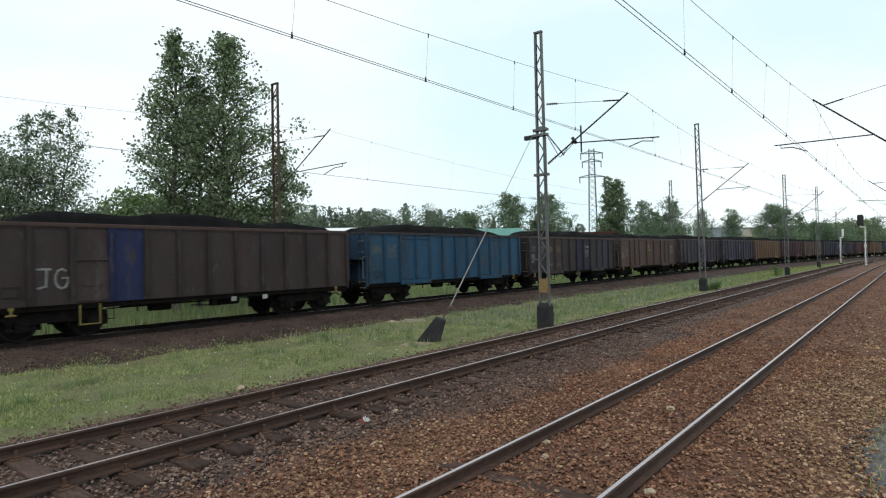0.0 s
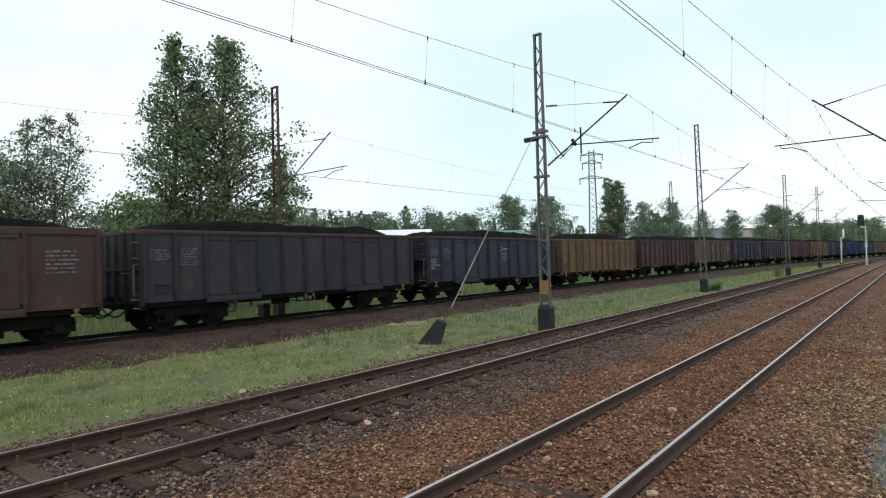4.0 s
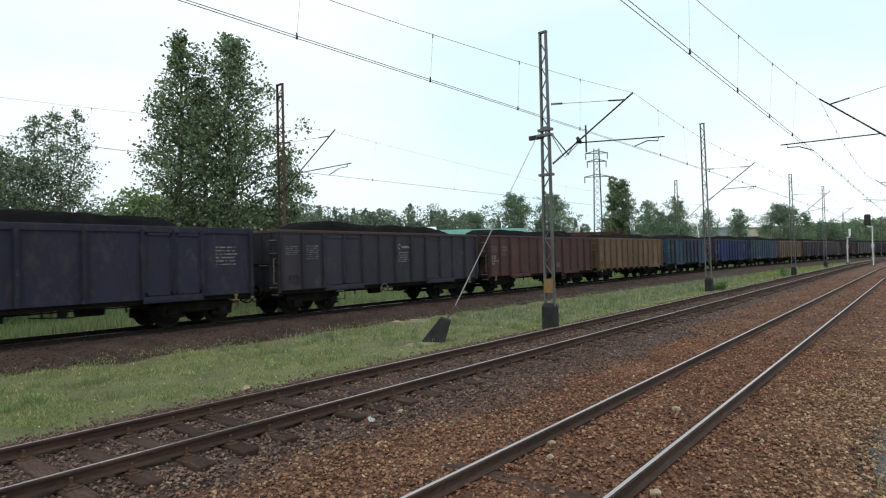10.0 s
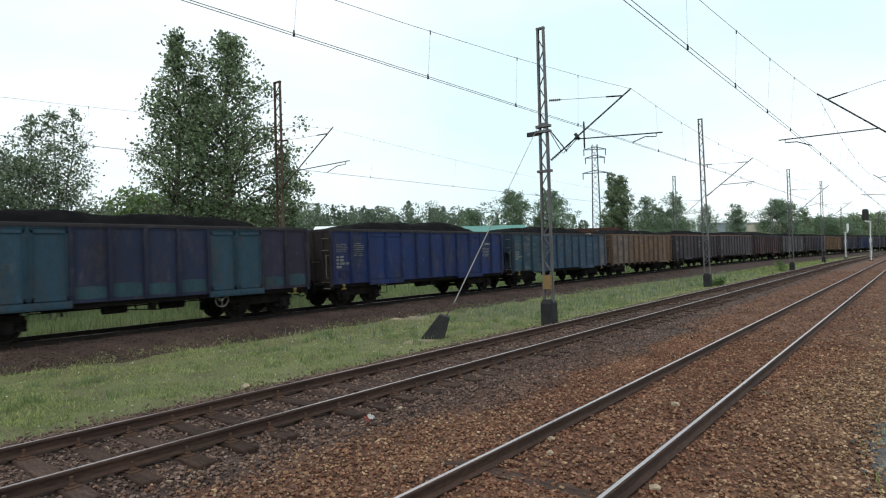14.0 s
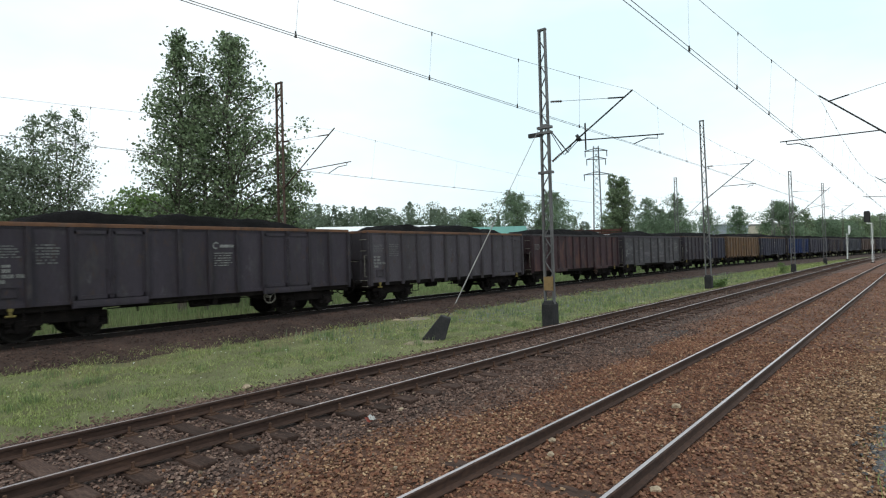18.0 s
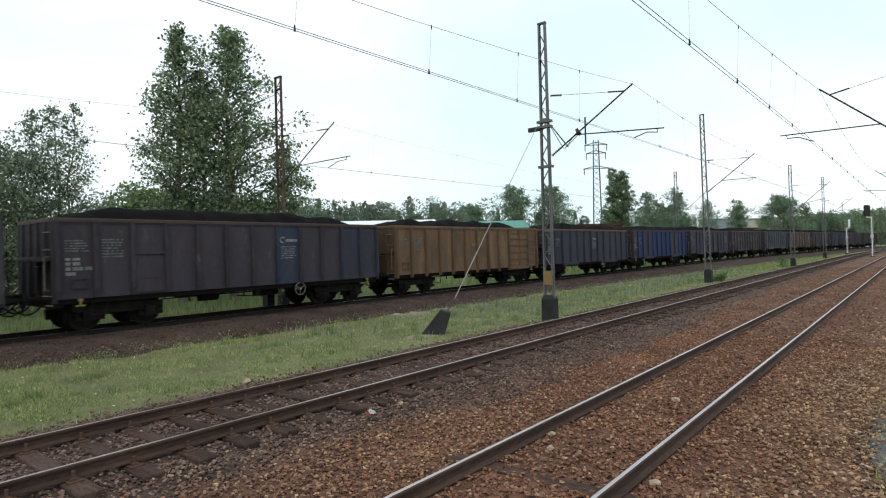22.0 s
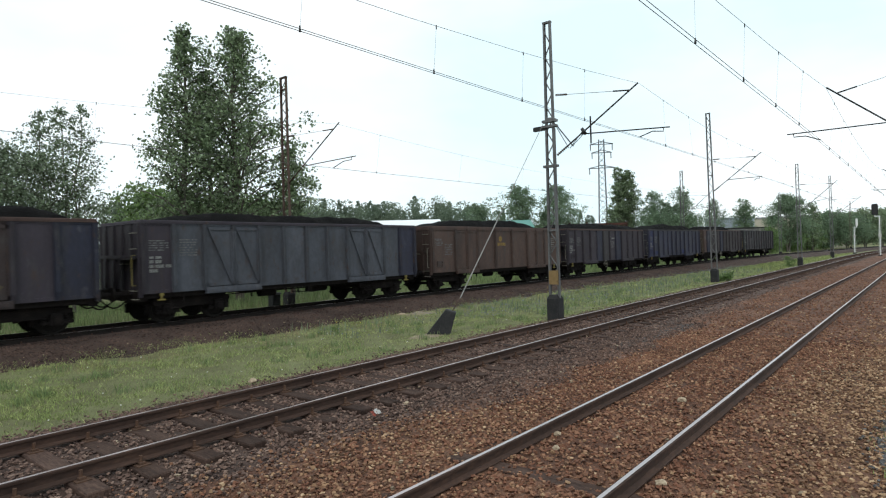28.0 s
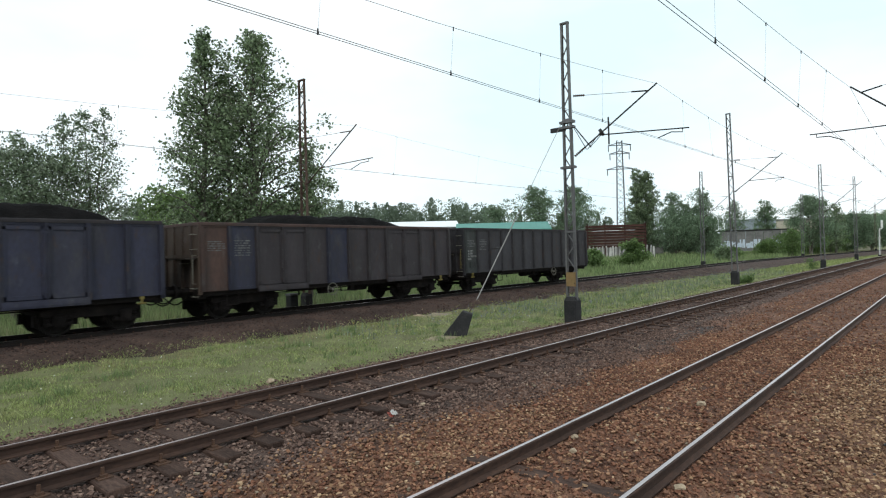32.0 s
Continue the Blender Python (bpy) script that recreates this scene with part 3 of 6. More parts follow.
on_sleeper = (np.abs((x + 9.0 + 0.3) % 0.6 - 0.3) < 0.14) & (np.abs(y - Y_M) < 1.32)
keep &= ~(on_sleeper & (rng.random(len(x)) < np.interp(x, [6, 14], [0.92, 0.25])))
x, y, size = x[keep], y[keep], size[keep]
stones("ballast_stones", "dark sooty ballast stones round sleepers", M_STONE_D, x, y, np.maximum(near_bed(y), np.interp(y, [9.3, 9.9, 10.9], [-0.22, -0.26, -0.36])) + rng.uniform(-0.004, 0.034, len(x)), size)
x, y = spread(12500, -1, 60, -4.2, -1.1, 0.6)
z = np.interp(y, oT, zT)
place = [far_line(a, b) for a, b in zip(x, y)]
rise = np.array([far_rise(a) for a in x])
stones("ballast_stones", "dark brown stones on the ballast bank", M_STONE_T, np.array([q[0] for q in place]), np.array([q[1] for q in place]), z + rise + 0.005, rng.uniform(0.04, 0.085, len(x)))
x, y = spread(620, 3, 40, 0, 9.8, 0.6)
stones("pale_stones", "scattered pale stones on the ballast", M_STONE_P, x, y, near_bed(y) + 0.02, rng.uniform(0.028, 0.07, len(x)))
x, y = spread(130, 2, 40, 16.5, 17.6, 0.6)
stones("pale_stones", "small pale stones along the bank foot", M_STONE_P, x, y, np.interp(y - Y_T, oT, zT) + 0.04, rng.uniform(0.03, 0.075, len(x)))
# a few larger pale lumps lying between the rails and on the strip
for px, py, pz, ps in ((9.15, 2.95, -0.12, 0.13), (6.6, 10.3, -0.24, 0.17), (6.75, 6.35, -0.14, 0.1), (6.2, 3.45, -0.13, 0.085), (17.5, 16.6, -0.4, 0.55), (18.6, 16.6, -0.4, 0.5), (5.88, 2.12, -0.14, 0.12), (6.68, 3.69, -0.13, 0.09)):
    bm = bmesh.new()
    bmesh.ops.create_icosphere(bm, subdivisions=2, radius=ps / 2)
    for v in bm.verts:
        n = noise.noise(v.co * (2.2 / ps) + Vector((px, py, 0)))
        v.co *= 1 + 0.55 * n
        v.co.z *= 0.6 if ps < 0.3 else 0.34
    me = bpy.data.meshes.new("stone")
    bm.to_mesh(me)
    bm.free()
    me.materials.append(M_STONE_P)
    thing("stone", "pale weathered stone lying on the ground", "stone", pose(px, py, pz), data=me)


# rubble at the ballast edge
x, y = np.concatenate([13.2 + rng.normal(0, 1.3, 110), 8.9 + rng.normal(0, 0.3, 12)]), np.concatenate([1.05 + rng.normal(0, 0.35, 110), 0.58 + rng.normal(0, 0.06, 12)])
stones("rubble", "pale broken rubble at the ballast edge", M_STONE_P, x, y, np.interp(y, oN, zN) + 0.02, rng.uniform(0.025, 0.06, len(x)))

# worn tar patch between the two near tracks
n = 40
v = []
for i in range(n + 1):
    q = i / n
    w = 0.3 * math.sin(math.pi * q) ** 0.5 + 0.02
    cx, cy = 13.0 + 5.5 * q, 5.75 - 0.15 * q
    for e in (-1, 0, 1):
        v.append((cx, cy + e * (w + 0.06 * noise.noise((cx * 2, e, 4))), -0.184 + 0.004 * (1 - abs(e))))
me = bpy.data.meshes.new("tar_patch")
me.from_pydata(v, [], [(3 * i + j, 3 * i + 3 + j, 3 * i + 4 + j, 3 * i + 1 + j) for i in range(n) for j in (0, 1)])
me.materials.append(M_PATCH)
thing("tar_patch", "thin dark tar patch on the gravel", "patch", kind="structure", data=me)

# bare sandy soil round the anchor and under the pale stones
for px, py, a, b in ((13.55, 11.75, 0.75, 0.5), (18.1, 16.2, 1.1, 0.5)):
    g = Shape()
    n = 26
    ring = lambda q, z: [(px + a * q * math.cos(2 * math.pi * i / n) * (1 + 0.35 * noise.noise((i * 0.9, px, 1))), py + b * q * math.sin(2 * math.pi * i / n) * (1 + 0.35 * noise.noise((i * 0.9, px, 1))), z) for i in range(n)]
    g.loft([ring(1.0, -0.4), ring(0.7, -0.335), ring(0.2, -0.32)], False, True)
    thing("bare_soil", "bare pale sandy soil in the grass", "soil", kind="structure", data=g.mesh("bare_soil", M_SAND, True))

# crumpled wrapper on the dark ballast
litter = thing("litter", "crumpled white and rust-red paper wrapper on gravel", "litter", pose(5.84, 6.17, -0.09, 0, 0, -25))
for name, mt, off, up in (("red_half", M_LITTER_R, 0.0, 0.03), ("white_half", M_FENCE, 0.06, 0.05)):
    g = Shape()
    pts = [[(off + 0.02 * i - 0.012 * j * (off > 0), -0.035 + 0.022 * j, up * (0.4 + 0.25 * j) + 0.06 * noise.noise((i * 1.3 + off * 30, j * 1.7, 2))) for j in range(5)] for i in range(5)]
    g.loft(pts, False, False, closed=False)
    part(name, g.mesh(name, mt), litter)


# ---- grass ----
def blades(name, label, mat, x, y, z, height, width, lean=0.45, category="grass"):
    n = len(x)
    a = rng.uniform(0, 2 * np.pi, n)
    side = np.stack([np.cos(a), np.sin(a), 0 * a], -1) * (width / 2)[:, None]
    b = rng.uniform(0, 2 * np.pi, n)
    bend = np.stack([np.cos(b), np.sin(b), 0 * b], -1) * (height * rng.uniform(0.1, lean, n))[:, None]
    p = np.stack([x, y, z], -1)
    up = np.zeros((n, 3))
    up[:, 2] = height
    v = np.stack([p - side, p + side, p + side * 0.7 + up * 0.55 + bend * 0.35, p - side * 0.7 + up * 0.55 + bend * 0.35, p + up + bend], 1)
    base = 5 * np.arange(n)[:, None]
    f = np.concatenate([base + np.array([[0, 1, 2]]), base + np.array([[0, 2, 3]]), base + np.array([[3, 2, 4]])])
    return thing(name, label, category, kind="stuff", data=cloud(name, v.reshape(-1, 3), f, mat))


def patchy(x, y, freq, cut, seed):
    return np.array([noise.noise((a * freq, b * freq, seed)) for a, b in zip(x, y)]) > cut


ground_z = lambda y: np.interp(y, [-1.6, -0.2, 0.4, 9.3, 9.9, 10.9, 60], [-0.32, -0.3, -0.27, -0.22, -0.26, -0.36, -0.4])
x, y = spread(140000, 1.5, 60, 10.1, 17.6, 1.3)
keep = (y < 16.75 + 0.55 * np.clip((15 - x) / 10, 0, 1) - np.maximum(0, x - BEND) ** 2 / (2 * RADIUS) + 0.35 * np.sin(x * 0.9) + rng.normal(0, 0.35, len(x))) & (y > 10.3 + rng.normal(0, 0.25, len(x))) & ((patchy(x, y, 0.9, -0.12, 2.0) & patchy(x, y, 2.6, -0.25, 6.0)) | (rng.random(len(x)) < 0.18))
x, y = x[keep], y[keep]
relief = np.array([0.05 * noise.noise((a * 0.5, b * 0.5, 0)) for a, b in zip(x, y)])
hgt = rng.uniform(0.025, 0.085, len(x)) * (1 + 0.6 * np.array([noise.noise((a * 0.5, b * 0.5, 8)) for a, b in zip(x, y)]))
blades("grass", "short patchy meadow grass between the tracks", M_GRASS, x, y, np.maximum(ground_z(y) + relief, np.interp(y - Y_T + np.maximum(0, x - BEND) ** 2 / (2 * RADIUS), oT, zT)) - 0.012, hgt, 0.011 + 0.0005 * x + 0 * hgt, 1.5)
x, y = spread(16000, 60, 150, 10.5, 14.5, 0.3)
blades("grass", "distant grass strip between the tracks", M_GRASS, x, y, ground_z(y) - 0.02, rng.uniform(0.08, 0.25, len(x)), np.full(len(x), 0.06))
x, y = spread(40000, 0, 110, 23.6, 36, 0.7)
blades("tall_grass", "tall fresh meadow grass behind the coal train", M_TALL, x, y, np.full(len(x), -0.45), rng.uniform(0.2, 0.65, len(x)), 0.02 + 0.0008 * x, 0.5)
x, y = spread(20000, 60, 210, 24.0, 60, 0.2)
keep = y > np.array([far_line(a)[1] for a in x]) + 4
x, y = x[keep], y[keep]
blades("tall_grass", "rank meadow grass towards the sheds", M_TALL, x, y, np.full(len(x), -0.45), rng.uniform(0.3, 1.0, len(x)), np.full(len(x), 0.16), 0.5)
edge_soil = Shape()
ring = lambda q, z: [(9.1 + 1.7 * q * math.cos(i * math.pi / 15) * (1 + 0.3 * noise.noise((i * 0.8, 2, 1))), 0.3 + 0.3 * q * math.sin(i * math.pi / 15) * (1 + 0.3 * noise.noise((i * 0.8, 5, 1))), z) for i in range(30)]
edge_soil.loft([ring(1.0, -0.29), ring(0.8, -0.222), ring(0.2, -0.212)], False, True)
thing("bare_soil", "bare dark grey cinder soil at the ballast edge", "soil", kind="structure", data=edge_soil.mesh("bare_soil", M_CINDER, True))
x, y = 9.1 + rng.normal(0, 0.9, 420), 0.36 + rng.normal(0, 0.15, 420)
blades("grass", "sparse grass tufts on the cinder soil", M_GRASS, x[:240], y[:240] - 0.08, np.full(240, -0.24), rng.uniform(0.04, 0.12, 240), np.full(240, 0.012), 0.8)
stones("rubble", "dark grey gravel at the ballast edge", M_CINDER, x, y, np.interp(y, oN, zN) + 0.03, rng.uniform(0.02, 0.055, 420))
x, y = spread(4000, 85, 135, 36, 50, 0.2)
keep = np.abs((x - 110) * 0.906 + (y - 48) * 0.423) < 30
blades("tall_grass", "rank weeds below the concrete fence", M_TALL, x[keep], y[keep], np.full(keep.sum(), -0.45), rng.uniform(0.6, 1.5, keep.sum()), np.full(keep.sum(), 0.14), 0.4)
x, y = spread(7000, 3.5, 30, -3.5, 0.75, 0.8)
keep = y < 0.3 + rng.normal(0, 0.2, len(x))
x, y = x[keep], y[keep]
blades("grass", "grass tufts at the ballast edge", M_GRASS, x, y, ground_z(y) - 0.02, rng.uniform(0.06, 0.22, len(x)), np.full(len(x), 0.014))

x, y = spread(11000, -5, 5, -5, 0.5)
keep = y < 0.15 + rng.normal(0, 0.2, len(x))
x, y = x[keep], y[keep]
blades("grass", "rough grass beside the main track", M_GRASS, x, y, ground_z(y) - 0.015, rng.uniform(0.05, 0.2, len(x)), np.full(len(x), 0.014))

# darker tufts standing out of the short grass
cx, cy = spread(110, 3, 50, 10.8, 16.2, 0.6)
x = np.repeat(cx, 45) + rng.normal(0, 0.11, 110 * 45)
y = np.repeat(cy, 45) + rng.normal(0, 0.11, 110 * 45)
blades("grass_tufts", "dark green grass tufts standing out of the strip", M_TALL, x, y, np.interp(y, [10.9, 60], [-0.36, -0.4]) - 0.02, rng.uniform(0.08, 0.27, len(x)), 0.012 + 0.0004 * x, 0.7)
# dry stalks along the ballast bank and round the anchor
x, y = spread(5200, 4, 45, 14.6, 16.9, 0.5)
keep = patchy(x, y, 0.8, 0.0, 12.0)
x, y = x[keep], y[keep]
blades("dry_grass", "straw-coloured dry grass along the bank", M_STRAW, x, y, np.full(len(x), -0.4), rng.uniform(0.05, 0.2, len(x)), np.full(len(x), 0.014), 0.8)

# ---- weeds and flowers on the strip ----
x, y = spread(420, 12, 60, 13.2, 16.6, 0.5)
fx, fy = spread(2300, 20, 66, 10.9, 15.4, 0.2)
x, y = np.concatenate([x, fx]), np.concatenate([y, fy])
blades("weeds", "tall grey-green weeds along the ballast bank", M_STEM, x, y, ground_z(y) - 0.02, rng.uniform(0.15, 0.42, len(x)), np.full(len(x), 0.03), 0.3, "weeds")


def flowers(label, mat, n, x0, x1, y0, y1, z0, z1, size):
    x, y = spread(n, x0, x1, y0, y1, 0.5)
    z = ground_z(y) + rng.uniform(z0, z1, n)
    return stones("wildflowers", label, mat, x, y, z, np.full(n, size))


flowers("small white clover heads in the grass", M_WHITE_FLOWER, 60, 3, 30, 10.6, 15.5, 0.06, 0.12, 0.032)
flowers("violet flower spikes among the grass", M_VIOLET, 900, 17, 64, 11.6, 15.6, 0.1, 0.34, 0.036)
flowers("violet flower heads near the anchor block", M_VIOLET, 70, 11.5, 17, 12.0, 14.6, 0.1, 0.3, 0.03)
flowers("yellow flower heads on tall weeds", M_YELLOW_FLOWER, 22, 13, 45, 13.2, 15.5, 0.25, 0.5, 0.036)

# ---- overhead line masts ----
def lattice_mast(height, base_top, label, mat, at, w0=0.36, w1=0.24, collar=False, turned_by=0.0):
    t = thing("catenary_mast", label, "mast", at @ Matrix.Rotation(turned_by, 4, "Z"), group="catenary masts")
    b = Shape()
    ring = lambda r, z: [(-r, -r, z), (r, -r, z), (r, r, z), (-r, r, z)]
    b.cbox(-0.21, 0.21, -0.22, 0.22, -0.55, base_top - 0.1, 0.03)
    b.loft([[(-0.2, -0.2, base_top - 0.12), (0.2, -0.2, base_top - 0.12), (0.2, 0.2, base_top - 0.12), (-0.2, 0.2, base_top - 0.12)],
            [(-0.16, -0.13, base_top), (0.16, -0.13, base_top), (0.16, 0.13, base_top), (-0.16, 0.13, base_top)]])
    part("footing", b.mesh("footing", M_TAR), t, "black tarred concrete footing")
    wide = lambda z: w0 + (w1 - w0) * (z - base_top) / (height - base_top)
    for e in (-1, 1):
        c = Shape()
        a0, a1 = e * wide(base_top) / 2, e * wide(height) / 2
        def channel(y, z):
            o, i, f = y + e * 0.02, y - e * 0.004, y - e * 0.045
            return [(-0.05, o, z), (0.05, o, z), (0.05, f, z), (0.04, f, z), (0.04, i, z), (-0.04, i, z), (-0.04, f, z), (-0.05, f, z)]
        c.loft([channel(a0, base_top - 0.05), channel(a1, height)])
        part("leg", c.mesh("leg", mat), t)
    z, k, d = base_top + 0.5, 0, Shape()
    while z < height - 0.35:
        w, w2 = wide(z) / 2 - 0.02, wide(z + 0.42) / 2 - 0.02
        e = 1 if k % 2 else -1
        d.bar((0, -e * w, z), (0, e * w2, z + 0.42), 0.03, 0.032)
        if k % 9 == 4:
            d.box(-0.06, 0.06, -w - 0.03, w + 0.03, z - 0.03, z + 0.03)
        z, k = z + 0.42, k + 1
    tagged(part("bracing", d.mesh("bracing", mat), t), kind="stuff")
    cap = Shape().box(-0.06, 0.06, -w1 / 2 - 0.03, w1 / 2 + 0.03, height - 0.06, height)
    part("head_plate", cap.mesh("head_plate", mat), t)
    if collar:
        for z in (6.48, 6.3, 4.95):
            part("collar", Shape().box(-0.09, 0.09, -0.26, 0.26, z - 0.04, z + 0.04).mesh("collar", M_STEEL), t)
        part("weight_bracket", Shape().box(-0.06, 0.06, 0.1, 0.62, 6.2, 6.34).mesh("weight_bracket", M_BLACK), t)
        part("warning_plate", Shape().box(-0.075, -0.065, -0.17, 0.17, 0.95, 1.42).box(-0.09, -0.075, -0.19, -0.17, 0.93, 1.44).mesh("warning_plate", M_OCHRE), t, "worn ochre warning plate")
        part("conduit", Shape().path([(-0.07, -0.23, 0.5), (-0.07, -0.22, 6.2)], 0.025).mesh("conduit", M_STEEL), t)
    return t


def insulator(s, a, b, r=0.055):
    a, b = Vector(a), Vector(b)
    n = 6
    s.rod(a, b, r * 0.4, 8, slot=1)
    for i in range(n):
        p, q = a.lerp(b, (i + 0.2) / n), a.lerp(b, (i + 0.7) / n)
        s.rod(p, q, r, 8, r * 0.7, slot=1)


def cantilever(parent, root, tip, tube_end, arm_end, stay_z, mat=None, reg=0.3):
    """Inclined tube, upper stay, registration tube and steady arm, in the mast's space."""
    mat = mat or M_BLACK
    root, tip, tube_end, arm_end = Vector(root), Vector(tip), Vector(tube_end), Vector(arm_end)
    s = Shape()
    s.rod(root.lerp(tip, 0.12), tip, 0.027, 8)
    insulator(s, root, root.lerp(tip, 0.12))
    part("inclined_tube", s.mesh("inclined_tube", [mat, M_INSUL]), parent)
    s = Shape()
    a = Vector((root.x, root.y, stay_z))
    k = root.lerp(tip, 0.9)
    insulator(s, a, a.lerp(k, 0.16), 0.05)
    s.rod(a.lerp(k, 0.16), a.lerp(k, 0.8), 0.008, 5)
    s.rod(a.lerp(k, 0.78), k, 0.025, 6)
    part("stay", s.mesh("stay", [mat, M_INSUL]), parent)
    s = Shape()
    b = root.lerp(tip, reg)
    s.rod(b, tube_end, 0.021, 8)
    part("registration_tube", s.mesh("registration_tube", [mat]), parent)
    s = Shape()
    c = b.lerp(tube_end, 0.93)
    s.path([c, c + Vector((0, 0, -0.12)), c.lerp(arm_end, 0.45) + Vector((0, 0, 0.02)), arm_end], 0.018)
    part("steady_arm", s.mesh("steady_arm", [mat]), parent)


ROW = [(18.0, 9.9, 9.85), (40.4, 10.75, 10.5), (67.0, 9.95, 9.65), (96.8, 10.55, 10.9)]
for i, (mx, my, mh) in enumerate(ROW):
    m = lattice_mast(mh, 0.55 if i else 0.6, "grey lattice steel catenary mast on a tarred concrete footing" if i else "grey lattice catenary mast with ochre plate and guy wire", M_STEEL,
                     pose(mx, my, 0, (-0.2, -0.9, -0.5, -0.3)[i]), collar=(i == 0))
    if i == 0:
        cantilever(m, (0.05, -0.22, 5.3), (1.1, -2.66, 7.47), (1.1, -3.63, 5.88), (1.1, -2.65, 5.7), 7.33)
        s = Shape()
        s.path([(0.03, -0.2, 6.35), (0.2, -0.75, 5.55)], 0.02)
        s.path([(0.03, -0.2, 6.3), (0.12, -0.62, 5.5)], 0.012)
        s.path([(0.2, -0.62, 5.5), (0.35, -1.0, 6.02)], 0.012).path([(0.25, -0.72, 5.6), (0.38, -1.1, 6.0)], 0.012)
        s.rod((0.35, -1.02, 6.0), (0.37, -1.1, 6.05), 0.13, 12)
        s.bar((0.42, -1.28, 5.6), (0.42, -1.28, 6.5), 0.03, 0.045)
        part("tensioning_gear", s.mesh("tensioning_gear", M_BLACK), m, "black pulley wheel and tension rods")
    elif i == 1:
        cantilever(m, (0, -0.2, 5.5), (0, -2.95, 7.57), (0, -2.95, 6.11), (0, -2.5, 5.9), 7.5, M_STEEL)
    elif i == 2:
        cantilever(m, (0, -0.2, 5.0), (0.8, -3.2, 7.8), (0.6, -2.8, 6.2), (0.4, -2.4, 5.85), 7.6, M_STEEL)
    else:
        cantilever(m, (0, -0.2, 5.2), (0.8, -3.4, 7.9), (0.6, -3.0, 6.3), (0.4, -2.6, 5.9), 7.6, M_STEEL)
BACK = [(17.5, 24.0, 10.75, M_STEEL_RUST), (71.0, 22.25, 10.6, M_STEEL), (112.5, 19.5, 10.2, M_STEEL)]
for i, (mx, my, mh, mt) in enumerate(BACK):
    m = lattice_mast(mh, 0.4, "rust-brown lattice catenary mast beside the poplars" if i == 0 else "thin grey lattice catenary mast behind the far track", mt, pose(mx, my, 0), 0.5 if i == 0 else 0.4, 0.44 if i == 0 else 0.3)
    if i == 0:
        cantilever(m, (0, -0.2, 5.6), (0, -3.95, 7.95), (0, -4.95, 6.35), (0, -3.5, 6.0), 7.85, M_STEEL_RUST)
    else:
        cantilever(m, (0, -0.2, 5.3), (0, -3.1, 7.8), (0, -3.7, 6.3), (0, -2.9, 6.0), 7.7, M_STEEL)
m = lattice_mast(10.9, 0.4, "dark lattice catenary mast near the signals", M_STEEL_RUST, pose(168.0, 14.6, 0))
cantilever(m, (0, -0.2, 5.0), (0, -3.4, 7.8), (0, -3.0, 6.2), (0, -2.4, 5.8), 7.6, M_STEEL)
# the mast of the near track stands beyond the ballast edge; its arms reach over the rails
m = lattice_mast(10.2, 0.5, "grey lattice catenary mast beyond the ballast edge", M_STEEL, pose(25.0, -0.45, 0))
cantilever(m, (0, 0.2, 5.0), (0, 3.22, 7.59), (0, 4.47, 6.1), (0, 3.42, 5.76), 7.9, reg=0.42)
for mx in (58.0, 90.0):
    m = lattice_mast(10.2, 0.5, "grey lattice catenary mast beside the main track", M_STEEL, pose(mx, -0.45, 0))
    cantilever(m, (0, 0.2, 5.0), (0, 3.3, 7.6), (0, 4.1, 6.1), (0, 3.4, 5.74), 7.4, M_STEEL)


# ---- overhead wires ----
def sagged(a, b, sag, n=14):
    a, b = Vector(a), Vector(b)
    return [a.lerp(b, i / n) - Vector((0, 0, sag * 4 * (i / n) * (1 - i / n))) for i in range(n + 1)]


def overhead(label, supports, sags, first, step, twin=0.04, r=0.006):
    """supports: x, then y and z of the contact wire, then y and z of the messenger; droppers every step metres from first."""
    t = thing("overhead_line", label, "overhead wire")
    for e in (-twin, twin):
        part("contact_wire", Shape().path([(x, cy + e, cz) for x, cy, cz, my, mz in supports], r, 5).mesh("contact_wire", M_WIRE), t)
    whole = []
    for a, b, sag in zip(supports, supports[1:], sags):
        line = sagged((a[0], a[3], a[4]), (b[0], b[3], b[4]), sag)
        whole += line if not whole else line[1:]
        x = first + step * math.ceil((a[0] + 1.2 - first) / step)
        while x < b[0] - 1.2:
            f = (x - a[0]) / (b[0] - a[0])
            top = Vector((x, a[3] + (b[3] - a[3]) * f, a[4] + (b[4] - a[4]) * f - sag * 4 * f * (1 - f)))
            low = Vector((x, a[1] + (b[1] - a[1]) * f, a[2] + (b[2] - a[2]) * f))
            d = Shape().rod(top, low, 0.002, 4)
            d.rod(low - Vector((0, 0, 0.03)), low + Vector((0, 0, 0.07)), 0.022, 5, 0.012)
            d.rod(top - Vector((0, 0, 0.06)), top + Vector((0, 0, 0.02)), 0.012, 5)
            part("dropper", d.mesh("dropper", M_BLACK), t)
            x += step if x < 60 else step * 2
    part("messenger_wire", Shape().path(whole, r * 0.85, 5).mesh("messenger_wire", M_WIRE), t)
    return t


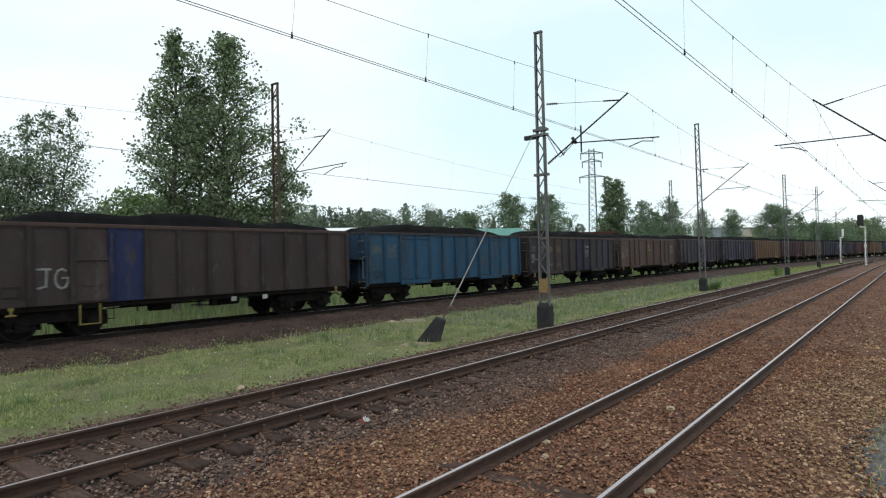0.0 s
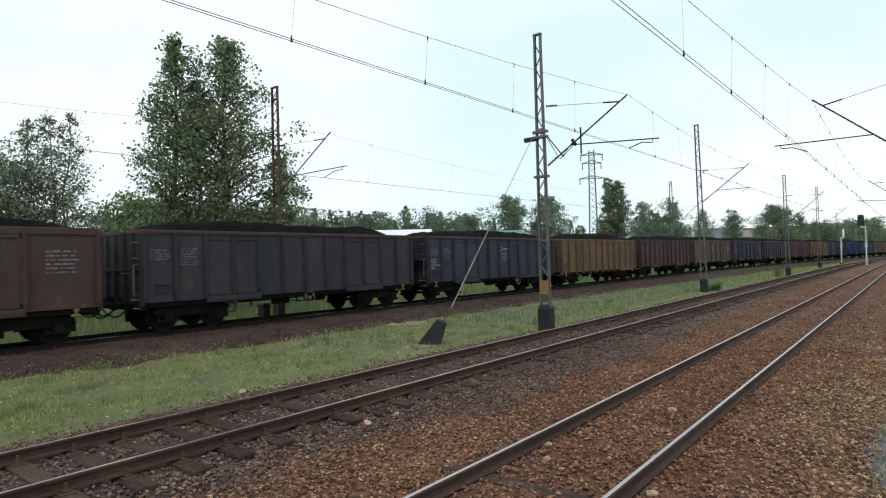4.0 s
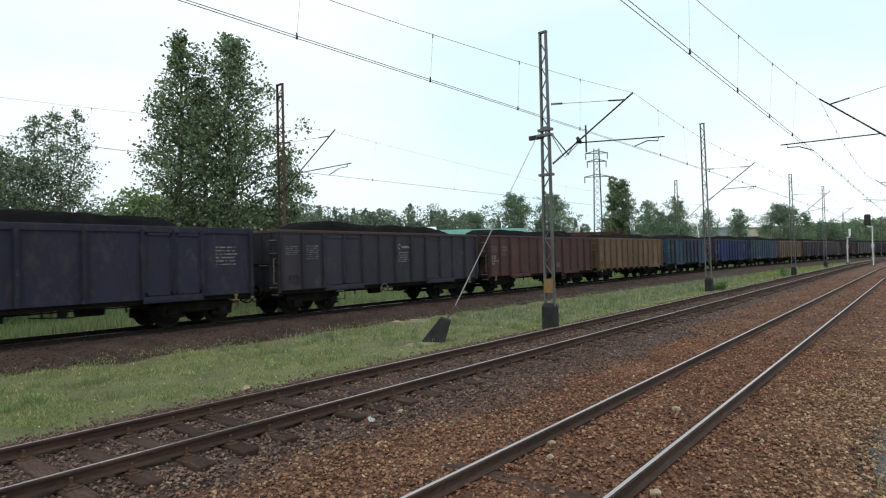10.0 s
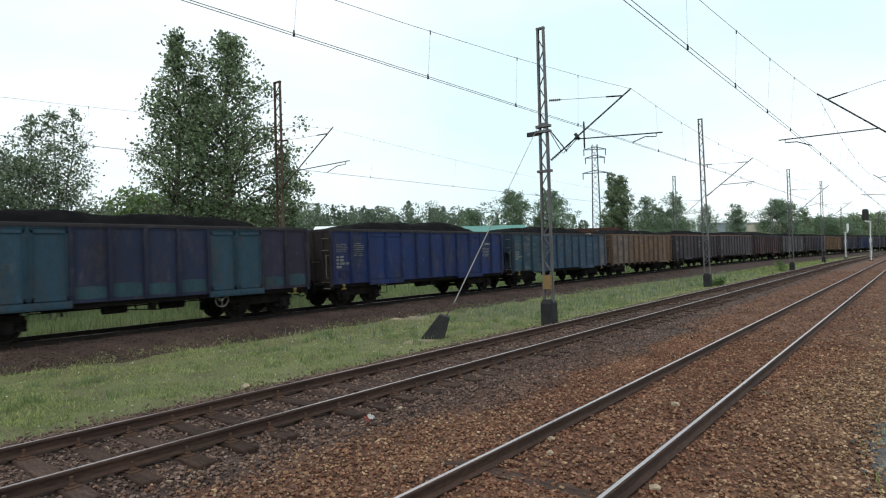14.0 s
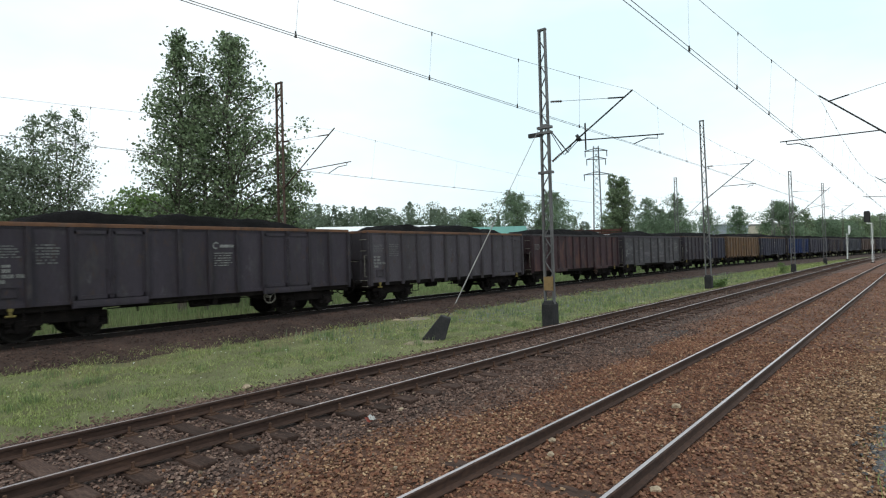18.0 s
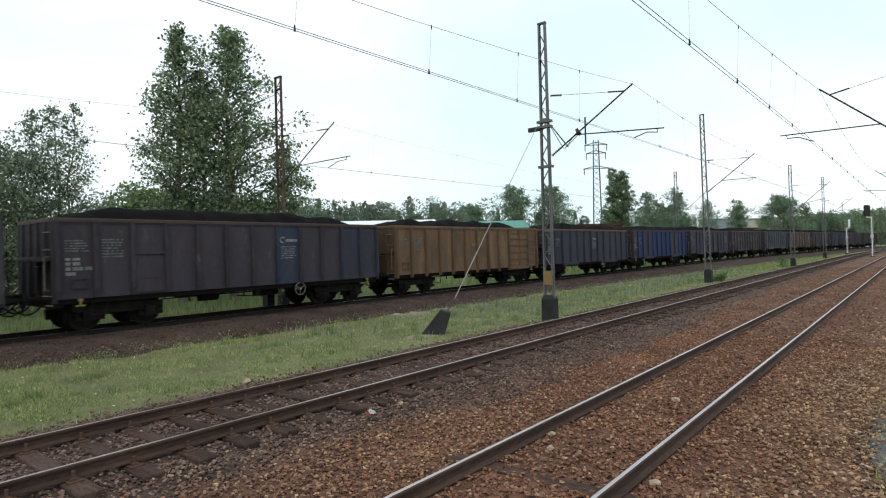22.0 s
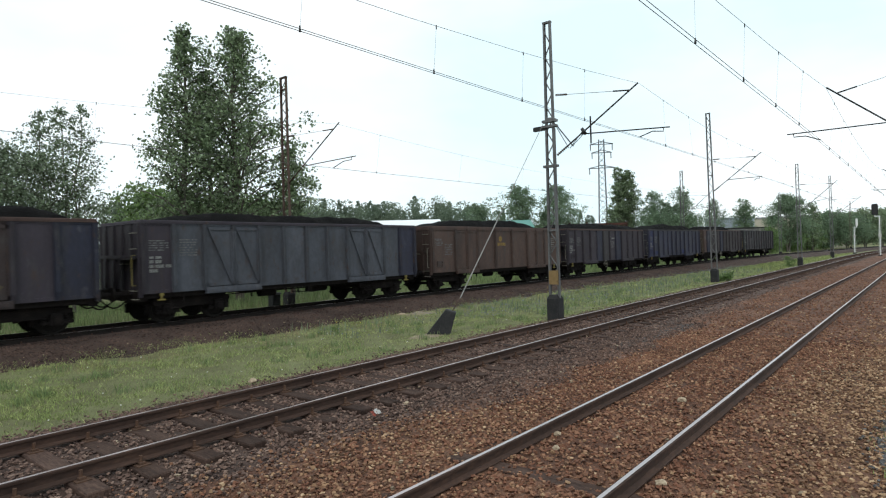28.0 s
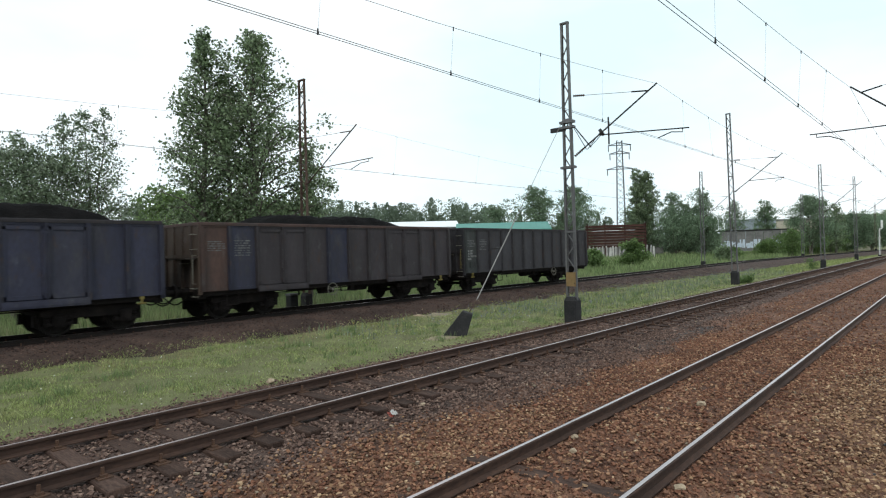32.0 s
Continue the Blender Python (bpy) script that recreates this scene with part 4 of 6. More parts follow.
overhead("twin contact wires over the main track", [(-35, 3.45, 5.68, 4.08, 7.5), (25, 2.97, 5.7, 2.77, 7.57), (58, 2.95, 5.7, 2.9, 7.55), (90, 2.9, 5.72, 2.85, 7.55), (150, 0.9, 5.72, 0.9, 7.6)], (1.13, 0.5, 0.5, 1.2), 10.8, 3.3)
overhead("twin contact wires over the brown-railed track", [(-31.7, 8.15, 5.66, 7.75, 7.45), (19.1, 7.25, 5.69, 7.24, 7.45), (40.4, 7.3, 5.85, 7.8, 7.57), (67, 7.2, 5.9, 7.0, 7.75), (97.3, 7.5, 5.9, 7.5, 7.85), (150, 6.2, 5.9, 6.2, 7.8)], (1.39, 0.3, 0.4, 0.5, 1.0), 5.79, 3.15)
overhead("contact wires over the coal train track", [(-30, 20.6, 5.95, 20.6, 7.6), (17.5, 20.5, 5.98, 20.2, 7.9), (71, 19.1, 6.05, 19.0, 7.85), (112.5, 16.6, 6.15, 16.4, 7.9), (168, 11.6, 6.1, 11.4, 7.9)], (1.05, 0.85, 0.7, 0.8), 7.7, 6.2, r=0.0048)

# ---- guy wire and its anchor ----
anchor = thing("anchor_block", "black tarred concrete anchor block leaning in grass", "anchor block", pose(14.08, 11.68, -0.42, 0, 0, -53))
s = Shape()
s.loft([[(-0.56, -0.31, -0.15), (0.22, -0.31, -0.15), (0.22, 0.31, -0.15), (-0.56, 0.31, -0.15)],
        [(-0.5, -0.31, 0.02), (0.25, -0.31, 0.02), (0.25, 0.31, 0.02), (-0.5, 0.31, 0.02)],
        [(0.14, -0.22, 0.8), (0.46, -0.22, 0.7), (0.46, 0.22, 0.7), (0.14, 0.22, 0.8)],
        [(0.17, -0.19, 0.82), (0.44, -0.19, 0.73), (0.44, 0.19, 0.73), (0.17, 0.19, 0.82)]])
part("block", s.mesh("block", M_TAR), anchor)
part("eye_rod", Shape().path([(0.32, 0, 0.7), (0.6, 0, 1.18)], 0.018).mesh("eye_rod", M_STEEL_RUST), anchor)
guy = thing("guy_wire", "taut steel guy wire from anchor to mast", "guy wire")
part("wire", Shape().path([(14.42, 11.2, 0.72), (17.9, 10.12, 6.4)], 0.011, 6).mesh("wire", M_ZINC), guy)
part("sleeve", Shape().path([(14.45, 11.19, 0.76), (15.95, 10.73, 3.2)], 0.02, 6).mesh("sleeve", M_ZINC), guy, "pale protective sleeve")


# ---- signals ----
def signal(label, at, height, face, tall, dark):
    """A post with a bracket to one side and the head standing on it."""
    t = thing("railway_signal", label, "signal", at)
    part("base", Shape().cbox(-0.25, 0.25, -0.25, 0.25, -0.5, -0.1, 0.03).mesh("base", M_TAR), t)
    part("post", Shape().rod((0, 0, -0.2), (0, 0, height), 0.055, 10).mesh("post", M_WHITE), t, "white painted post")
    part("plate", Shape().box(-0.07, -0.04, -0.17, 0.17, 2.35, 2.75).mesh("plate", M_FENCE), t, "pale square plate")
    part("bracket", Shape().box(-0.05, 0.05, min(0, face) - 0.06, max(0, face) + 0.06, height - 0.12, height).mesh("bracket", M_WHITE), t)
    part("hanger", Shape().rod((0, face, height), (0, face, height + 0.3), 0.05, 8).mesh("hanger", M_WHITE), t)
    wide = 0.36 if dark else 0.15
    h = Shape().cbox(-0.12, 0.12, face - wide, face + wide, height + 0.12, height + 0.12 + tall, 0.16 if dark else 0.06)
    head = part("head", h.mesh("head", M_BLACK if dark else M_WHITE), t, "signal head")
    for i in range(int(tall / 0.42)):
        z = height + 0.4 + 0.4 * i
        part("lens", Shape().rod((0.12, face, z), (0.15, face, z), 0.1, 12).mesh("lens", M_LENS), head)
        part("hood", Shape().rod((0.12, face, z + 0.02), (0.34, face, z + 0.02), 0.13, 10, 0.12).mesh("hood", M_BLACK), head)
    part("ladder", Shape().path([(0.15, -0.15, 0), (0.15, -0.15, height)], 0.009).path([(0.15, 0.15, 0), (0.15, 0.15, height)], 0.009).mesh("ladder", M_WHITE), t)
    return t


signal("white-posted signal with dark head between tracks", pose(99, 5.35, 0), 5.2, 0.5, 1.5, True)
signal("white signal post beside the curving track", pose(118.0, 9.75, 0.05), 4.1, -0.35, 1.2, False)

# ---- high-voltage pylon and far gantry ----
pylon = thing("power_pylon", "tall grey lattice power pylon with three crossarms", "pylon", pose(228.5, 102.8, -0.4, 0, 0, 30))
H = 45.5
wide = lambda z: 1.6 * (1 - z / H) + 2.0
for ex in (-1, 1):
    for ey in (-1, 1):
        pts = [(ex * wide(z) / 2, ey * wide(z) / 2, z) for z in np.linspace(0, H, 9)]
        part("leg", Shape().path(pts, 0.16, 4).mesh("leg", M_PYLON), pylon)
s = Shape()
zs = list(np.linspace(0, H, 20))
for a, b in zip(zs, zs[1:]):
    wa, wb = wide(a) / 2, wide(b) / 2
    for (ax, ay), (bx, by) in zip([(-1, -1), (1, -1), (1, 1), (-1, 1)], [(1, -1), (1, 1), (-1, 1), (-1, -1)]):
        s.bar((ax * wa, ay * wa, a), (bx * wb, by * wb, b), 0.09, 0.09)
        s.bar((bx * wa, by * wa, a), (ax * wb, ay * wb, b), 0.09, 0.09)
tagged(part("bracing", s.mesh("bracing", M_PYLON), pylon), kind="stuff")
for z, w in ((34.0, 5.2), (40.2, 4.0), (43.6, 4.6)):
    s = Shape()
    for e in (-1, 1):
        s.bar((0, 0, z + 1.1), (0, e * w, z), 0.28, 0.28).bar((0, 0, z), (0, e * w, z), 0.28, 0.28)
        s.rod((0, e * w * 0.93, z), (0, e * w * 0.93, z - 2.4), 0.2, 5)
    part("crossarm", s.mesh("crossarm", M_PYLON), pylon)
gantry = thing("signal_gantry", "grey lattice portal gantry across the tracks", "gantry", pose(175, 2, 0))
for y in (-4.6, 5.8):
    part("leg", Shape().bar((-0.2, y, -0.4), (-0.2, y, 9.2), 0.1, 0.1).bar((0.2, y, -0.4), (0.2, y, 9.2), 0.1, 0.1).mesh("leg", M_STEEL), gantry)
s = Shape()
for z in (8.4, 9.4):
    s.bar((0, -4.8, z), (0, 6.0, z), 0.12, 0.12)
for i in range(10):
    s.bar((0, -4.6 + i, 8.4), (0, -3.6 + i, 9.4), 0.07, 0.07)
part("beam", s.mesh("beam", M_STEEL), gantry)


# ---- trackside cabinet beyond the far rail ----
cab = thing("trackside_cabinet", "small black trackside cabinet behind the far track", "cabinet", pose(15.9, 22.9, -0.3))
part("body", Shape().cbox(-0.2, 0.2, -0.2, 0.2, 0.12, 0.72, 0.03).mesh("body", M_BLACK), cab)
part("lid", Shape().cbox(-0.23, 0.23, -0.23, 0.23, 0.72, 0.8, 0.02).mesh("lid", M_STEEL), cab, "grey sheet lid")
for e in (-0.13, 0.13):
    part("leg", Shape().box(e - 0.05, e + 0.05, -0.18, 0.18, -0.25, 0.12).mesh("leg", M_STEEL_RUST), cab)

# ---- trees ----
def leaf_mesh(name, centres, size, mat):
    n = len(centres)
    quad = np.array([(-0.5, 0, 0), (0, -0.36, 0.08), (0.5, 0, 0), (0, 0.36, 0.08)])
    v = turned(np.broadcast_to(quad, (n, 4, 3)), n) * size[:, None, None] + centres[:, None, :]
    f = np.arange(4 * n).reshape(n, 4)
    return cloud(name, v.reshape(-1, 3), f, mat)


def tree(label, at, height, radius, leaves, leaf, mat, seed, first=0.18, trunks=((0, 0),), shape=(0.55, 1.0, 0.75, 0.15), droop=0.2, clump=0.55, limbs=34, name="tree", category="tree", stem=1.0, twigs=7, rise=0.0):
    """shape: the crown's width at the foot, below and above the middle, and at the top."""
    r = random.Random(seed)
    t = thing(name, label, category, at)
    wood, tips, weight, locals_ = Shape(), [], [], []
    for tx, ty in trunks:
        h = height * (1 if (tx, ty) == trunks[0] else r.uniform(0.9, 1.0))
        pts, p = [], Vector((tx * 0.35, ty * 0.35, -0.3))
        for i in range(9):
            q = i / 8
            pts.append(Vector((tx * (0.35 + 0.65 * q) + r.uniform(-0.12, 0.12) * q * 2, ty * (0.35 + 0.65 * q) + r.uniform(-0.12, 0.12) * q * 2, -0.3 + (h + 0.1) * q)))
        r0 = (0.013 * height + 0.05) * stem
        for i in range(8):
            wood.rod(pts[i], pts[i + 1], r0 * (1 - i / 8.6), 8, r0 * (1 - (i + 1) / 8.6), caps=False)
        for k in range(limbs // len(trunks)):
            q = first + (0.97 - first) * ((k + r.random()) / (limbs // len(trunks)))
            i = min(7, int(q * 8))
            a = pts[i].lerp(pts[i + 1], q * 8 - i)
            reach = radius * float(np.interp(q, [first, first + 0.22, 0.68, 1.0], shape)) * r.uniform(0.6, 1.08)
            ang = k * 2.4 + r.uniform(-0.5, 0.5)
            end = a + Vector((math.cos(ang) * reach, math.sin(ang) * reach, reach * (r.uniform(0.25, 0.75) - droop + rise)))
            mid = a.lerp(end, 0.5) + Vector((0, 0, reach * 0.12))
            lr = max(0.012, r0 * 0.32 * (1 - q * 0.7))
            wood.rod(a, mid, lr, 5, lr * 0.7, caps=False).rod(mid, end, lr * 0.7, 5, lr * 0.2, caps=False)
            for j in range(twigs):
                f = r.uniform(0.2, 1.05)
                b = (a.lerp(mid, f * 2) if f < 0.5 else mid.lerp(end, f * 2 - 1)) 
                local = clump * (0.38 + 0.62 * min(1.0, reach / radius))
                c = b + Vector((r.gauss(0, 1), r.gauss(0, 1), r.gauss(0, 0.8))) * local * 0.75
                locals_.append(local)
                wood.rod(b, c, lr * 0.25, 4, lr * 0.1, caps=False)
                tips.append(c)
                weight.append(r.uniform(0.3, 1.7) * local)
    part("trunk", wood.mesh("trunk", M_BARK, True), t, "grey-brown bark")
    tips, weight = np.array([tuple(v) for v in tips]), np.array(weight)
    pick = rng.choice(len(tips), leaves, p=weight / weight.sum())
    spreadv = rng.normal(size=(leaves, 3)) * np.array(locals_)[pick][:, None] * np.array([0.66, 0.66, 0.5])
    c = tips[pick] + spreadv
    c = c[c[:, 2] > 0.05]
    part("crown", leaf_mesh("crown", c, rng.uniform(0.6, 1.3, len(c)) * leaf, mat), t, "many small green leaves")
    return t


tree("tall twin-topped poplar in full leaf behind the rusty mast", pose(15.75, 30.3, -0.4), 15.2, 2.4, 11500, 0.175, M_LEAF, 3, 0.1, ((0, 0),), (1.2, 1.1, 0.72, 0.05), clump=0.44, limbs=84, twigs=8, rise=0.3)
tree("tall leafy poplar beside the rusty mast", pose(18.05, 29.15, -0.4), 15.4, 3.6, 18500, 0.175, M_LEAF, 11, 0.06, ((0, 0),), (1.2, 1.08, 0.78, 0.04), clump=0.52, limbs=104, twigs=8, rise=0.25)
tree("slender poplar stem between taller poplars", pose(16.9, 30.0, -0.4), 13.0, 2.4, 6500, 0.175, M_LEAF, 13, 0.1, ((0, 0),), (1, 1.0, 0.7, 0.05), clump=0.46, limbs=46, twigs=8, rise=0.3)
tree("low leafy poplar shoot leaning outwards by the mast", pose(20.3, 27.5, -0.4), 9.0, 2.1, 6500, 0.175, M_LEAF, 17, 0.1, ((0, 0),), (1.3, 1.0, 0.6, 0.1), clump=0.45, limbs=40, twigs=8, rise=0.2)
tree("sparse silvery willow with airy top", pose(10.6, 32.0, -0.4), 10.3, 3.2, 12500, 0.125, M_LEAF2, 5, 0.08, ((0, 0), (0.7, -0.4), (-0.8, 0.3)), (1.25, 1.1, 0.5, 0.03), clump=0.4, limbs=100, stem=0.5, twigs=8, rise=0.4)
tree("dense willow bush beside the line", pose(8.2, 32.6, -0.4), 8.4, 3.1, 25000, 0.135, M_LEAF2, 6, 0.05, ((0, 0), (-1.2, 0.3), (1.0, -0.3)), (1.0, 1.0, 0.75, 0.15), clump=0.55, limbs=80, twigs=8, rise=0.25)
tree("round bright green bush tree behind the willow", pose(20.8, 45.3, -0.4), 7.7, 3.8, 15000, 0.3, M_LEAF3, 8, 0.05, ((0, 0), (1.5, -0.5)), (1, 1, 0.85, 0.3), clump=0.8, limbs=64)
tree("round bright green bush tree behind the poplars", pose(26.5, 42.5, -0.4), 7.2, 3.8, 9000, 0.3, M_LEAF3, 9, 0.05, ((0, 0), (1.5, -0.5)), (1, 1, 0.8, 0.3), limbs=40)
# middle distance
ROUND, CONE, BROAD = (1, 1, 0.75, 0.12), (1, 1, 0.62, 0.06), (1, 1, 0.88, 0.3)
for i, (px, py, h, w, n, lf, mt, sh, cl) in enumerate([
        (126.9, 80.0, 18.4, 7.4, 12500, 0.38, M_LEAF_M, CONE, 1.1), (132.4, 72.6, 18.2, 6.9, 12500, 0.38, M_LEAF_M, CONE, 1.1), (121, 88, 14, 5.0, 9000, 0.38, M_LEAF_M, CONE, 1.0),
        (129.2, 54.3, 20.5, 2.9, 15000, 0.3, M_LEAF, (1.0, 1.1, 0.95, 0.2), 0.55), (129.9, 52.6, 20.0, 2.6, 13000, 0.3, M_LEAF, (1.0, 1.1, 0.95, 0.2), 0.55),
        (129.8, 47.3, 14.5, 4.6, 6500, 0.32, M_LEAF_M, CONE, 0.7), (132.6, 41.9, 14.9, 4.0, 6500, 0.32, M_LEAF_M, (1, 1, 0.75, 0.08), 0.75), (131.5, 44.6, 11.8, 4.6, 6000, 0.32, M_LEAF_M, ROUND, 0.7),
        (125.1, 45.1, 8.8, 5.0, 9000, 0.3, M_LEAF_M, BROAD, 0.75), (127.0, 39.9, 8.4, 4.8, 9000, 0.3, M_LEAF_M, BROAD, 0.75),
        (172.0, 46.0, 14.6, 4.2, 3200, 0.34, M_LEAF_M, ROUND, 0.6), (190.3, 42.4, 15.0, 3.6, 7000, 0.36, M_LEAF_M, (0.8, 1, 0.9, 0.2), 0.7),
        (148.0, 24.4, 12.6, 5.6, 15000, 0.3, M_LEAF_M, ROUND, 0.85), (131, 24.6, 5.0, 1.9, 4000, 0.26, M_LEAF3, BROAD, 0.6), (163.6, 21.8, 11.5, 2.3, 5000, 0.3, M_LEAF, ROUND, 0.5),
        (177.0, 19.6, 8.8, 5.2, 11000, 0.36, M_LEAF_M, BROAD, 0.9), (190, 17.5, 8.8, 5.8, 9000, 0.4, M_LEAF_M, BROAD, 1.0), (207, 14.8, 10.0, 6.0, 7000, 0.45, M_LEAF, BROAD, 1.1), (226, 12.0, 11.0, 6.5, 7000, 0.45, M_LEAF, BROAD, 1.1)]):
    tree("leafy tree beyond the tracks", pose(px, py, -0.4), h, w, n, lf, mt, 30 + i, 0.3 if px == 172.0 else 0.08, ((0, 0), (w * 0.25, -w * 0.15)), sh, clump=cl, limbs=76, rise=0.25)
for px, py, h in ((150, 29, 4.2), (156, 25.5, 4.6), (164, 26, 5.0), (172, 24, 5.0), (141, 31, 3.2), (183, 22, 5.0)):
    tree("dense green scrub on the bank behind the curve", pose(px, py, -0.45), h, h * 0.8, 6000, 0.28, M_LEAF3, int(px), 0.05, ((0, 0), (h * 0.4, 0)), (1, 1, 0.9, 0.4), clump=0.6, limbs=30, name="bush", category="bush")
for i, (px, py, h, w, n, mt) in enumerate([(71.5, 30.8, 3.4, 1.7, 6500, M_LEAF3), (66.0, 33.5, 2.4, 1.6, 4500, M_LEAF3), (95, 26.8, 2.3, 1.3, 3000, M_LEAF), (112, 30.4, 2.2, 1.8, 3000, M_LEAF3)]):
    tree("round green bush in tall grass", pose(px, py, -0.45), h, w, n, 0.22, mt, 60 + i, 0.05, ((0, 0), (w * 0.4, 0)), (0.9, 1, 0.85, 0.4), clump=0.4, limbs=26, name="bush", category="bush")


for px, py, h in ((41.6, 10.35, 0.75), (42.4, 10.9, 0.55), (65.2, 10.7, 1.2)):
    tree("leafy weed bush beside a mast footing", pose(px, py, -0.4), h, h * 0.55, 900, 0.09, M_LEAF3, int(px), 0.1, ((0, 0),), (0.8, 1, 0.85, 0.3), clump=0.16, limbs=16, name="bush", category="bush")


# ---- far woods: one sheet of many crowns ----
def woods(label, ends, n, h0, h1, leaf, per, depth, seed, conifer=0.25):
    r = np.random.default_rng(seed)
    (ax, ay), (bx, by) = ends
    out, sizes = [], []
    for i in range(n):
        f = (i + r.random()) / n
        px, py = ax + (bx - ax) * f + r.normal(0, depth), ay + (by - ay) * f + r.normal(0, depth)
        h = r.uniform(h0, h1) * (0.85 + 0.3 * noise.noise((f * 9, seed, 0)))
        w = h * r.uniform(0.2, 0.33)
        q = r.random(per) ** 0.8
        spike = r.random() < conifer
        rad = w * ((1 - q) * 0.9 + 0.06 if spike else np.sqrt(np.clip(1 - (2 * q - 0.85) ** 2 / 1.4, 0.03, 1)))
        a, k = r.uniform(0, 2 * np.pi, per), rad * np.sqrt(r.uniform(0.3, 1.0, per)) * (1 + 0.25 * r.normal(size=per))
        out.append(np.stack([px + k * np.cos(a), py + k * np.sin(a), -0.3 + h * (0.04 + 0.96 * q)], -1))
        sizes.append(r.uniform(0.6, 1.3, per) * leaf)
    return thing("far_woods", label, "woods", kind="stuff", data=leaf_mesh("far_woods", np.concatenate(out), np.concatenate(sizes), M_WOODS))


woods("distant mixed wood along the horizon", ((110, 205), (188, 142)), 190, 18, 26.5, 0.75, 560, 9, 1, 0.4)
woods("distant mixed wood along the horizon", ((188, 142), (235, 95)), 56, 12.5, 20, 0.75, 560, 7, 2, 0.5)
woods("distant low wood along the horizon", ((235, 110), (330, 30)), 70, 6, 9, 1.1, 380, 8, 3)
woods("distant low wood beyond the line", ((290, 35), (420, -60)), 70, 9, 15, 1.3, 380, 8, 4)
woods("distant wood behind the poplars", ((-60, 190), (110, 205)), 60, 18, 26, 1.2, 380, 8, 5)


# ---- sheds and yard beyond the line ----
def shed(name, label, at, lx, ly, h, ridge, wall_mat, roof_mat, windows=0, flat=False):
    t = thing(name, label, "building", at)
    w = Shape()
    for a, b in (((-lx, -ly), (lx, -ly)), ((lx, -ly), (lx, ly)), ((lx, ly), (-lx, ly)), ((-lx, ly), (-lx, -ly))):
        part("wall", Shape().bar((a[0], a[1], h / 2), (b[0], b[1], h / 2), 0.25, h).mesh("wall", wall_mat), t)
    r = Shape()
    o = 0.35
    r.loft([[(-lx - o, -ly - o, h), (-lx - o, 0, h + ridge), (-lx - o, ly + o, h), (-lx - o, ly + o, h + 0.14), (-lx - o, 0, h + ridge + 0.16), (-lx - o, -ly - o, h + 0.14)],
            [(lx + o, -ly - o, h), (lx + o, 0, h + ridge), (lx + o, ly + o, h), (lx + o, ly + o, h + 0.14), (lx + o, 0, h + ridge + 0.16), (lx + o, -ly - o, h + 0.14)]])
    for i in range(int(lx * 2 / 1.0)):
        x = -lx + i * 1.0
        for e in (-1, 1):
            r.bar((x, e * (ly + o), h + 0.16), (x, 0, h + ridge + 0.18), 0.06, 0.05)
    part("roof", r.mesh("roof", roof_mat), t)
    for i in range(windows):
        x = -lx + (i + 0.5) * 2 * lx / windows
        fr = Shape().box(x - 0.7, x + 0.7, -ly - 0.17, -ly - 0.1, h * 0.5, h * 0.8)
        win = part("window", fr.mesh("window", M_WHITE), t)
        part("pane", Shape().box(x - 0.62, x + 0.62, -ly - 0.19, -ly - 0.165, h * 0.5 + 0.08, h * 0.8 - 0.08).mesh("pane", M_LENS), win)
    return t


shed("warehouse", "low warehouse with bright white sheet roof", pose(89.7, 90.2, -0.4, 0, 0, 134), 12.2, 5.0, 7.6, 1.4, M_WALLGREY, M_ROOFW)
shed("warehouse", "low warehouse with teal sheet roof", pose(91.6, 64.7, -0.4, 0, 0, 128), 8.2, 5.0, 6.1, 1.5, M_WALLGREY, M_TEAL)
shed("warehouse", "blue-grey sheet metal hall with windows", pose(205, 49.5, -0.4, 0, 0, 100), 6.5, 8, 10.0, 0.8, M_ROOFB, M_ROOFW, 4)
shed("warehouse", "long cream rendered workshop building", pose(228, 40, -0.4, 0, 0, 100), 8, 6, 10.0, 0.6, M_CREAM, M_WALLGREY, 5)
shed("warehouse", "cream building with pale roof behind trees", pose(215, 27, -0.4, 0, 0, 95), 7, 6, 9.2, 0.7, M_CREAM, M_WALLGREY, 4)
shed("warehouse", "low white-roofed shed behind the beams", pose(142, 62.5, -0.4, 0, 0, 115), 8, 4, 6.5, 0.7, M_WALLGREY, M_ROOFW)

# graffiti wall
gw = thing("yard_wall", "grey concrete yard wall with pale blue spray paint", "wall", pose(165.3, 39.2, -0.4, 0, 0, 104))
for i in range(8):
    part("panel", Shape().cbox(-8 + 2 * i + 0.03, -6.05 + 2 * i, -0.12, 0.12, 0.9, 5.9, 0.03).mesh("panel", M_WALLGREY), gw)
part("coping", Shape().box(-8.2, 8.1, -0.25, 0.25, 5.9, 6.2).mesh("coping", M_BLACK), gw)
s = Shape()
r = random.Random(4)
x = -7.6
while x < 7.4:
    w, h = r.uniform(0.5, 1.1), r.uniform(1.4, 2.4)
    for k in range(3):
        a = r.uniform(-0.2, 0.2)
        s.bar((x + w * k / 2, 0.135, 1.5 + r.uniform(0, 0.4)), (x + w * k / 2 + a, 0.135, 1.4 + h), r.uniform(0.2, 0.5), 0.02)
    s.bar((x, 0.137, 1.5 + h * 0.6), (x + w, 0.137, 1.5 + h * r.uniform(0.4, 0.9)), 0.02, 0.25)
    x += w + r.uniform(0.2, 0.5)
tagged(part("spray_paint", s.mesh("spray_paint", M_SPRAY), gw, "pale blue sprayed strokes"), kind="stuff")

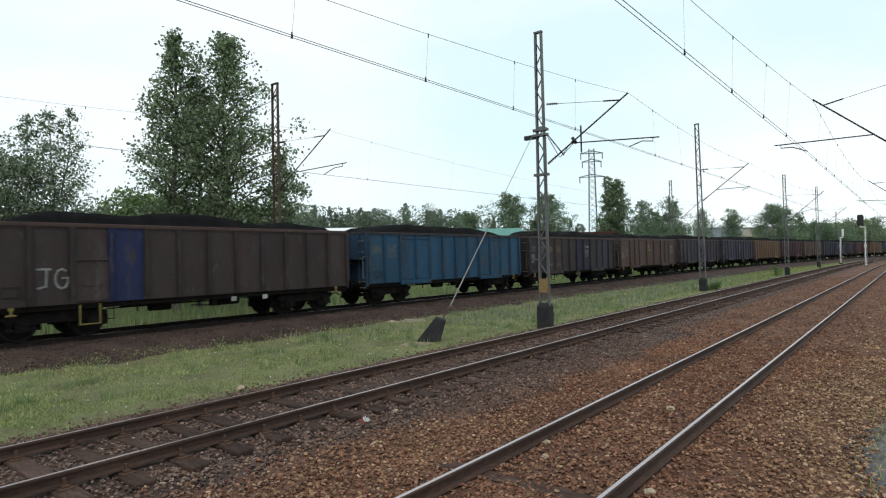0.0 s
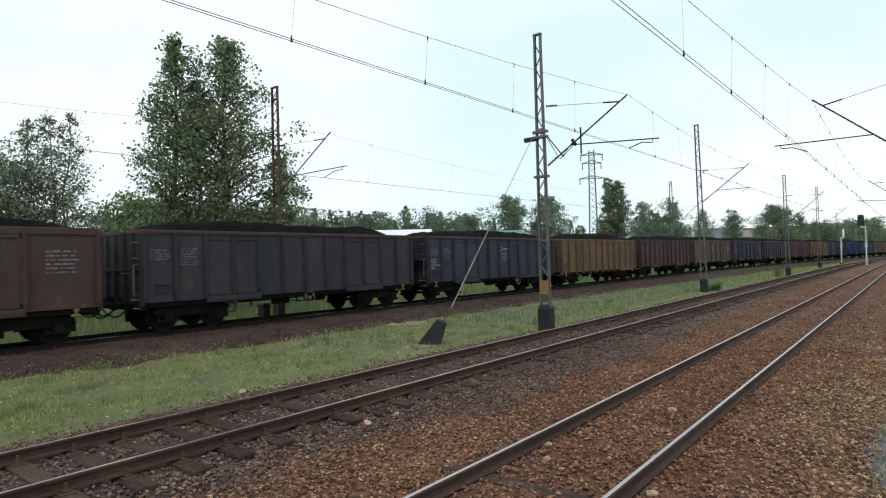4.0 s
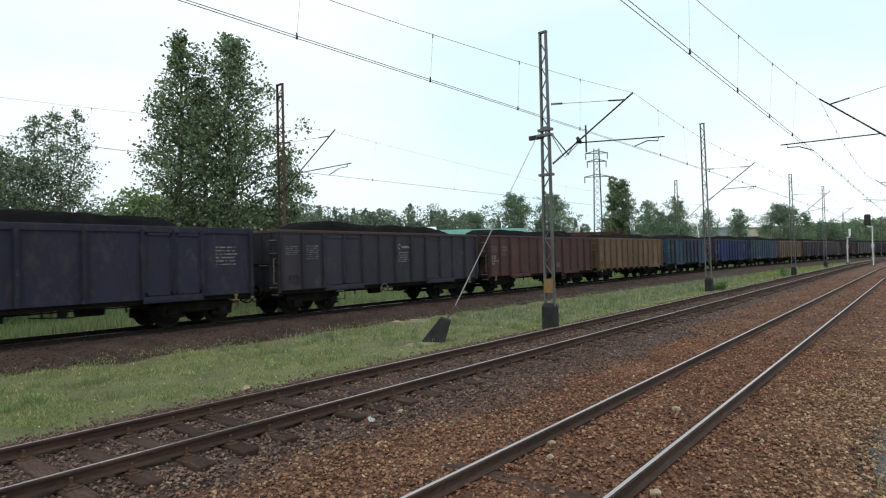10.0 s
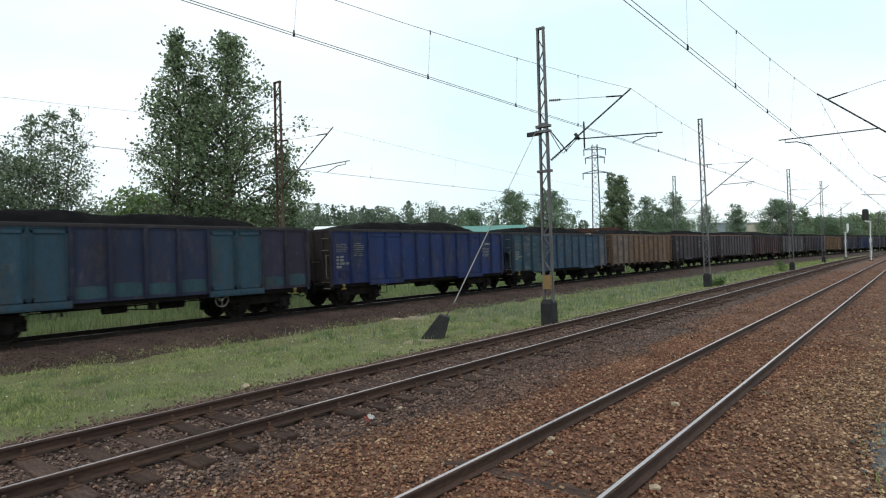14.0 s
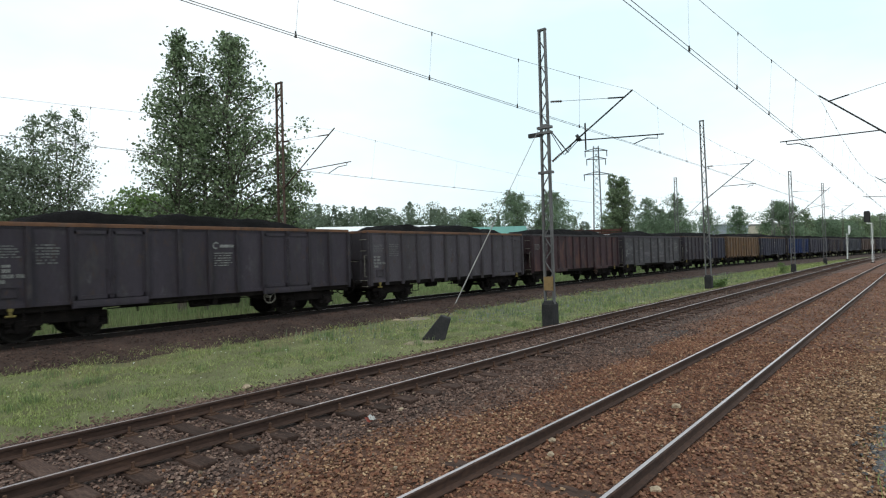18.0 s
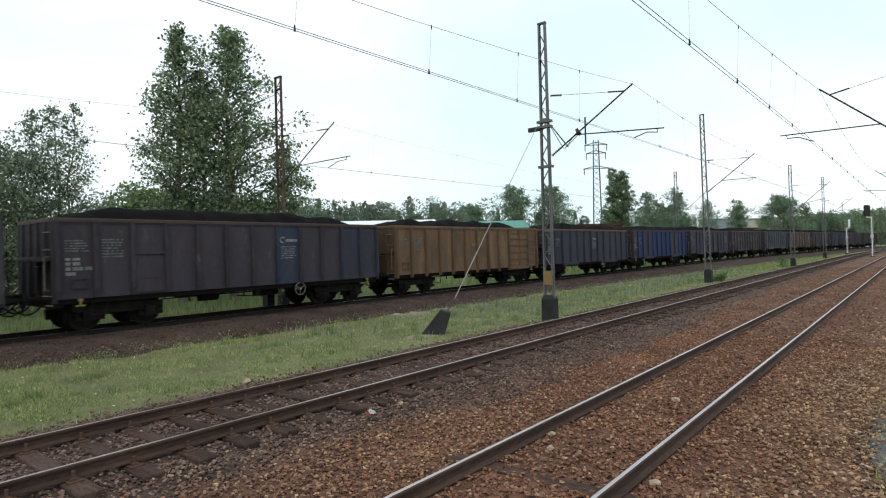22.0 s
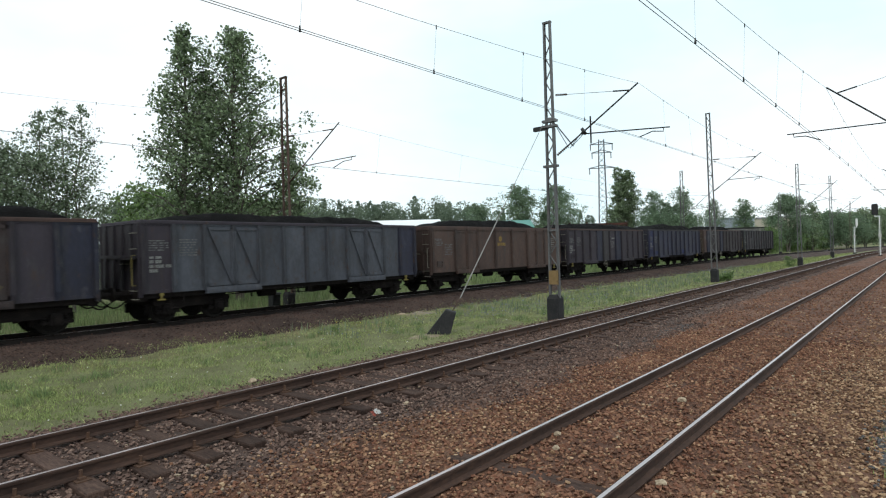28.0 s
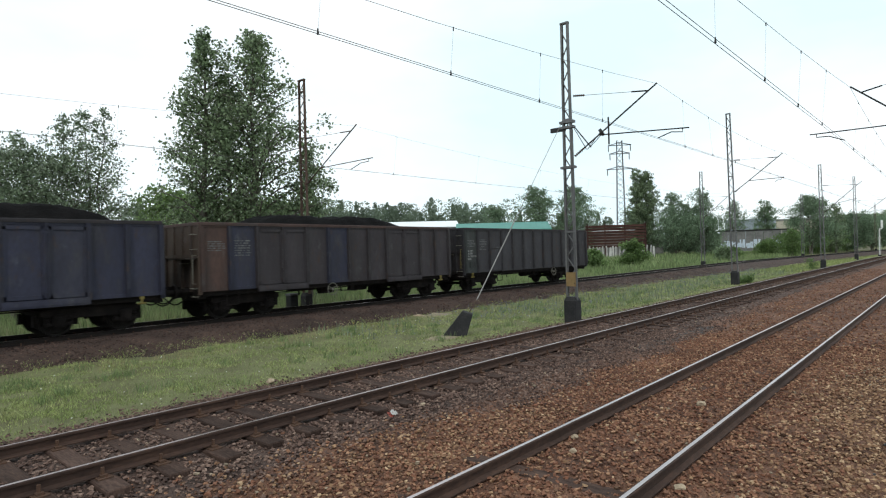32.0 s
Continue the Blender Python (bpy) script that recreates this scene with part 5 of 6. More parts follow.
# rusted beam stack and its fence
stack = thing("beam_stack", "rack of red rusted steel beams behind a fence", "steel stack", pose(118.5, 54.8, -0.4, 0, 0, 115))
for i in range(8):
    part("beam", Shape().box(-6.2, 6.0, -1.2, 1.2, 2.6 + 0.6 * i, 2.6 + 0.6 * i + 0.46).mesh("beam", M_RUSTBEAM), stack)
for x in (-6, -2, 2, 5.6):
    part("upright", Shape().box(x - 0.12, x + 0.12, -1.35, 1.35, 0, 7.6).mesh("upright", M_RUSTBEAM), stack)
fence = thing("fence", "grey-white concrete slat fence below the beams", "fence", pose(114.5, 52.0, -0.4, 0, 0, 115))
slat = Shape().cbox(-0.14, 0.14, -0.05, 0.05, 0, 3.0, 0.02).mesh("slat", M_FENCE)
for i in range(36):
    part("slat", slat, fence, at=pose(-6.5 + 0.37 * i, 0, 0.25 * math.sin(i * 1.9) - 0.3, 0, 5 * math.sin(i * 2.7), 0))

# ---- open coal wagons ----
BAY = 12.8 / 12
LOW, TOP, HALF = 1.02, 3.36, 1.42      # side wall foot and rim above the rail, half width inside the posts
cache = {}


def kept(key, make):
    if key not in cache:
        cache[key] = make()
    return cache[key]


def panel_mesh(w, door=None, paint=None, side=1):
    """One bay of side wall facing -y, its left edge at x = 0. door: '', 'bars', 'diag'; side: the edge on which its hinges sit."""
    s = Shape()
    edge = [(0.0, LOW), (-0.055, LOW), (-0.055, LOW + 0.1), (-0.03, LOW + 0.1), (-0.03, TOP - 0.17), (-0.045, TOP - 0.17), (-0.045, TOP - 0.11), (-0.03, TOP - 0.11), (-0.03, TOP - 0.05), (0.0, TOP - 0.05)]
    s.loft([[(q, y, z) for y, z in edge] for q in (0, w)])
    if door is not None:
        z0, z1 = LOW - 0.02, TOP - 0.22
        s.cbox(0.05, w - 0.03, -0.075, -0.03, z0 + 0.14, z1, 0.012)
        for a, b, c, d in ((0.05, w - 0.03, z1 - 0.09, z1), (0.05, w - 0.03, z0 + 0.14, z0 + 0.25), (0.05, 0.14, z0 + 0.14, z1), (w - 0.12, w - 0.03, z0 + 0.14, z1)):
            s.box(a, b, -0.105, -0.075, c, d)
        s.box(0, w, -0.16, -0.03, z0 - 0.1, z0 + 0.11)
        s.box(0.08, w - 0.08, -0.18, -0.16, z0 - 0.05, z0 + 0.05)
        if door == "bars":
            for k in range(1, 5):
                z = z0 + 0.14 + (z1 - z0 - 0.14) * k / 5
                s.box(0.1, w - 0.1, -0.125, -0.075, z - 0.03, z + 0.03)
        if door == "diag":
            s.bar((0.12, -0.1, z1 - 0.05), (w - 0.12, -0.1, z0 + 0.2), 0.03, 0.1)
        # hinges on one edge, locking rod with its keepers on the other
        hinge, lock = (0.02, w - 0.05) if side > 0 else (w - 0.02, 0.05)
        for z in (z0 + 0.4, z0 + 1.1, z0 + 1.75):
            s.rod((hinge, -0.1, z), (hinge, -0.1, z + 0.13), 0.026, 6)
        s.rod((lock, -0.13, z0 + 0.16), (lock, -0.13, z1 - 0.03), 0.02, 6)
        for z in (z0 + 0.3, z0 + 0.95, z1 - 0.2):
            s.box(lock - 0.045, lock + 0.045, -0.14, -0.1, z, z + 0.06)
        s.bar((lock, -0.15, z0 + 1.02), (lock - side * 0.05, -0.14, z0 + 0.72), 0.03, 0.045)
    return s.mesh("panel", paint or M_PAINT)


def low_door_mesh(w):
    s = Shape()
    s.box(0, w, -0.03, 0.0, LOW, TOP - 0.05)
    s.cbox(0.06, w - 0.06, -0.08, -0.03, LOW + 0.06, LOW + 1.25, 0.012)
    s.box(0.0, w, -0.12, -0.03, LOW + 1.25, LOW + 1.34).box(0.03, 0.09, -0.11, -0.08, LOW, LOW + 1.25).box(w - 0.09, w - 0.03, -0.11, -0.08, LOW, LOW + 1.25)
    s.box(0.3, w - 0.3, -0.1, -0.08, LOW + 0.5, LOW + 0.58)
    return s.mesh("panel", M_PAINT)


def post_mesh(foot, depth=0.09, w=0.12):
    s = Shape()
    s.loft([[(-w / 2 - 0.02, 0, LOW - foot), (w / 2 + 0.02, 0, LOW - foot), (w / 2, -depth * 0.7, LOW - foot), (-w / 2, -depth * 0.7, LOW - foot)],
            [(-w / 2 - 0.02, 0, LOW + 0.25), (w / 2 + 0.02, 0, LOW + 0.25), (w / 2, -depth, LOW + 0.25), (-w / 2, -depth, LOW + 0.25)],
            [(-w / 2 - 0.02, 0, TOP - 0.12), (w / 2 + 0.02, 0, TOP - 0.12), (w / 2, -depth * 0.75, TOP - 0.12), (-w / 2, -depth * 0.75, TOP - 0.12)]])
    return s.mesh("post", M_PAINT)


def rim_mesh(tall):
    s = Shape()
    h = 0.2 if tall else 0.11
    for e in (-1, 1):
        s.cbox(-6.42, 6.42, e * HALF - 0.075, e * HALF + 0.075, TOP - h, TOP, 0.02)
        s.cbox(e * 6.4 - 0.06, e * 6.4 + 0.06, -HALF + 0.06, HALF - 0.06, TOP - h, TOP, 0.02)
    return s.mesh("top_rim", M_PAINT)


def far_wall_mesh():
    s = Shape().box(-6.4, 6.4, HALF - 0.03, HALF, LOW, TOP - 0.05)
    for i in range(13):
        s.box(-6.4 + BAY * i - 0.05, -6.4 + BAY * i + 0.05, HALF, HALF + 0.08, LOW - 0.05, TOP - 0.1)
    return s.mesh("side_wall", M_PAINT)


def end_wall_mesh():
    """Facing -x, at x = 0."""
    return Shape().box(-0.03, 0.03, -HALF, HALF, LOW - 0.02, TOP - 0.06).mesh("end_wall", M_PAINT)


def rib_mesh():
    s = Shape().loft([[(-0.03, -0.06, LOW), (-0.03, 0.06, LOW), (-0.14, 0.05, LOW), (-0.14, -0.05, LOW)],
                      [(-0.03, -0.06, TOP - 0.1), (-0.03, 0.06, TOP - 0.1), (-0.08, 0.05, TOP - 0.1), (-0.08, -0.05, TOP - 0.1)]])
    return s.mesh("rib", M_PAINT)


def end_wall(t, x, turn, platform, colour):
    """The end wall, at 0.6 of the colour it is given."""
    colour = [q * 0.6 for q in colour]
    w = part("end_wall", kept("end", end_wall_mesh), t, at=pose(x, 0, 0, 0, 0, turn), colour=colour)
    for y in (-0.95, -0.32, 0.32, 0.95):
        part("rib", kept("rib", rib_mesh), w, at=pose(0, y, 0), colour=[q * 0.8 for q in colour])
    z = 2.05 + 0.12 * platform
    part("cross_beam", kept(("beam", platform), lambda: Shape().box(-0.1, -0.03, -HALF, HALF, z, z + 0.1).mesh("cross_beam", M_PAINT)), w, colour=[q * 0.8 for q in colour])
    if platform:
        part("ledge", kept("ledge", lambda: Shape().box(-0.45, -0.1, -HALF + 0.05, -0.1, 2.12, 2.17).mesh("ledge", M_PAINT)), w, colour=[q * 0.6 for q in colour])
    if turn == 0:
        for z, y0, y1, out in ((2.95, -1.3, -1.0, 0.12), (2.45, -1.3, -1.0, 0.12), (1.98, -0.75, -0.35, 0.16), (1.13, -1.35, -1.02, 0.16), (0.86, -1.38, -1.1, 0.14)):
            bar = kept(("grab", z), lambda: Shape().path([(-0.03, y0, z), (-out, y0, z), (-out, y1, z), (-0.03, y1, z)], 0.014, 5).mesh("grab_bar", M_IVORY))
            part("grab_bar", bar, w, "worn white grab bar")
    for y in (-HALF, HALF):
        part("corner_post", kept("corner", lambda: Shape().cbox(-0.06, 0.06, -0.06, 0.06, LOW - 0.1, TOP - 0.08, 0.015).mesh("corner_post", M_PAINT)), w, at=pose(0, y, 0), colour=colour)


def underframe_mesh():
    s = Shape()
    s.box(-6.4, 6.4, -0.3, 0.3, 0.78, 1.02).box(-6.45, 6.45, -HALF + 0.02, HALF - 0.02, 0.97, 1.06)
    for e in (-1, 1):
        s.box(e * 6.3 - 0.14, e * 6.3 + 0.14, -1.32, 1.32, 0.78, 1.16)
        s.box(-6.3, 6.3, e * 1.3 - 0.05, e * 1.3 + 0.05, 0.86, 1.03)
    for x in (-3.2, -1.1, 1.1, 3.2):
        s.box(x - 0.07, x + 0.07, -1.3, 1.3, 0.84, 1.0)
    return s.mesh("underframe", M_SOOT)


def brake_gear_mesh(kind):
    s = Shape()
    s.rod((-1.7 + kind * 0.7, -0.7, 0.72), (-1.0 + kind * 0.7, -0.7, 0.72), 0.15, 12)
    s.rod((0.9, -0.5, 0.72), (1.7, -0.5, 0.72), 0.15, 10)
    s.path([(-2.8, -1.1, 0.82), (2.9, -1.1, 0.8)], 0.018).path([(-2.9, -0.4, 0.74), (2.8, -0.4, 0.76)], 0.02)
    s.path([(-0.5, -1.15, 0.7), (0.6, -1.15, 0.62), (1.1, -1.1, 0.75)], 0.02)
    for x in (-2.3, -0.2, 0.4, 2.1):
        s.bar((x, -1.1, 0.95), (x + 0.05, -1.1, 0.64), 0.05, 0.04)
    s.box(0.25, 0.45, -1.2, -1.0, 0.66, 0.88)
    return s.mesh("brake_gear", M_SOOT)


def bogie_frame_mesh():
    s = Shape()
    for e in (-1, 1):
        y = e * 1.02
        s.loft([[(-1.35, y - 0.06, 0.62), (-1.35, y + 0.06, 0.62), (-1.35, y + 0.06, 0.76), (-1.35, y - 0.06, 0.76)],
                [(-0.55, y - 0.06, 0.5), (-0.55, y + 0.06, 0.5), (-0.55, y + 0.06, 0.82), (-0.55, y - 0.06, 0.82)],
                [(0.55, y - 0.06, 0.5), (0.55, y + 0.06, 0.5), (0.55, y + 0.06, 0.82), (0.55, y - 0.06, 0.82)],
                [(1.35, y - 0.06, 0.62), (1.35, y + 0.06, 0.62), (1.35, y + 0.06, 0.76), (1.35, y - 0.06, 0.76)]])
        for a in (-0.9, 0.9):
            s.cbox(a - 0.17, a + 0.17, y - 0.13 + e * 0.03, y + 0.13 + e * 0.03, 0.3, 0.64, 0.03)
            s.rod((a, y + e * 0.12, 0.46), (a, y + e * 0.2, 0.46), 0.11, 10)
            for q in (-0.27, 0.27):
                for k in range(3):
                    s.rod((a + q, y, 0.4 + k * 0.075), (a + q, y, 0.44 + k * 0.075), 0.085, 8)
                s.box(a + q - 0.09, a + q + 0.09, y - 0.1, y + 0.1, 0.33, 0.4)
    # added sheets: the darkness behind each side frame, built as a solid
    for e in (-1, 1):
        s.loft([[(-1.25, e * 0.93 + d, 0.66), (-1.05, e * 0.93 + d, 0.52), (1.05, e * 0.93 + d, 0.52), (1.25, e * 0.93 + d, 0.66), (1.3, e * 0.93 + d, 0.97), (-1.3, e * 0.93 + d, 0.97)] for d in (-0.02, 0.02)])
    s.box(-0.22, 0.22, -1.05, 1.05, 0.56, 0.84).box(-1.32, -1.22, -1.0, 1.0, 0.6, 0.74).box(1.22, 1.32, -1.0, 1.0, 0.6, 0.74)
    for e in (-1, 1):
        for a in (-1.42, -0.38, 0.38, 1.42):
            s.box(a - 0.05, a + 0.05, e * 0.75 - 0.06, e * 0.75 + 0.06, 0.3, 0.62)
    return s.mesh("frame", M_SOOT)


def wheelset_mesh():
    s = Shape()
    s.rod((0, -1.05, 0), (0, 1.05, 0), 0.075, 10)
    for e in (-1, 1):
        ring = lambda r, y: [(r * math.cos(2 * math.pi * i / 16), e * y, r * math.sin(2 * math.pi * i / 16)) for i in range(16)]
        rings = [ring(0.1, 0.66), ring(0.36, 0.7), ring(0.4, 0.675), ring(0.485, 0.675), ring(0.49, 0.7), ring(0.465, 0.715), ring(0.46, 0.81), ring(0.4, 0.81), ring(0.36, 0.75), ring(0.14, 0.79), ring(0.1, 0.83)]
        s.loft(rings if e > 0 else rings, True, True)
        for k in range(6):
            a = k * math.pi / 3
            s.rod((0.3 * math.cos(a), e * 0.7, 0.3 * math.sin(a)), (0.3 * math.cos(a), e * 0.785, 0.3 * math.sin(a)), 0.03, 6)
    return s.mesh("wheelset", M_WHEEL)


def buffer_mesh():
    s = Shape().rod((0, 0, 0), (-0.34, 0, 0), 0.11, 10).rod((-0.34, 0, 0), (-0.58, 0, 0), 0.075, 10)
    ring = lambda x, r: [(x, r * math.cos(2 * math.pi * i / 16), r * math.sin(2 * math.pi * i / 16)) for i in range(16)]
    s.loft([ring(-0.56, 0.22), ring(-0.6, 0.225), ring(-0.615, 0.19)])
    return s.mesh("buffer", M_SOOT)


def coupling_mesh():
    s = Shape().rod((0, 0, 0), (-0.3, 0, 0), 0.05, 8).bar((-0.28, 0, 0.02), (-0.72, 0, -0.1), 0.14, 0.06)
    return s.mesh("coupling", M_SOOT)


def hose_mesh():
    pts = [(-0.78 * q, 0, -0.05 - 0.5 * math.sin(math.pi * (0.15 + 0.7 * q)) + 0.22) for q in [i / 9 for i in range(10)]]
    return Shape().path([(0, 0, 0)] + pts, 0.024, 6).mesh("brake_hose", M_SOOT)


def wheel_rim_mesh(mat):
    s = Shape()
    pts = [(0.24 * math.cos(2 * math.pi * i / 20), 0, 0.24 * math.sin(2 * math.pi * i / 20)) for i in range(21)]
    s.path(pts, 0.016, 5)
    for k in range(3):
        a = k * 2 * math.pi / 3 + 0.5
        s.rod((0, 0, 0), (0.24 * math.cos(a), 0, 0.24 * math.sin(a)), 0.013, 5)
    s.rod((0, -0.03, 0), (0, 0.2, 0), 0.05, 8)
    return s.mesh("handwheel", mat)


def rail_grip_mesh(mat):
    return Shape().path([(-0.1, 0, 0), (-0.22, 0, 0), (-0.22, 0, 0.95), (-0.1, 0, 0.95)], 0.014, 6).mesh("handrail", mat)


def step_mesh():
    s = Shape().path([(-0.22, 0, 0.35), (-0.22, 0, -0.12), (0.22, 0, -0.12), (0.22, 0, 0.35)], 0.022, 5)
    return s.mesh("step", M_SOOT)


def rung_mesh():
    s = Shape()
    s.path([(-0.32, -0.02, 0), (-0.32, -0.1, 0), (0.32, -0.1, 0), (0.32, -0.02, 0)], 0.016, 5)
    return s.mesh("rung", M_PAINT)


def pocket_mesh():
    """A shallow framed pocket on the first bay."""
    s = Shape().box(0, 0.42, -0.012, 0, 0, 0.3)
    for x0, x1, z0, z1 in ((0, 0.42, 0, 0.03), (0, 0.42, 0.27, 0.3), (0, 0.03, 0.03, 0.27), (0.39, 0.42, 0.03, 0.27)):
        s.box(x0, x1, -0.04, -0.012, z0, z1)
    return s.mesh("label_pocket", M_PAINT)


def lever_mesh():
    return Shape().bar((0, 0, 0.16), (0, 0, 0.02), 0.05, 0.07).rod((-0.12, 0, 0.0), (0.12, 0, 0.0), 0.03, 8).rod((0, -0.03, 0.18), (0, 0.03, 0.18), 0.07, 8).mesh("brake_lever", M_YEL)


def coal_mesh(seed, spans, height):
    """Heaps: spans of (start, end) along the wagon."""
    r = random.Random(seed)
    nx, ny = 66, 14
    v = []
    spans = [(max(-6.15, a - 0.75), min(6.15, b + 0.85)) for a, b in spans]
    for i in range(nx + 1):
        x = -6.3 + 12.6 * i / nx
        h = 0.0
        for a, b in spans:
            edge = min(x - a, b - x)
            h = max(h, height * (1 - math.exp(-max(0, edge) / 0.75)) * (0.95 + 0.3 * noise.noise((x * 0.45, seed * 1.7, 0))) if edge > 0 else 0)
        for j in range(ny + 1):
            y = -1.37 + 2.74 * j / ny
            cross = min(1.0, (1.37 - abs(y)) / 0.55)
            z = TOP - 0.16 + h * (0.15 + 0.85 * math.sin(cross * math.pi / 2)) if h > 0.02 else TOP - 0.5
            z += 0.1 * noise.noise((x * 0.8, y * 0.9, seed)) + 0.05 * noise.noise((x * 3, y * 3, seed)) + 0.025 * noise.noise((x * 8, y * 8, seed))
            v.append((x, y, z))
    f = [(i * (ny + 1) + j, (i + 1) * (ny + 1) + j, (i + 1) * (ny + 1) + j + 1, i * (ny + 1) + j + 1) for i in range(nx) for j in range(ny)]
    me = bpy.data.meshes.new("coal_load")
    me.from_pydata(v, [], f)
    me.materials.append(M_COAL)
    me.polygons.foreach_set("use_smooth", [True] * len(f))
    return me


def lines_mesh(rows, w, seed, mat, gap=0.11, bar=0.055):
    """Unreadable stencilled rows as bars, facing -y."""
    r = random.Random(seed)
    s = Shape()
    for i in range(rows):
        x = 0.0
        while x < w * r.uniform(0.75, 1.0):
            q = r.choice((0.035, 0.05, 0.06, 0.11, 0.2))
            s.box(x, min(w, x + q), -0.006, 0, -i * gap - bar, -i * gap)
            x += q + r.choice((0.025, 0.03, 0.08))
    return s.mesh("stencil", mat)


def emblem_mesh(mat):
    """A plain ring segment and a slanted bar."""
    s = Shape()
    for i in range(9):
        a, b = 0.6 + i * 0.5, 0.6 + (i + 1) * 0.5
        s.add([(0.13 * math.cos(a), -0.004, 0.13 * math.sin(a)), (0.13 * math.cos(b), -0.004, 0.13 * math.sin(b)), (0.075 * math.cos(b), -0.004, 0.075 * math.sin(b)), (0.075 * math.cos(a), -0.004, 0.075 * math.sin(a))], [(0, 1, 2, 3)])
    s.loft([[(0.13, y, -0.07), (0.66, y, -0.07), (0.7, y, 0.03), (0.17, y, 0.03)] for y in (-0.006, 0)])
    return s.mesh("emblem", mat)


def disc_bar_mesh(mat):
    s = Shape()
    s.loft([[(0.16 * math.cos(a) + 0.55, y, 0.16 * math.sin(a) + 0.3) for a in [2 * math.pi * i / 14 for i in range(14)]] for y in (-0.004, 0)])
    x = 0.0
    for w in (0.13, 0.1, 0.14, 0.12, 0.1, 0.13, 0.12, 0.11):
        s.box(x, x + w - 0.03, -0.006, 0, -0.1, 0.08)
        x += w + 0.015
    return s.mesh("emblem", mat)


def frame_mesh(w, h, mat):
    """A stencilled outline with two bars in it."""
    s = Shape()
    for x0, x1, z0, z1 in ((0, w, 0, 0.03), (0, w, h - 0.03, h), (0, 0.03, 0.03, h - 0.03), (w - 0.03, w, 0.03, h - 0.03), (0.08, w - 0.08, 0.09, 0.13), (0.08, w - 0.12, 0.17, 0.2)):
        s.box(x0, x1, -0.005, 0, z0, z1)
    return s.mesh("sign_patch", mat)


def block_mesh(rows, seed, mat):
    """Bold rows of stencilled bars, the plate of the wagon."""
    r = random.Random(seed)
    s = Shape()
    z = 0.0
    for i in range(rows):
        h = 0.1 if i else 0.075
        x = 0.0
        for n in ((2, 3), (2, 3), (2, 4, 3), (4,))[i % 4]:
            for k in range(n):
                s.box(x, x + 0.055, -0.006, 0, z - h, z)
                x += 0.066
            x += 0.06
        z -= h + 0.045
    return s.mesh("stencil", mat)


PALE, SMUDGE, TEAL_EDGE, VIOLET = (0.2, 0.2, 0.2), (0.135, 0.112, 0.06), (0.028, 0.085, 0.105), (0.025, 0.036, 0.12)
PATCHES = {  # worn or repainted places on the side: x from, to, z from, to, colour
    13: [(-2.06 + BAY * i, -1.14 + BAY * i, 1.12, 1.5 + 0.06 * (i % 2), TEAL_EDGE) for i in (0, 1, 2, 3, 6, 7)],
    15: [(5.45, 6.2, 1.14, 1.7, PALE)],
    20: [(-2.4, -1.0, 1.75, 2.0, (0.14, 0.14, 0.15)), (0.95, 2.3, 1.5, 1.66, (0.15, 0.15, 0.16)), (-0.8, 0.6, 2.3, 2.45, (0.13, 0.13, 0.14))],
    30: [(1.15, 2.05, 1.15, 1.55, VIOLET), (-5.2, -4.4, 1.15, 1.5, VIOLET)],
    7: [(5.4, 6.2, 1.5, 1.75, (0.16, 0.1, 0.1))],
    2: [(-6.4 + BAY * i + a, -6.4 + BAY * i + a + 0.55, z, z + h, SMUDGE, 0.079) for i in (2, 3) for a, z, h in ((0.24, 2.3, 0.42), (0.3, 1.4, 0.2))],
    26: [(-6.4 + BAY * i + a, -6.4 + BAY * i + a + 0.5, z, z + h, SMUDGE, 0.079) for i in (2, 3, 8, 9) for a, z, h in ((0.24, 2.2, 0.4), (0.3, 1.35, 0.22))] + [(-0.75, 0.0, 1.2, 1.28, PALE)],
}
LAYOUT = {  # bay edges from the left end, in metres, and which bays are door leaves
    "A": ([BAY * i for i in range(13)], {2, 3, 8, 9}, ""),
    "B": ([BAY * i for i in range(13)], {9, 10}, "bars"),
    "C": ([0, 1.9, 2.87, 3.83, 5.52, 7.2, 8.88, 9.87, 10.86, 12.8], {1, 2, 6, 7}, ""),
    "D": ([BAY * i for i in range(13)], {2, 3, 8, 9}, "diag"),
    "E": ([BAY * i for i in range(13)], set(), ""),
}


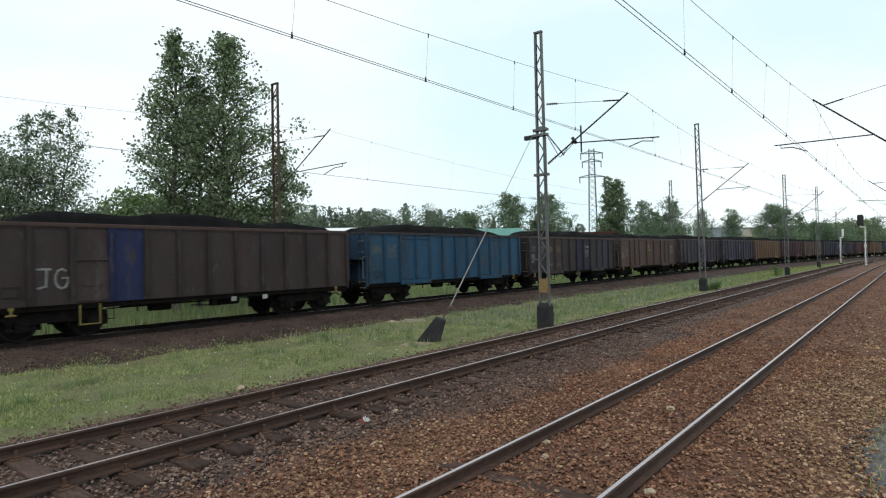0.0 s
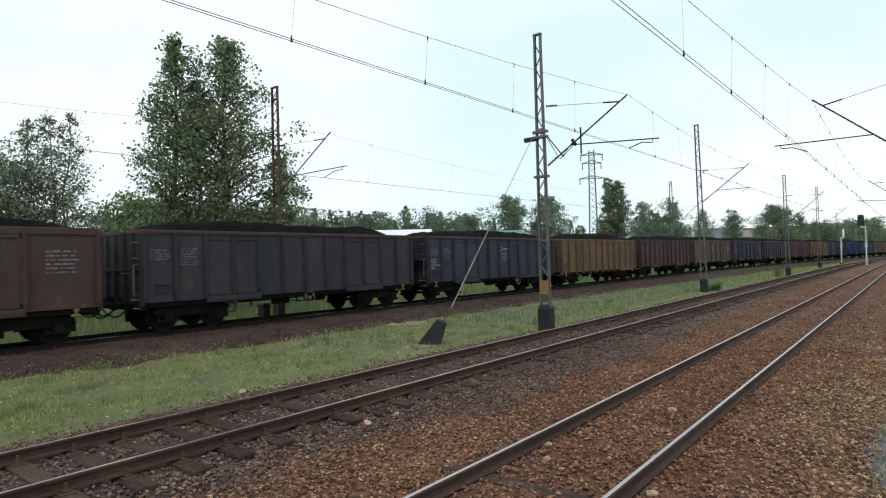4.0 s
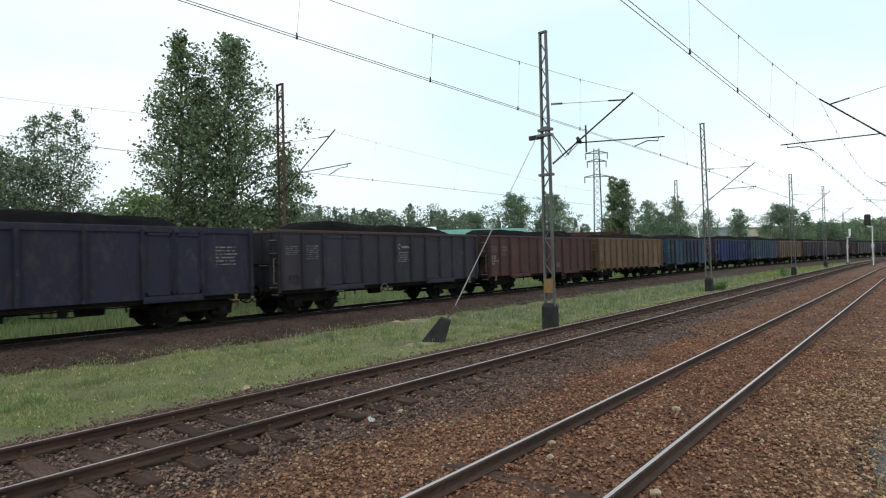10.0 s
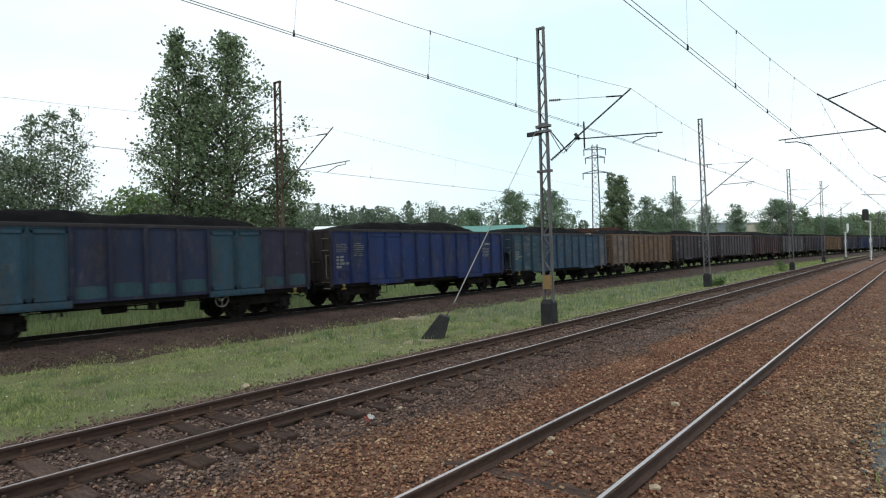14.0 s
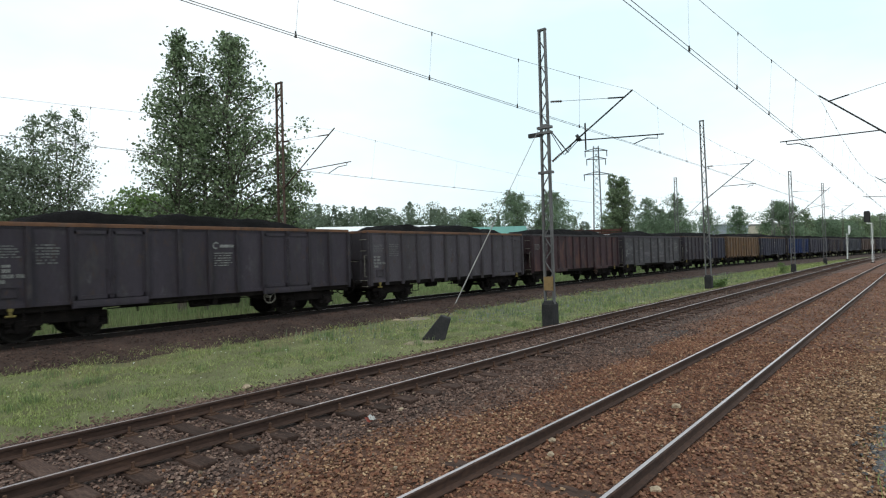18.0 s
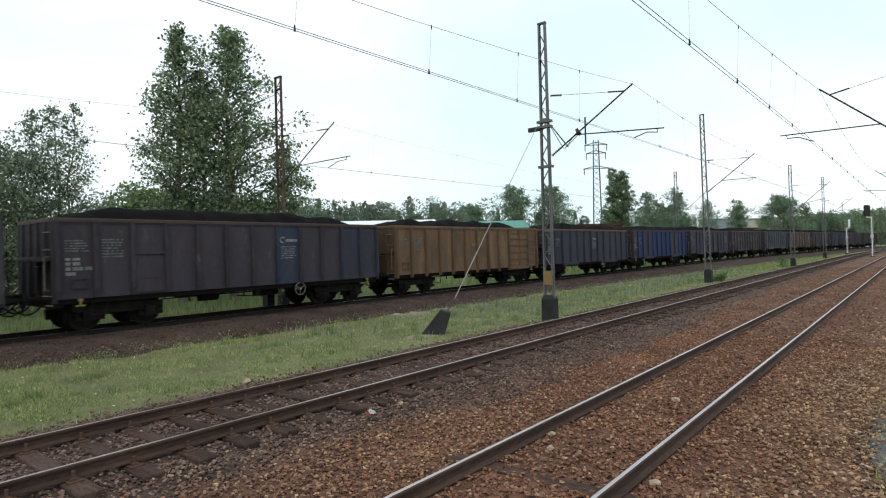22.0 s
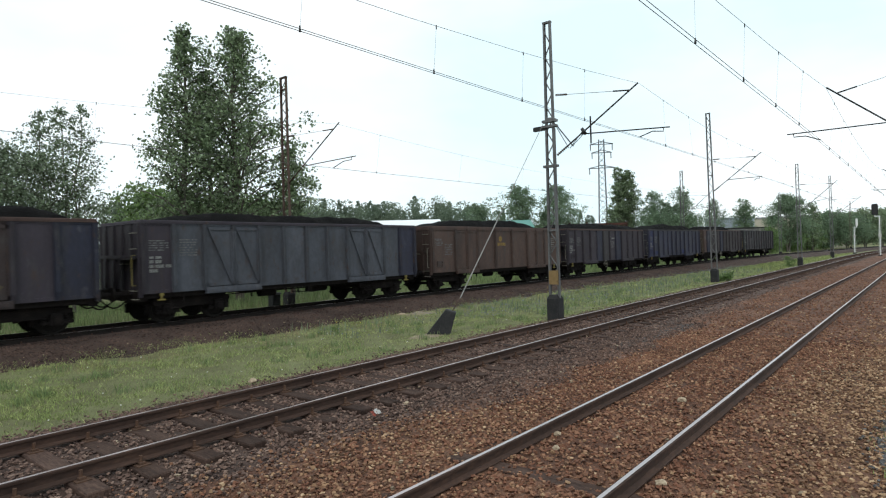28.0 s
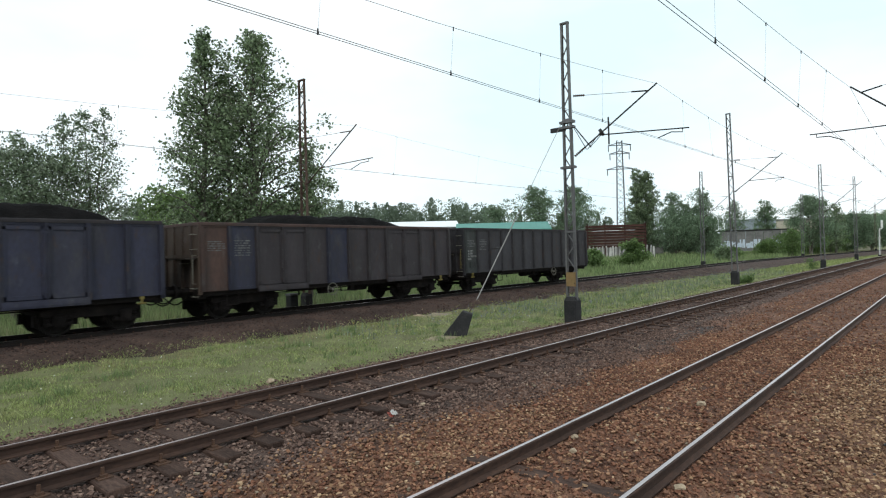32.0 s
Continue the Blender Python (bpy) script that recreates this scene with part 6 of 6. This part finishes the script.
def wagon(k, kind, colour, rim, label, panels=None, spans=((-5.4, 5.4),), heap=0.58, wheel=None, end_colour=None, low_door=None, emblem=None, door_colour=None, leaf=None, paint=None):
    """One open bogie wagon; its origin on the track at mid-length."""
    panels = panels or {}
    r = random.Random(100 + k)
    t = thing("coal_wagon", label, "freight wagon", group="wagons of the coal train")
    edges, doors, style = LAYOUT[kind]
    style = style if leaf is None else leaf
    for i in range(len(edges) - 1):
        w = edges[i + 1] - edges[i]
        c = panels.get(i, colour)
        if i == low_door:
            data = kept(("low", round(w, 2)), lambda: low_door_mesh(w))
        elif i in doors:
            c = panels.get(i, door_colour or colour)
            side = 1 if i - 1 not in doors else -1
            data = kept(("door", round(w, 2), style, side, paint and paint.name), lambda: panel_mesh(w, style, paint, side))
        else:
            data = kept(("panel", round(w, 2), paint and paint.name), lambda: panel_mesh(w, None, paint))
        g = r.uniform(0.9, 1.1)
        part("door_leaf" if i in doors else "side_panel", data, t, at=pose(-6.4 + edges[i], -HALF, 0), colour=[q * g for q in c])
    foot = 0.14 if kind == "B" or k == 18 else 0.0
    for i, e in enumerate(edges):
        inside = i in doors and i - 1 in doors
        data = kept(("post", foot, inside), lambda: post_mesh(0 if inside else foot, 0.13, 0.12 if not inside else 0.05))
        # posts at 0.7 of the panel tone, relief contrast put into the colour
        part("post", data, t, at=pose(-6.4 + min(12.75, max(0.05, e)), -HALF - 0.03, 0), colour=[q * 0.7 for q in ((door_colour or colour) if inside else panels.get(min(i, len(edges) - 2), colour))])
    part("top_rim", kept(("rim", kind == "C"), lambda: rim_mesh(kind == "C")), t, colour=rim)
    part("side_wall", kept("far_wall", far_wall_mesh), t, colour=colour)
    ec = end_colour or colour
    end_wall(t, -6.4, 0, k % 2, ec)
    end_wall(t, 6.4, 180, 0, ec)
    part("underframe", kept("under", underframe_mesh), t)
    part("brake_gear", kept(("gear", k % 3), lambda: brake_gear_mesh(k % 3)), t)
    sets = []
    for e in (-1, 1):
        b = part("bogie", kept("bogie", bogie_frame_mesh), t, at=pose(e * 4.5, 0, 0))
        for a in (-0.9, 0.9):
            sets.append(part("wheelset", kept("wheelset", wheelset_mesh), b, at=pose(a, 0, 0.46)))
        for y in (-0.875, 0.875):
            part("buffer", kept("buffer", buffer_mesh), t, at=pose(e * 6.42, y, 1.04, 0, 0, 0 if e < 0 else 180))
        part("coupling", kept("coupling", coupling_mesh), t, at=pose(e * 6.42, 0, 1.0, 0, 0, 0 if e < 0 else 180))
        for y in (-0.5, 0.4):
            part("brake_hose", kept("hose", hose_mesh), t, at=pose(e * 6.42, y, 0.92, 0, 0, 0 if e < 0 else 180))
        if k % 3 != (1 if e < 0 else 2):
            part("brake_lever", kept("lever", lever_mesh), t, "small yellow brake changeover lever", at=pose(e * 5.75, -HALF - 0.02, LOW - 0.22))
    if k % 4 != 3:
        part("label_pocket", kept("pocket", pocket_mesh), t, "sheet metal label pocket", at=pose(-6.4 + edges[0] + 0.42, -HALF - 0.03, 1.3), colour=[q * 0.75 for q in panels.get(0, colour)])
    part("handrail", kept(("grip", k % 5 == 2), lambda: rail_grip_mesh(M_YEL if k % 5 == 2 else M_IVORY)), t, at=pose(-6.42, -HALF + 0.02, 1.3))
    for x in (-5.2, 3.4) if k % 2 else (-3.3,):
        part("step", kept("step", step_mesh), t, at=pose(x, -HALF + 0.05, 0.62))
    if wheel is not None:
        part("handwheel", kept(("hand", wheel[1].name), lambda: wheel_rim_mesh(wheel[1])), t, "spoked brake handwheel", at=pose(wheel[0], -HALF - 0.06, 0.78))
    if kind == "B" or k == 18:
        for z in (1.35, 1.75, 2.15, 2.55, 2.95):
            part("rung", kept("rung", rung_mesh), t, at=pose(5.86, -HALF - 0.03, z), colour=[q * 0.8 for q in colour])
    if spans:
        part("coal_load", coal_mesh(k + 1, spans, heap), t, "heaped fine black coal")
    else:
        part("coal_load", coal_mesh(k + 1, ((-6.0, 6.0),), 0.05), t, "level black coal")
    # stencilled marks
    if k:
        tagged(part("stencil", kept(("l", k % 4), lambda: lines_mesh(5, 0.62, k % 4, M_MARK2, 0.075, 0.04)), t, "faded white stencil rows", at=pose(-6.4 + edges[0] + 0.28, -HALF - 0.036, 2.72)), kind="stuff")
    if k % 3 != 1 and k:
        tagged(part("stencil", kept(("plate", k % 2), lambda: block_mesh(4, k % 2, M_MARK)), t, "bold white wagon plate rows", at=pose(-6.4 + edges[0] + 0.28, -HALF - 0.037, 2.2)), kind="stuff")
    if kind == "C":
        tagged(part("stencil", kept(("r", 1), lambda: lines_mesh(6, 0.85, 77, M_MARK, 0.12, 0.05)), t, "faded white stencil rows", at=pose(5.0, -HALF - 0.036, 2.7)), kind="stuff")
    if k:
        tagged(part("stencil", kept(("m", k % 3), lambda: lines_mesh(7, 0.6, 40 + k % 3, M_MARK2, 0.085, 0.045)), t, "faded white stencil rows", at=pose(-6.4 + (edges[1] + 0.2 if kind != "C" else 1.05), -HALF - 0.036, 2.75 if kind != "C" else 2.45)), kind="stuff")
    if emblem:
        x, mat, sort = emblem
        tagged(part("emblem", kept(("em", mat.name, sort), lambda: emblem_mesh(mat) if sort == "ring" else disc_bar_mesh(mat)), t, "faded plain operator emblem", at=pose(x if sort != "ring" else -6.4 + BAY * math.floor((x + 6.4) / BAY) + 0.27, -HALF - 0.036, 2.7 if sort == "ring" else 2.4)), kind="stuff")
        if sort == "ring":
            tagged(part("stencil", kept(("n", 1), lambda: lines_mesh(6, 0.68, 61, M_MARK, 0.085, 0.035)), t, "faded white stencil rows", at=pose(-6.4 + BAY * math.floor((x + 6.4) / BAY) + 0.2, -HALF - 0.036, 2.45)), kind="stuff")
    if k in (7, 11, 12, 25):
        part("sign_patch", kept("patch", lambda: frame_mesh(0.34, 0.28, M_MARK)), t, "small stencilled white frame", at=pose(1.35, -HALF - 0.036, 1.35))
    for x0, x1, z0, z1, c, *deep in PATCHES.get(k, ()):
        face = -HALF - (deep[0] if deep else 0.036)
        if deep:
            ring = [(0.5 * (x0 + x1) + 0.5 * (x1 - x0) * math.cos(q) * (1 + 0.5 * noise.noise((3 * math.cos(q) + k, 3 * math.sin(q), x0))), 0.5 * (z0 + z1) + 0.5 * (z1 - z0) * math.sin(q) * (1 + 0.6 * noise.noise((3 * math.cos(q), 3 * math.sin(q) + k, z0)))) for q in [i * math.pi / 13 for i in range(26)]]
        else:
            ring = [(x0, z0 + 0.03), (x0 + (x1 - x0) * 0.4, z0), (x1, z0 + 0.02), (x1 - 0.03, z1 - 0.04), (x0 + (x1 - x0) * 0.55, z1), (x0 + 0.04, z1 - 0.02)]
        s = Shape().loft([[(qx, y, qz) for qx, qz in ring] for y in (face + 0.016, face)])
        part("paint_patch", s.mesh("paint_patch", M_PAINT), t, "patch of differently coloured paint", colour=c)
    return t, sets


BROWN, DKBROWN, TAN, MAROON = (0.104, 0.066, 0.053), (0.06, 0.044, 0.042), (0.2, 0.127, 0.067), (0.084, 0.037, 0.045)
BLUE, NAVY, ROYAL, TEALP, SLATE = (0.02, 0.097, 0.18), (0.026, 0.028, 0.057), (0.012, 0.037, 0.15), (0.029, 0.085, 0.125), (0.044, 0.05, 0.08)
GREY, DKGREY, GREEN = (0.09, 0.085, 0.098), (0.055, 0.049, 0.063), (0.098, 0.115, 0.135)
RIMR, RIMD, RIMO = (0.09, 0.056, 0.046), (0.036, 0.033, 0.037), (0.2, 0.105, 0.055)
W_IV, W_RD = M_IVORY, M_STEEL_RUST
TRAIN = [
    (0, "E", DKBROWN, RIMR, "dark brown coal wagon with one blue panel", dict(panels={3: (0.02, 0.032, 0.11)}, low_door=2, spans=((-5.8, 2.6), (3.0, 5.9)))),
    (1, "A", BLUE, RIMD, "faded blue coal wagon heaped with coal", dict(end_colour=(0.04, 0.13, 0.24), spans=((-5.6, 4.3),), panels={0: (0.026, 0.095, 0.155)})),
    (2, "A", (0.042, 0.039, 0.047), RIMR, "brown and slate coal wagon with handwheel", dict(panels={2: DKBROWN, 3: DKBROWN, 4: (0.05, 0.043, 0.046), 5: (0.05, 0.041, 0.043), 6: (0.026, 0.03, 0.056), 7: (0.03, 0.033, 0.055), 10: SLATE}, wheel=(0.2, W_IV), emblem=(1.2, M_MARK, "ring"))),
    (3, "C", BROWN, BROWN, "brown coal wagon with faded yellow emblem", dict(spans=((-5.6, -1.3), (-0.6, 5.2)), emblem=(-0.9, M_MARKY, "disc"))),
    (4, "A", DKGREY, RIMR, "dark slate coal wagon with handwheel", dict(panels={4: SLATE, 7: SLATE}, wheel=(0.2, W_IV), spans=((-5.8, 4.6),))),
    (5, "A", SLATE, RIMR, "slate blue coal wagon with ivory handwheel", dict(wheel=(2.0, W_IV), emblem=(0.4, M_MARK, "ring"), spans=((-5.9, 5.0),))),
    (6, "B", TAN, TAN, "tan coal wagon with barred door and ladder", dict(spans=((-4.6, 4.6),), emblem=(-0.6, M_MARKY, "disc"))),
    (7, "A", MAROON, RIMD, "dull maroon coal wagon with steel doors", dict(wheel=(2.3, W_RD), spans=((-5.8, 4.2),))),
    (8, "C", (0.122, 0.085, 0.064), BROWN, "brown coal wagon with wide side panels", dict(emblem=(-0.9, M_MARKY, "disc"), spans=((-5.8, 3.8),))),
    (9, "C", NAVY, NAVY, "dark navy coal wagon with white stencils", dict(spans=((-4.8, 3.4),))),
    (10, "A", (0.042, 0.046, 0.066), RIMR, "dark slate coal wagon with rusty rim", dict(wheel=(-0.8, W_IV), emblem=(0.9, M_MARK, "ring"), spans=((-4.9, 4.2),), panels={0: DKGREY})),
    (11, "A", (0.105, 0.05, 0.045), MAROON, "red-brown coal wagon with red handwheel", dict(wheel=(2.2, W_RD), spans=((-6.0, 4.6),))),
    (12, "B", (0.205, 0.135, 0.07), TAN, "tan coal wagon with rusty streaks", dict(spans=((-3.4, 4.9),), leaf="")),
    (13, "A", (0.023, 0.034, 0.078), RIMD, "navy coal wagon with teal doors and edging", dict(door_colour=TEALP, panels={0: TEALP, 11: (0.03, 0.029, 0.056), 10: (0.034, 0.034, 0.07)}, end_colour=(0.04, 0.13, 0.25), spans=((-4.9, 3.9),), wheel=(2.6, W_IV))),
    (14, "A", ROYAL, RIMD, "royal blue coal wagon with dark end wall", dict(panels={0: (0.02, 0.034, 0.12)}, end_colour=DKBROWN, spans=((-4.7, 3.8),), emblem=(5.2, M_MARK, "ring"))),
    (15, "A", (0.036, 0.09, 0.15), RIMD, "weathered blue coal wagon with worn white corner", dict(paint=M_PAINT_D, panels={0: TEALP, 1: TEALP, 2: TEALP, 11: (0.11, 0.15, 0.19)}, spans=((-5.6, 3.4),))),
    (16, "B", (0.2, 0.13, 0.078), TAN, "tan coal wagon with whitened side panels", dict(paint=M_PAINT_D, leaf="", panels={0: (0.2, 0.15, 0.11), 1: (0.22, 0.18, 0.15), 2: (0.21, 0.17, 0.14), 3: (0.2, 0.15, 0.1)}, spans=((-4.8, 0.6), (1.0, 4.4)), emblem=(-0.5, M_MARKY, "disc"))),
    (17, "A", DKGREY, RIMO, "dark grey coal wagon with rusty rim and handwheel", dict(wheel=(2.4, W_IV), emblem=(0.3, M_MARK, "ring"), spans=((-5.2, 3.9),))),
    (18, "B", GREY, RIMO, "grey coal wagon with ladder and rusty rim", dict(leaf="", spans=((-4.8, 4.2),))),
    (19, "A", (0.06, 0.031, 0.038), RIMD, "maroon coal wagon with rust patches", dict(paint=M_PAINT_R, wheel=(2.4, W_RD), spans=((-5.4, 4.6),))),
    (20, "C", (0.084, 0.086, 0.094), DKGREY, "worn grey coal wagon with wide panels", dict(paint=M_PAINT_D, spans=((-3.9, 1.6), (2.0, 5.2)), end_colour=DKGREY)),
    (21, "E", DKGREY, RIMR, "dark grey coal wagon with blue emblem panel", dict(low_door=2, panels={7: (0.035, 0.055, 0.1), 11: SLATE, 10: SLATE}, wheel=(2.1, W_IV), emblem=(1.15, M_MARK, "ring"), spans=((-5.6, 4.6),))),
    (22, "B", (0.205, 0.13, 0.066), TAN, "tan coal wagon with yellow emblem", dict(emblem=(-0.4, M_MARKY, "disc"), spans=((-5.8, -3.9), (-3.5, 1.9), (2.2, 4.2)))),
    (23, "A", SLATE, RIMO, "slate coal wagon with orange rim and ivory handwheel", dict(wheel=(2.0, W_IV), emblem=(0.2, M_MARK, "ring"), spans=((-4.6, 0.5), (1.4, 5.0)), panels={1: (0.035, 0.04, 0.075)})),
    (24, "A", (0.01, 0.04, 0.155), RIMD, "blue coal wagon with grey doors", dict(door_colour=(0.034, 0.041, 0.08), panels={0: (0.046, 0.045, 0.066)}, end_colour=DKBROWN, wheel=(2.5, W_RD), spans=((-5.2, 5.0),))),
    (25, "C", (0.04, 0.041, 0.068), DKGREY, "dark purple-grey coal wagon", dict(spans=((-4.8, -0.2), (0.2, 4.4)))),
    (26, "A", DKGREY, RIMR, "patched dark grey coal wagon with graffiti on doors", dict(panels={3: DKBROWN, 6: SLATE, 7: DKGREY, 8: DKBROWN, 9: DKBROWN, 11: (0.036, 0.042, 0.07)}, wheel=(-0.6, W_IV), emblem=(1.1, M_MARK, "ring"))),
    (27, "D", GREEN, DKGREY, "grey-green coal wagon with diagonal door braces", dict(panels={0: DKGREY, 11: SLATE}, end_colour=DKGREY, spans=((-4.9, 0.8), (1.2, 4.2)))),
    (28, "C", (0.115, 0.078, 0.062), BROWN, "faded brown coal wagon with yellow emblem", dict(emblem=(-0.9, M_MARKY, "disc"), spans=((-4.6, 3.6),))),
    (29, "A", DKGREY, RIMR, "dark grey coal wagon with slate panels", dict(panels={4: SLATE, 7: SLATE, 5: (0.06, 0.06, 0.065)}, wheel=(-0.7, W_IV), emblem=(1.0, M_MARK, "ring"))),
    (30, "A", (0.046, 0.052, 0.085), RIMD, "slate blue coal wagon beside darker wagons", dict(panels={0: (0.04, 0.05, 0.12), 9: (0.05, 0.055, 0.08)}, spans=((-4.6, 4.6),))),
    (31, "A", (0.06, 0.055, 0.06), RIMR, "brown and slate coal wagon with rusty rim", dict(panels={0: BROWN, 1: SLATE, 5: SLATE}, end_colour=(0.14, 0.105, 0.075), wheel=(-0.9, W_IV), spans=((-3.6, 2.9),))),
    (32, "E", (0.058, 0.06, 0.066), RIMD, "dark grey last coal wagon with small door", dict(low_door=2, panels={0: (0.06, 0.075, 0.07)}, wheel=(2.2, W_IV), spans=())),
]



def graffito(t, x):
    """The letters J and G sprayed with a broad nozzle."""
    def strokes(pts, w=0.06):
        q = Shape()
        for (ax, az), (bx, bz) in zip(pts, pts[1:]):
            d = math.hypot(bx - ax, bz - az)
            nx, nz, ex, ez = -(bz - az) / d * w / 2, (bx - ax) / d * w / 2, (bx - ax) / d * w * 0.3, (bz - az) / d * w * 0.3
            ring = lambda y: [(ax - ex + nx, y, az - ez + nz), (ax - ex - nx, y, az - ez - nz), (bx + ex - nx, y, bz + ez - nz), (bx + ex + nx, y, bz + ez + nz)]
            q.loft([ring(0.006), ring(-0.004 - 0.0004 * len(q.f))])
        return q

    s = strokes([(0.0, 0.62), (0.34, 0.62), (0.24, 0.6), (0.22, 0.14), (0.02, 0.08)])
    part("graffito", s.mesh("graffito", M_MARK), t, "pale sprayed letter J", at=pose(x, -HALF - 0.04, 1.42))
    pts = [(0.62 + 0.17 * math.cos(a), 0, 0.34 + 0.28 * math.sin(a)) for a in np.linspace(0.9, 5.9, 9)]
    g = strokes([(q[0], q[2]) for q in pts] + [(0.78, 0.36), (0.64, 0.36)])
    part("graffito", g.mesh("graffito", M_MARK), t, "pale sprayed letter G", at=pose(x, -HALF - 0.041, 1.42))


WAGONS = [(spec[0], *wagon(*spec[:5], **spec[5])) for spec in TRAIN]
graffito(WAGONS[0][1], -5.14)
for x in (0.9, 2.2):
    part("label_plate", Shape().box(x, x + 0.2, -HALF + 0.02, -HALF + 0.04, 0.74, 0.9).mesh("label_plate", M_FENCE), WAGONS[0][1], "small hanging white label")
part("step", Shape().path([(-4.05, -HALF - 0.03, 0.98), (-4.05, -HALF - 0.03, 0.4), (-3.5, -HALF - 0.03, 0.4), (-3.5, -HALF - 0.03, 0.98)], 0.03, 6).mesh("step", M_YEL), WAGONS[0][1], "yellow shunter's foot step")


# ---- movement of the train ----
def train_at(t):
    """Place along the far track of the first wagon's rear end."""
    u = (t - 16) / 16
    return 21.905 - 13.5108 * t - 3.7278 * u ** 2 + 0.9738 * u ** 3 + 0.5398 * u ** 4 + 0.232 * u ** 5 - 0.3 * (max(0.0, u - 0.8) / 0.2) ** 2


def on_line(s):
    """The pose of a wagon whose middle is at s, carried by its two bogies."""
    ax, ay, _ = far_line(s - 4.5)
    bx, by, _ = far_line(s + 4.5)
    return Matrix.Translation(((ax + bx) / 2, (ay + by) / 2, Z_T + far_rise(s))) @ Matrix.Rotation(math.atan2(by - ay, bx - ax), 4, "Z")


def motions():
    for k, ob, sets in WAGONS:
        mid = lambda t: train_at(t) + 14.04 * k - 6.4
        walk(ob, [(t, on_line(mid(t))) for t in np.arange(0, 32.01, 1.0)])
        seen = [i for i in range(961) if -8 < mid(i / 30) < 55]
        if not seen:
            continue
        for ws in sets:
            place = Matrix.Translation(ws.matrix_basis.translation)
            turn = lambda i: place @ Matrix.Rotation((mid(i / 30) - mid(seen[0] / 30)) / 0.46, 4, "Y")
            rows = [(i / 30, turn(i)) for i in seen]
            if seen[0] > 0:
                rows.insert(0, (0.0, turn(seen[0])))
            if seen[-1] < 960:
                rows.append((32.0, turn(seen[-1])))
            walk(ws, rows)


# loose stones on top of the two near beds, nearest the camera
SHAPES = []
for i in range(14):
    v = turned(ROCK_V[None] * rng.uniform(0.6, 1.25, (1, 8, 3)) * rng.uniform(0.7, 1.2, (1, 1, 3)), 1)[0] * 0.03
    SHAPES.append((v, ROCK_F))
for base, mat, y0, y1 in ((BED_N, M_STONE_B, 0.6, 5.0), (BED_M, M_STONE_D, 6.1, 6.9)):
    shapes = [cloud("stone", v, f, mat) for v, f in SHAPES]
    r = random.Random(int(y0 * 10))
    for i in range(150):
        x, y = r.uniform(4.2, 7.5), r.uniform(y0, y1)
        if abs(abs(y - Y_N) - 0.7535) > 0.11 and abs(abs(y - Y_M) - 0.7535) > 0.11:
            part("stone", shapes[i % 14], base, at=Matrix.Translation((x, y, float(near_bed(y)) + 0.035)) @ Matrix.Rotation(r.uniform(0, 6.28), 4, "Z"))


motions()
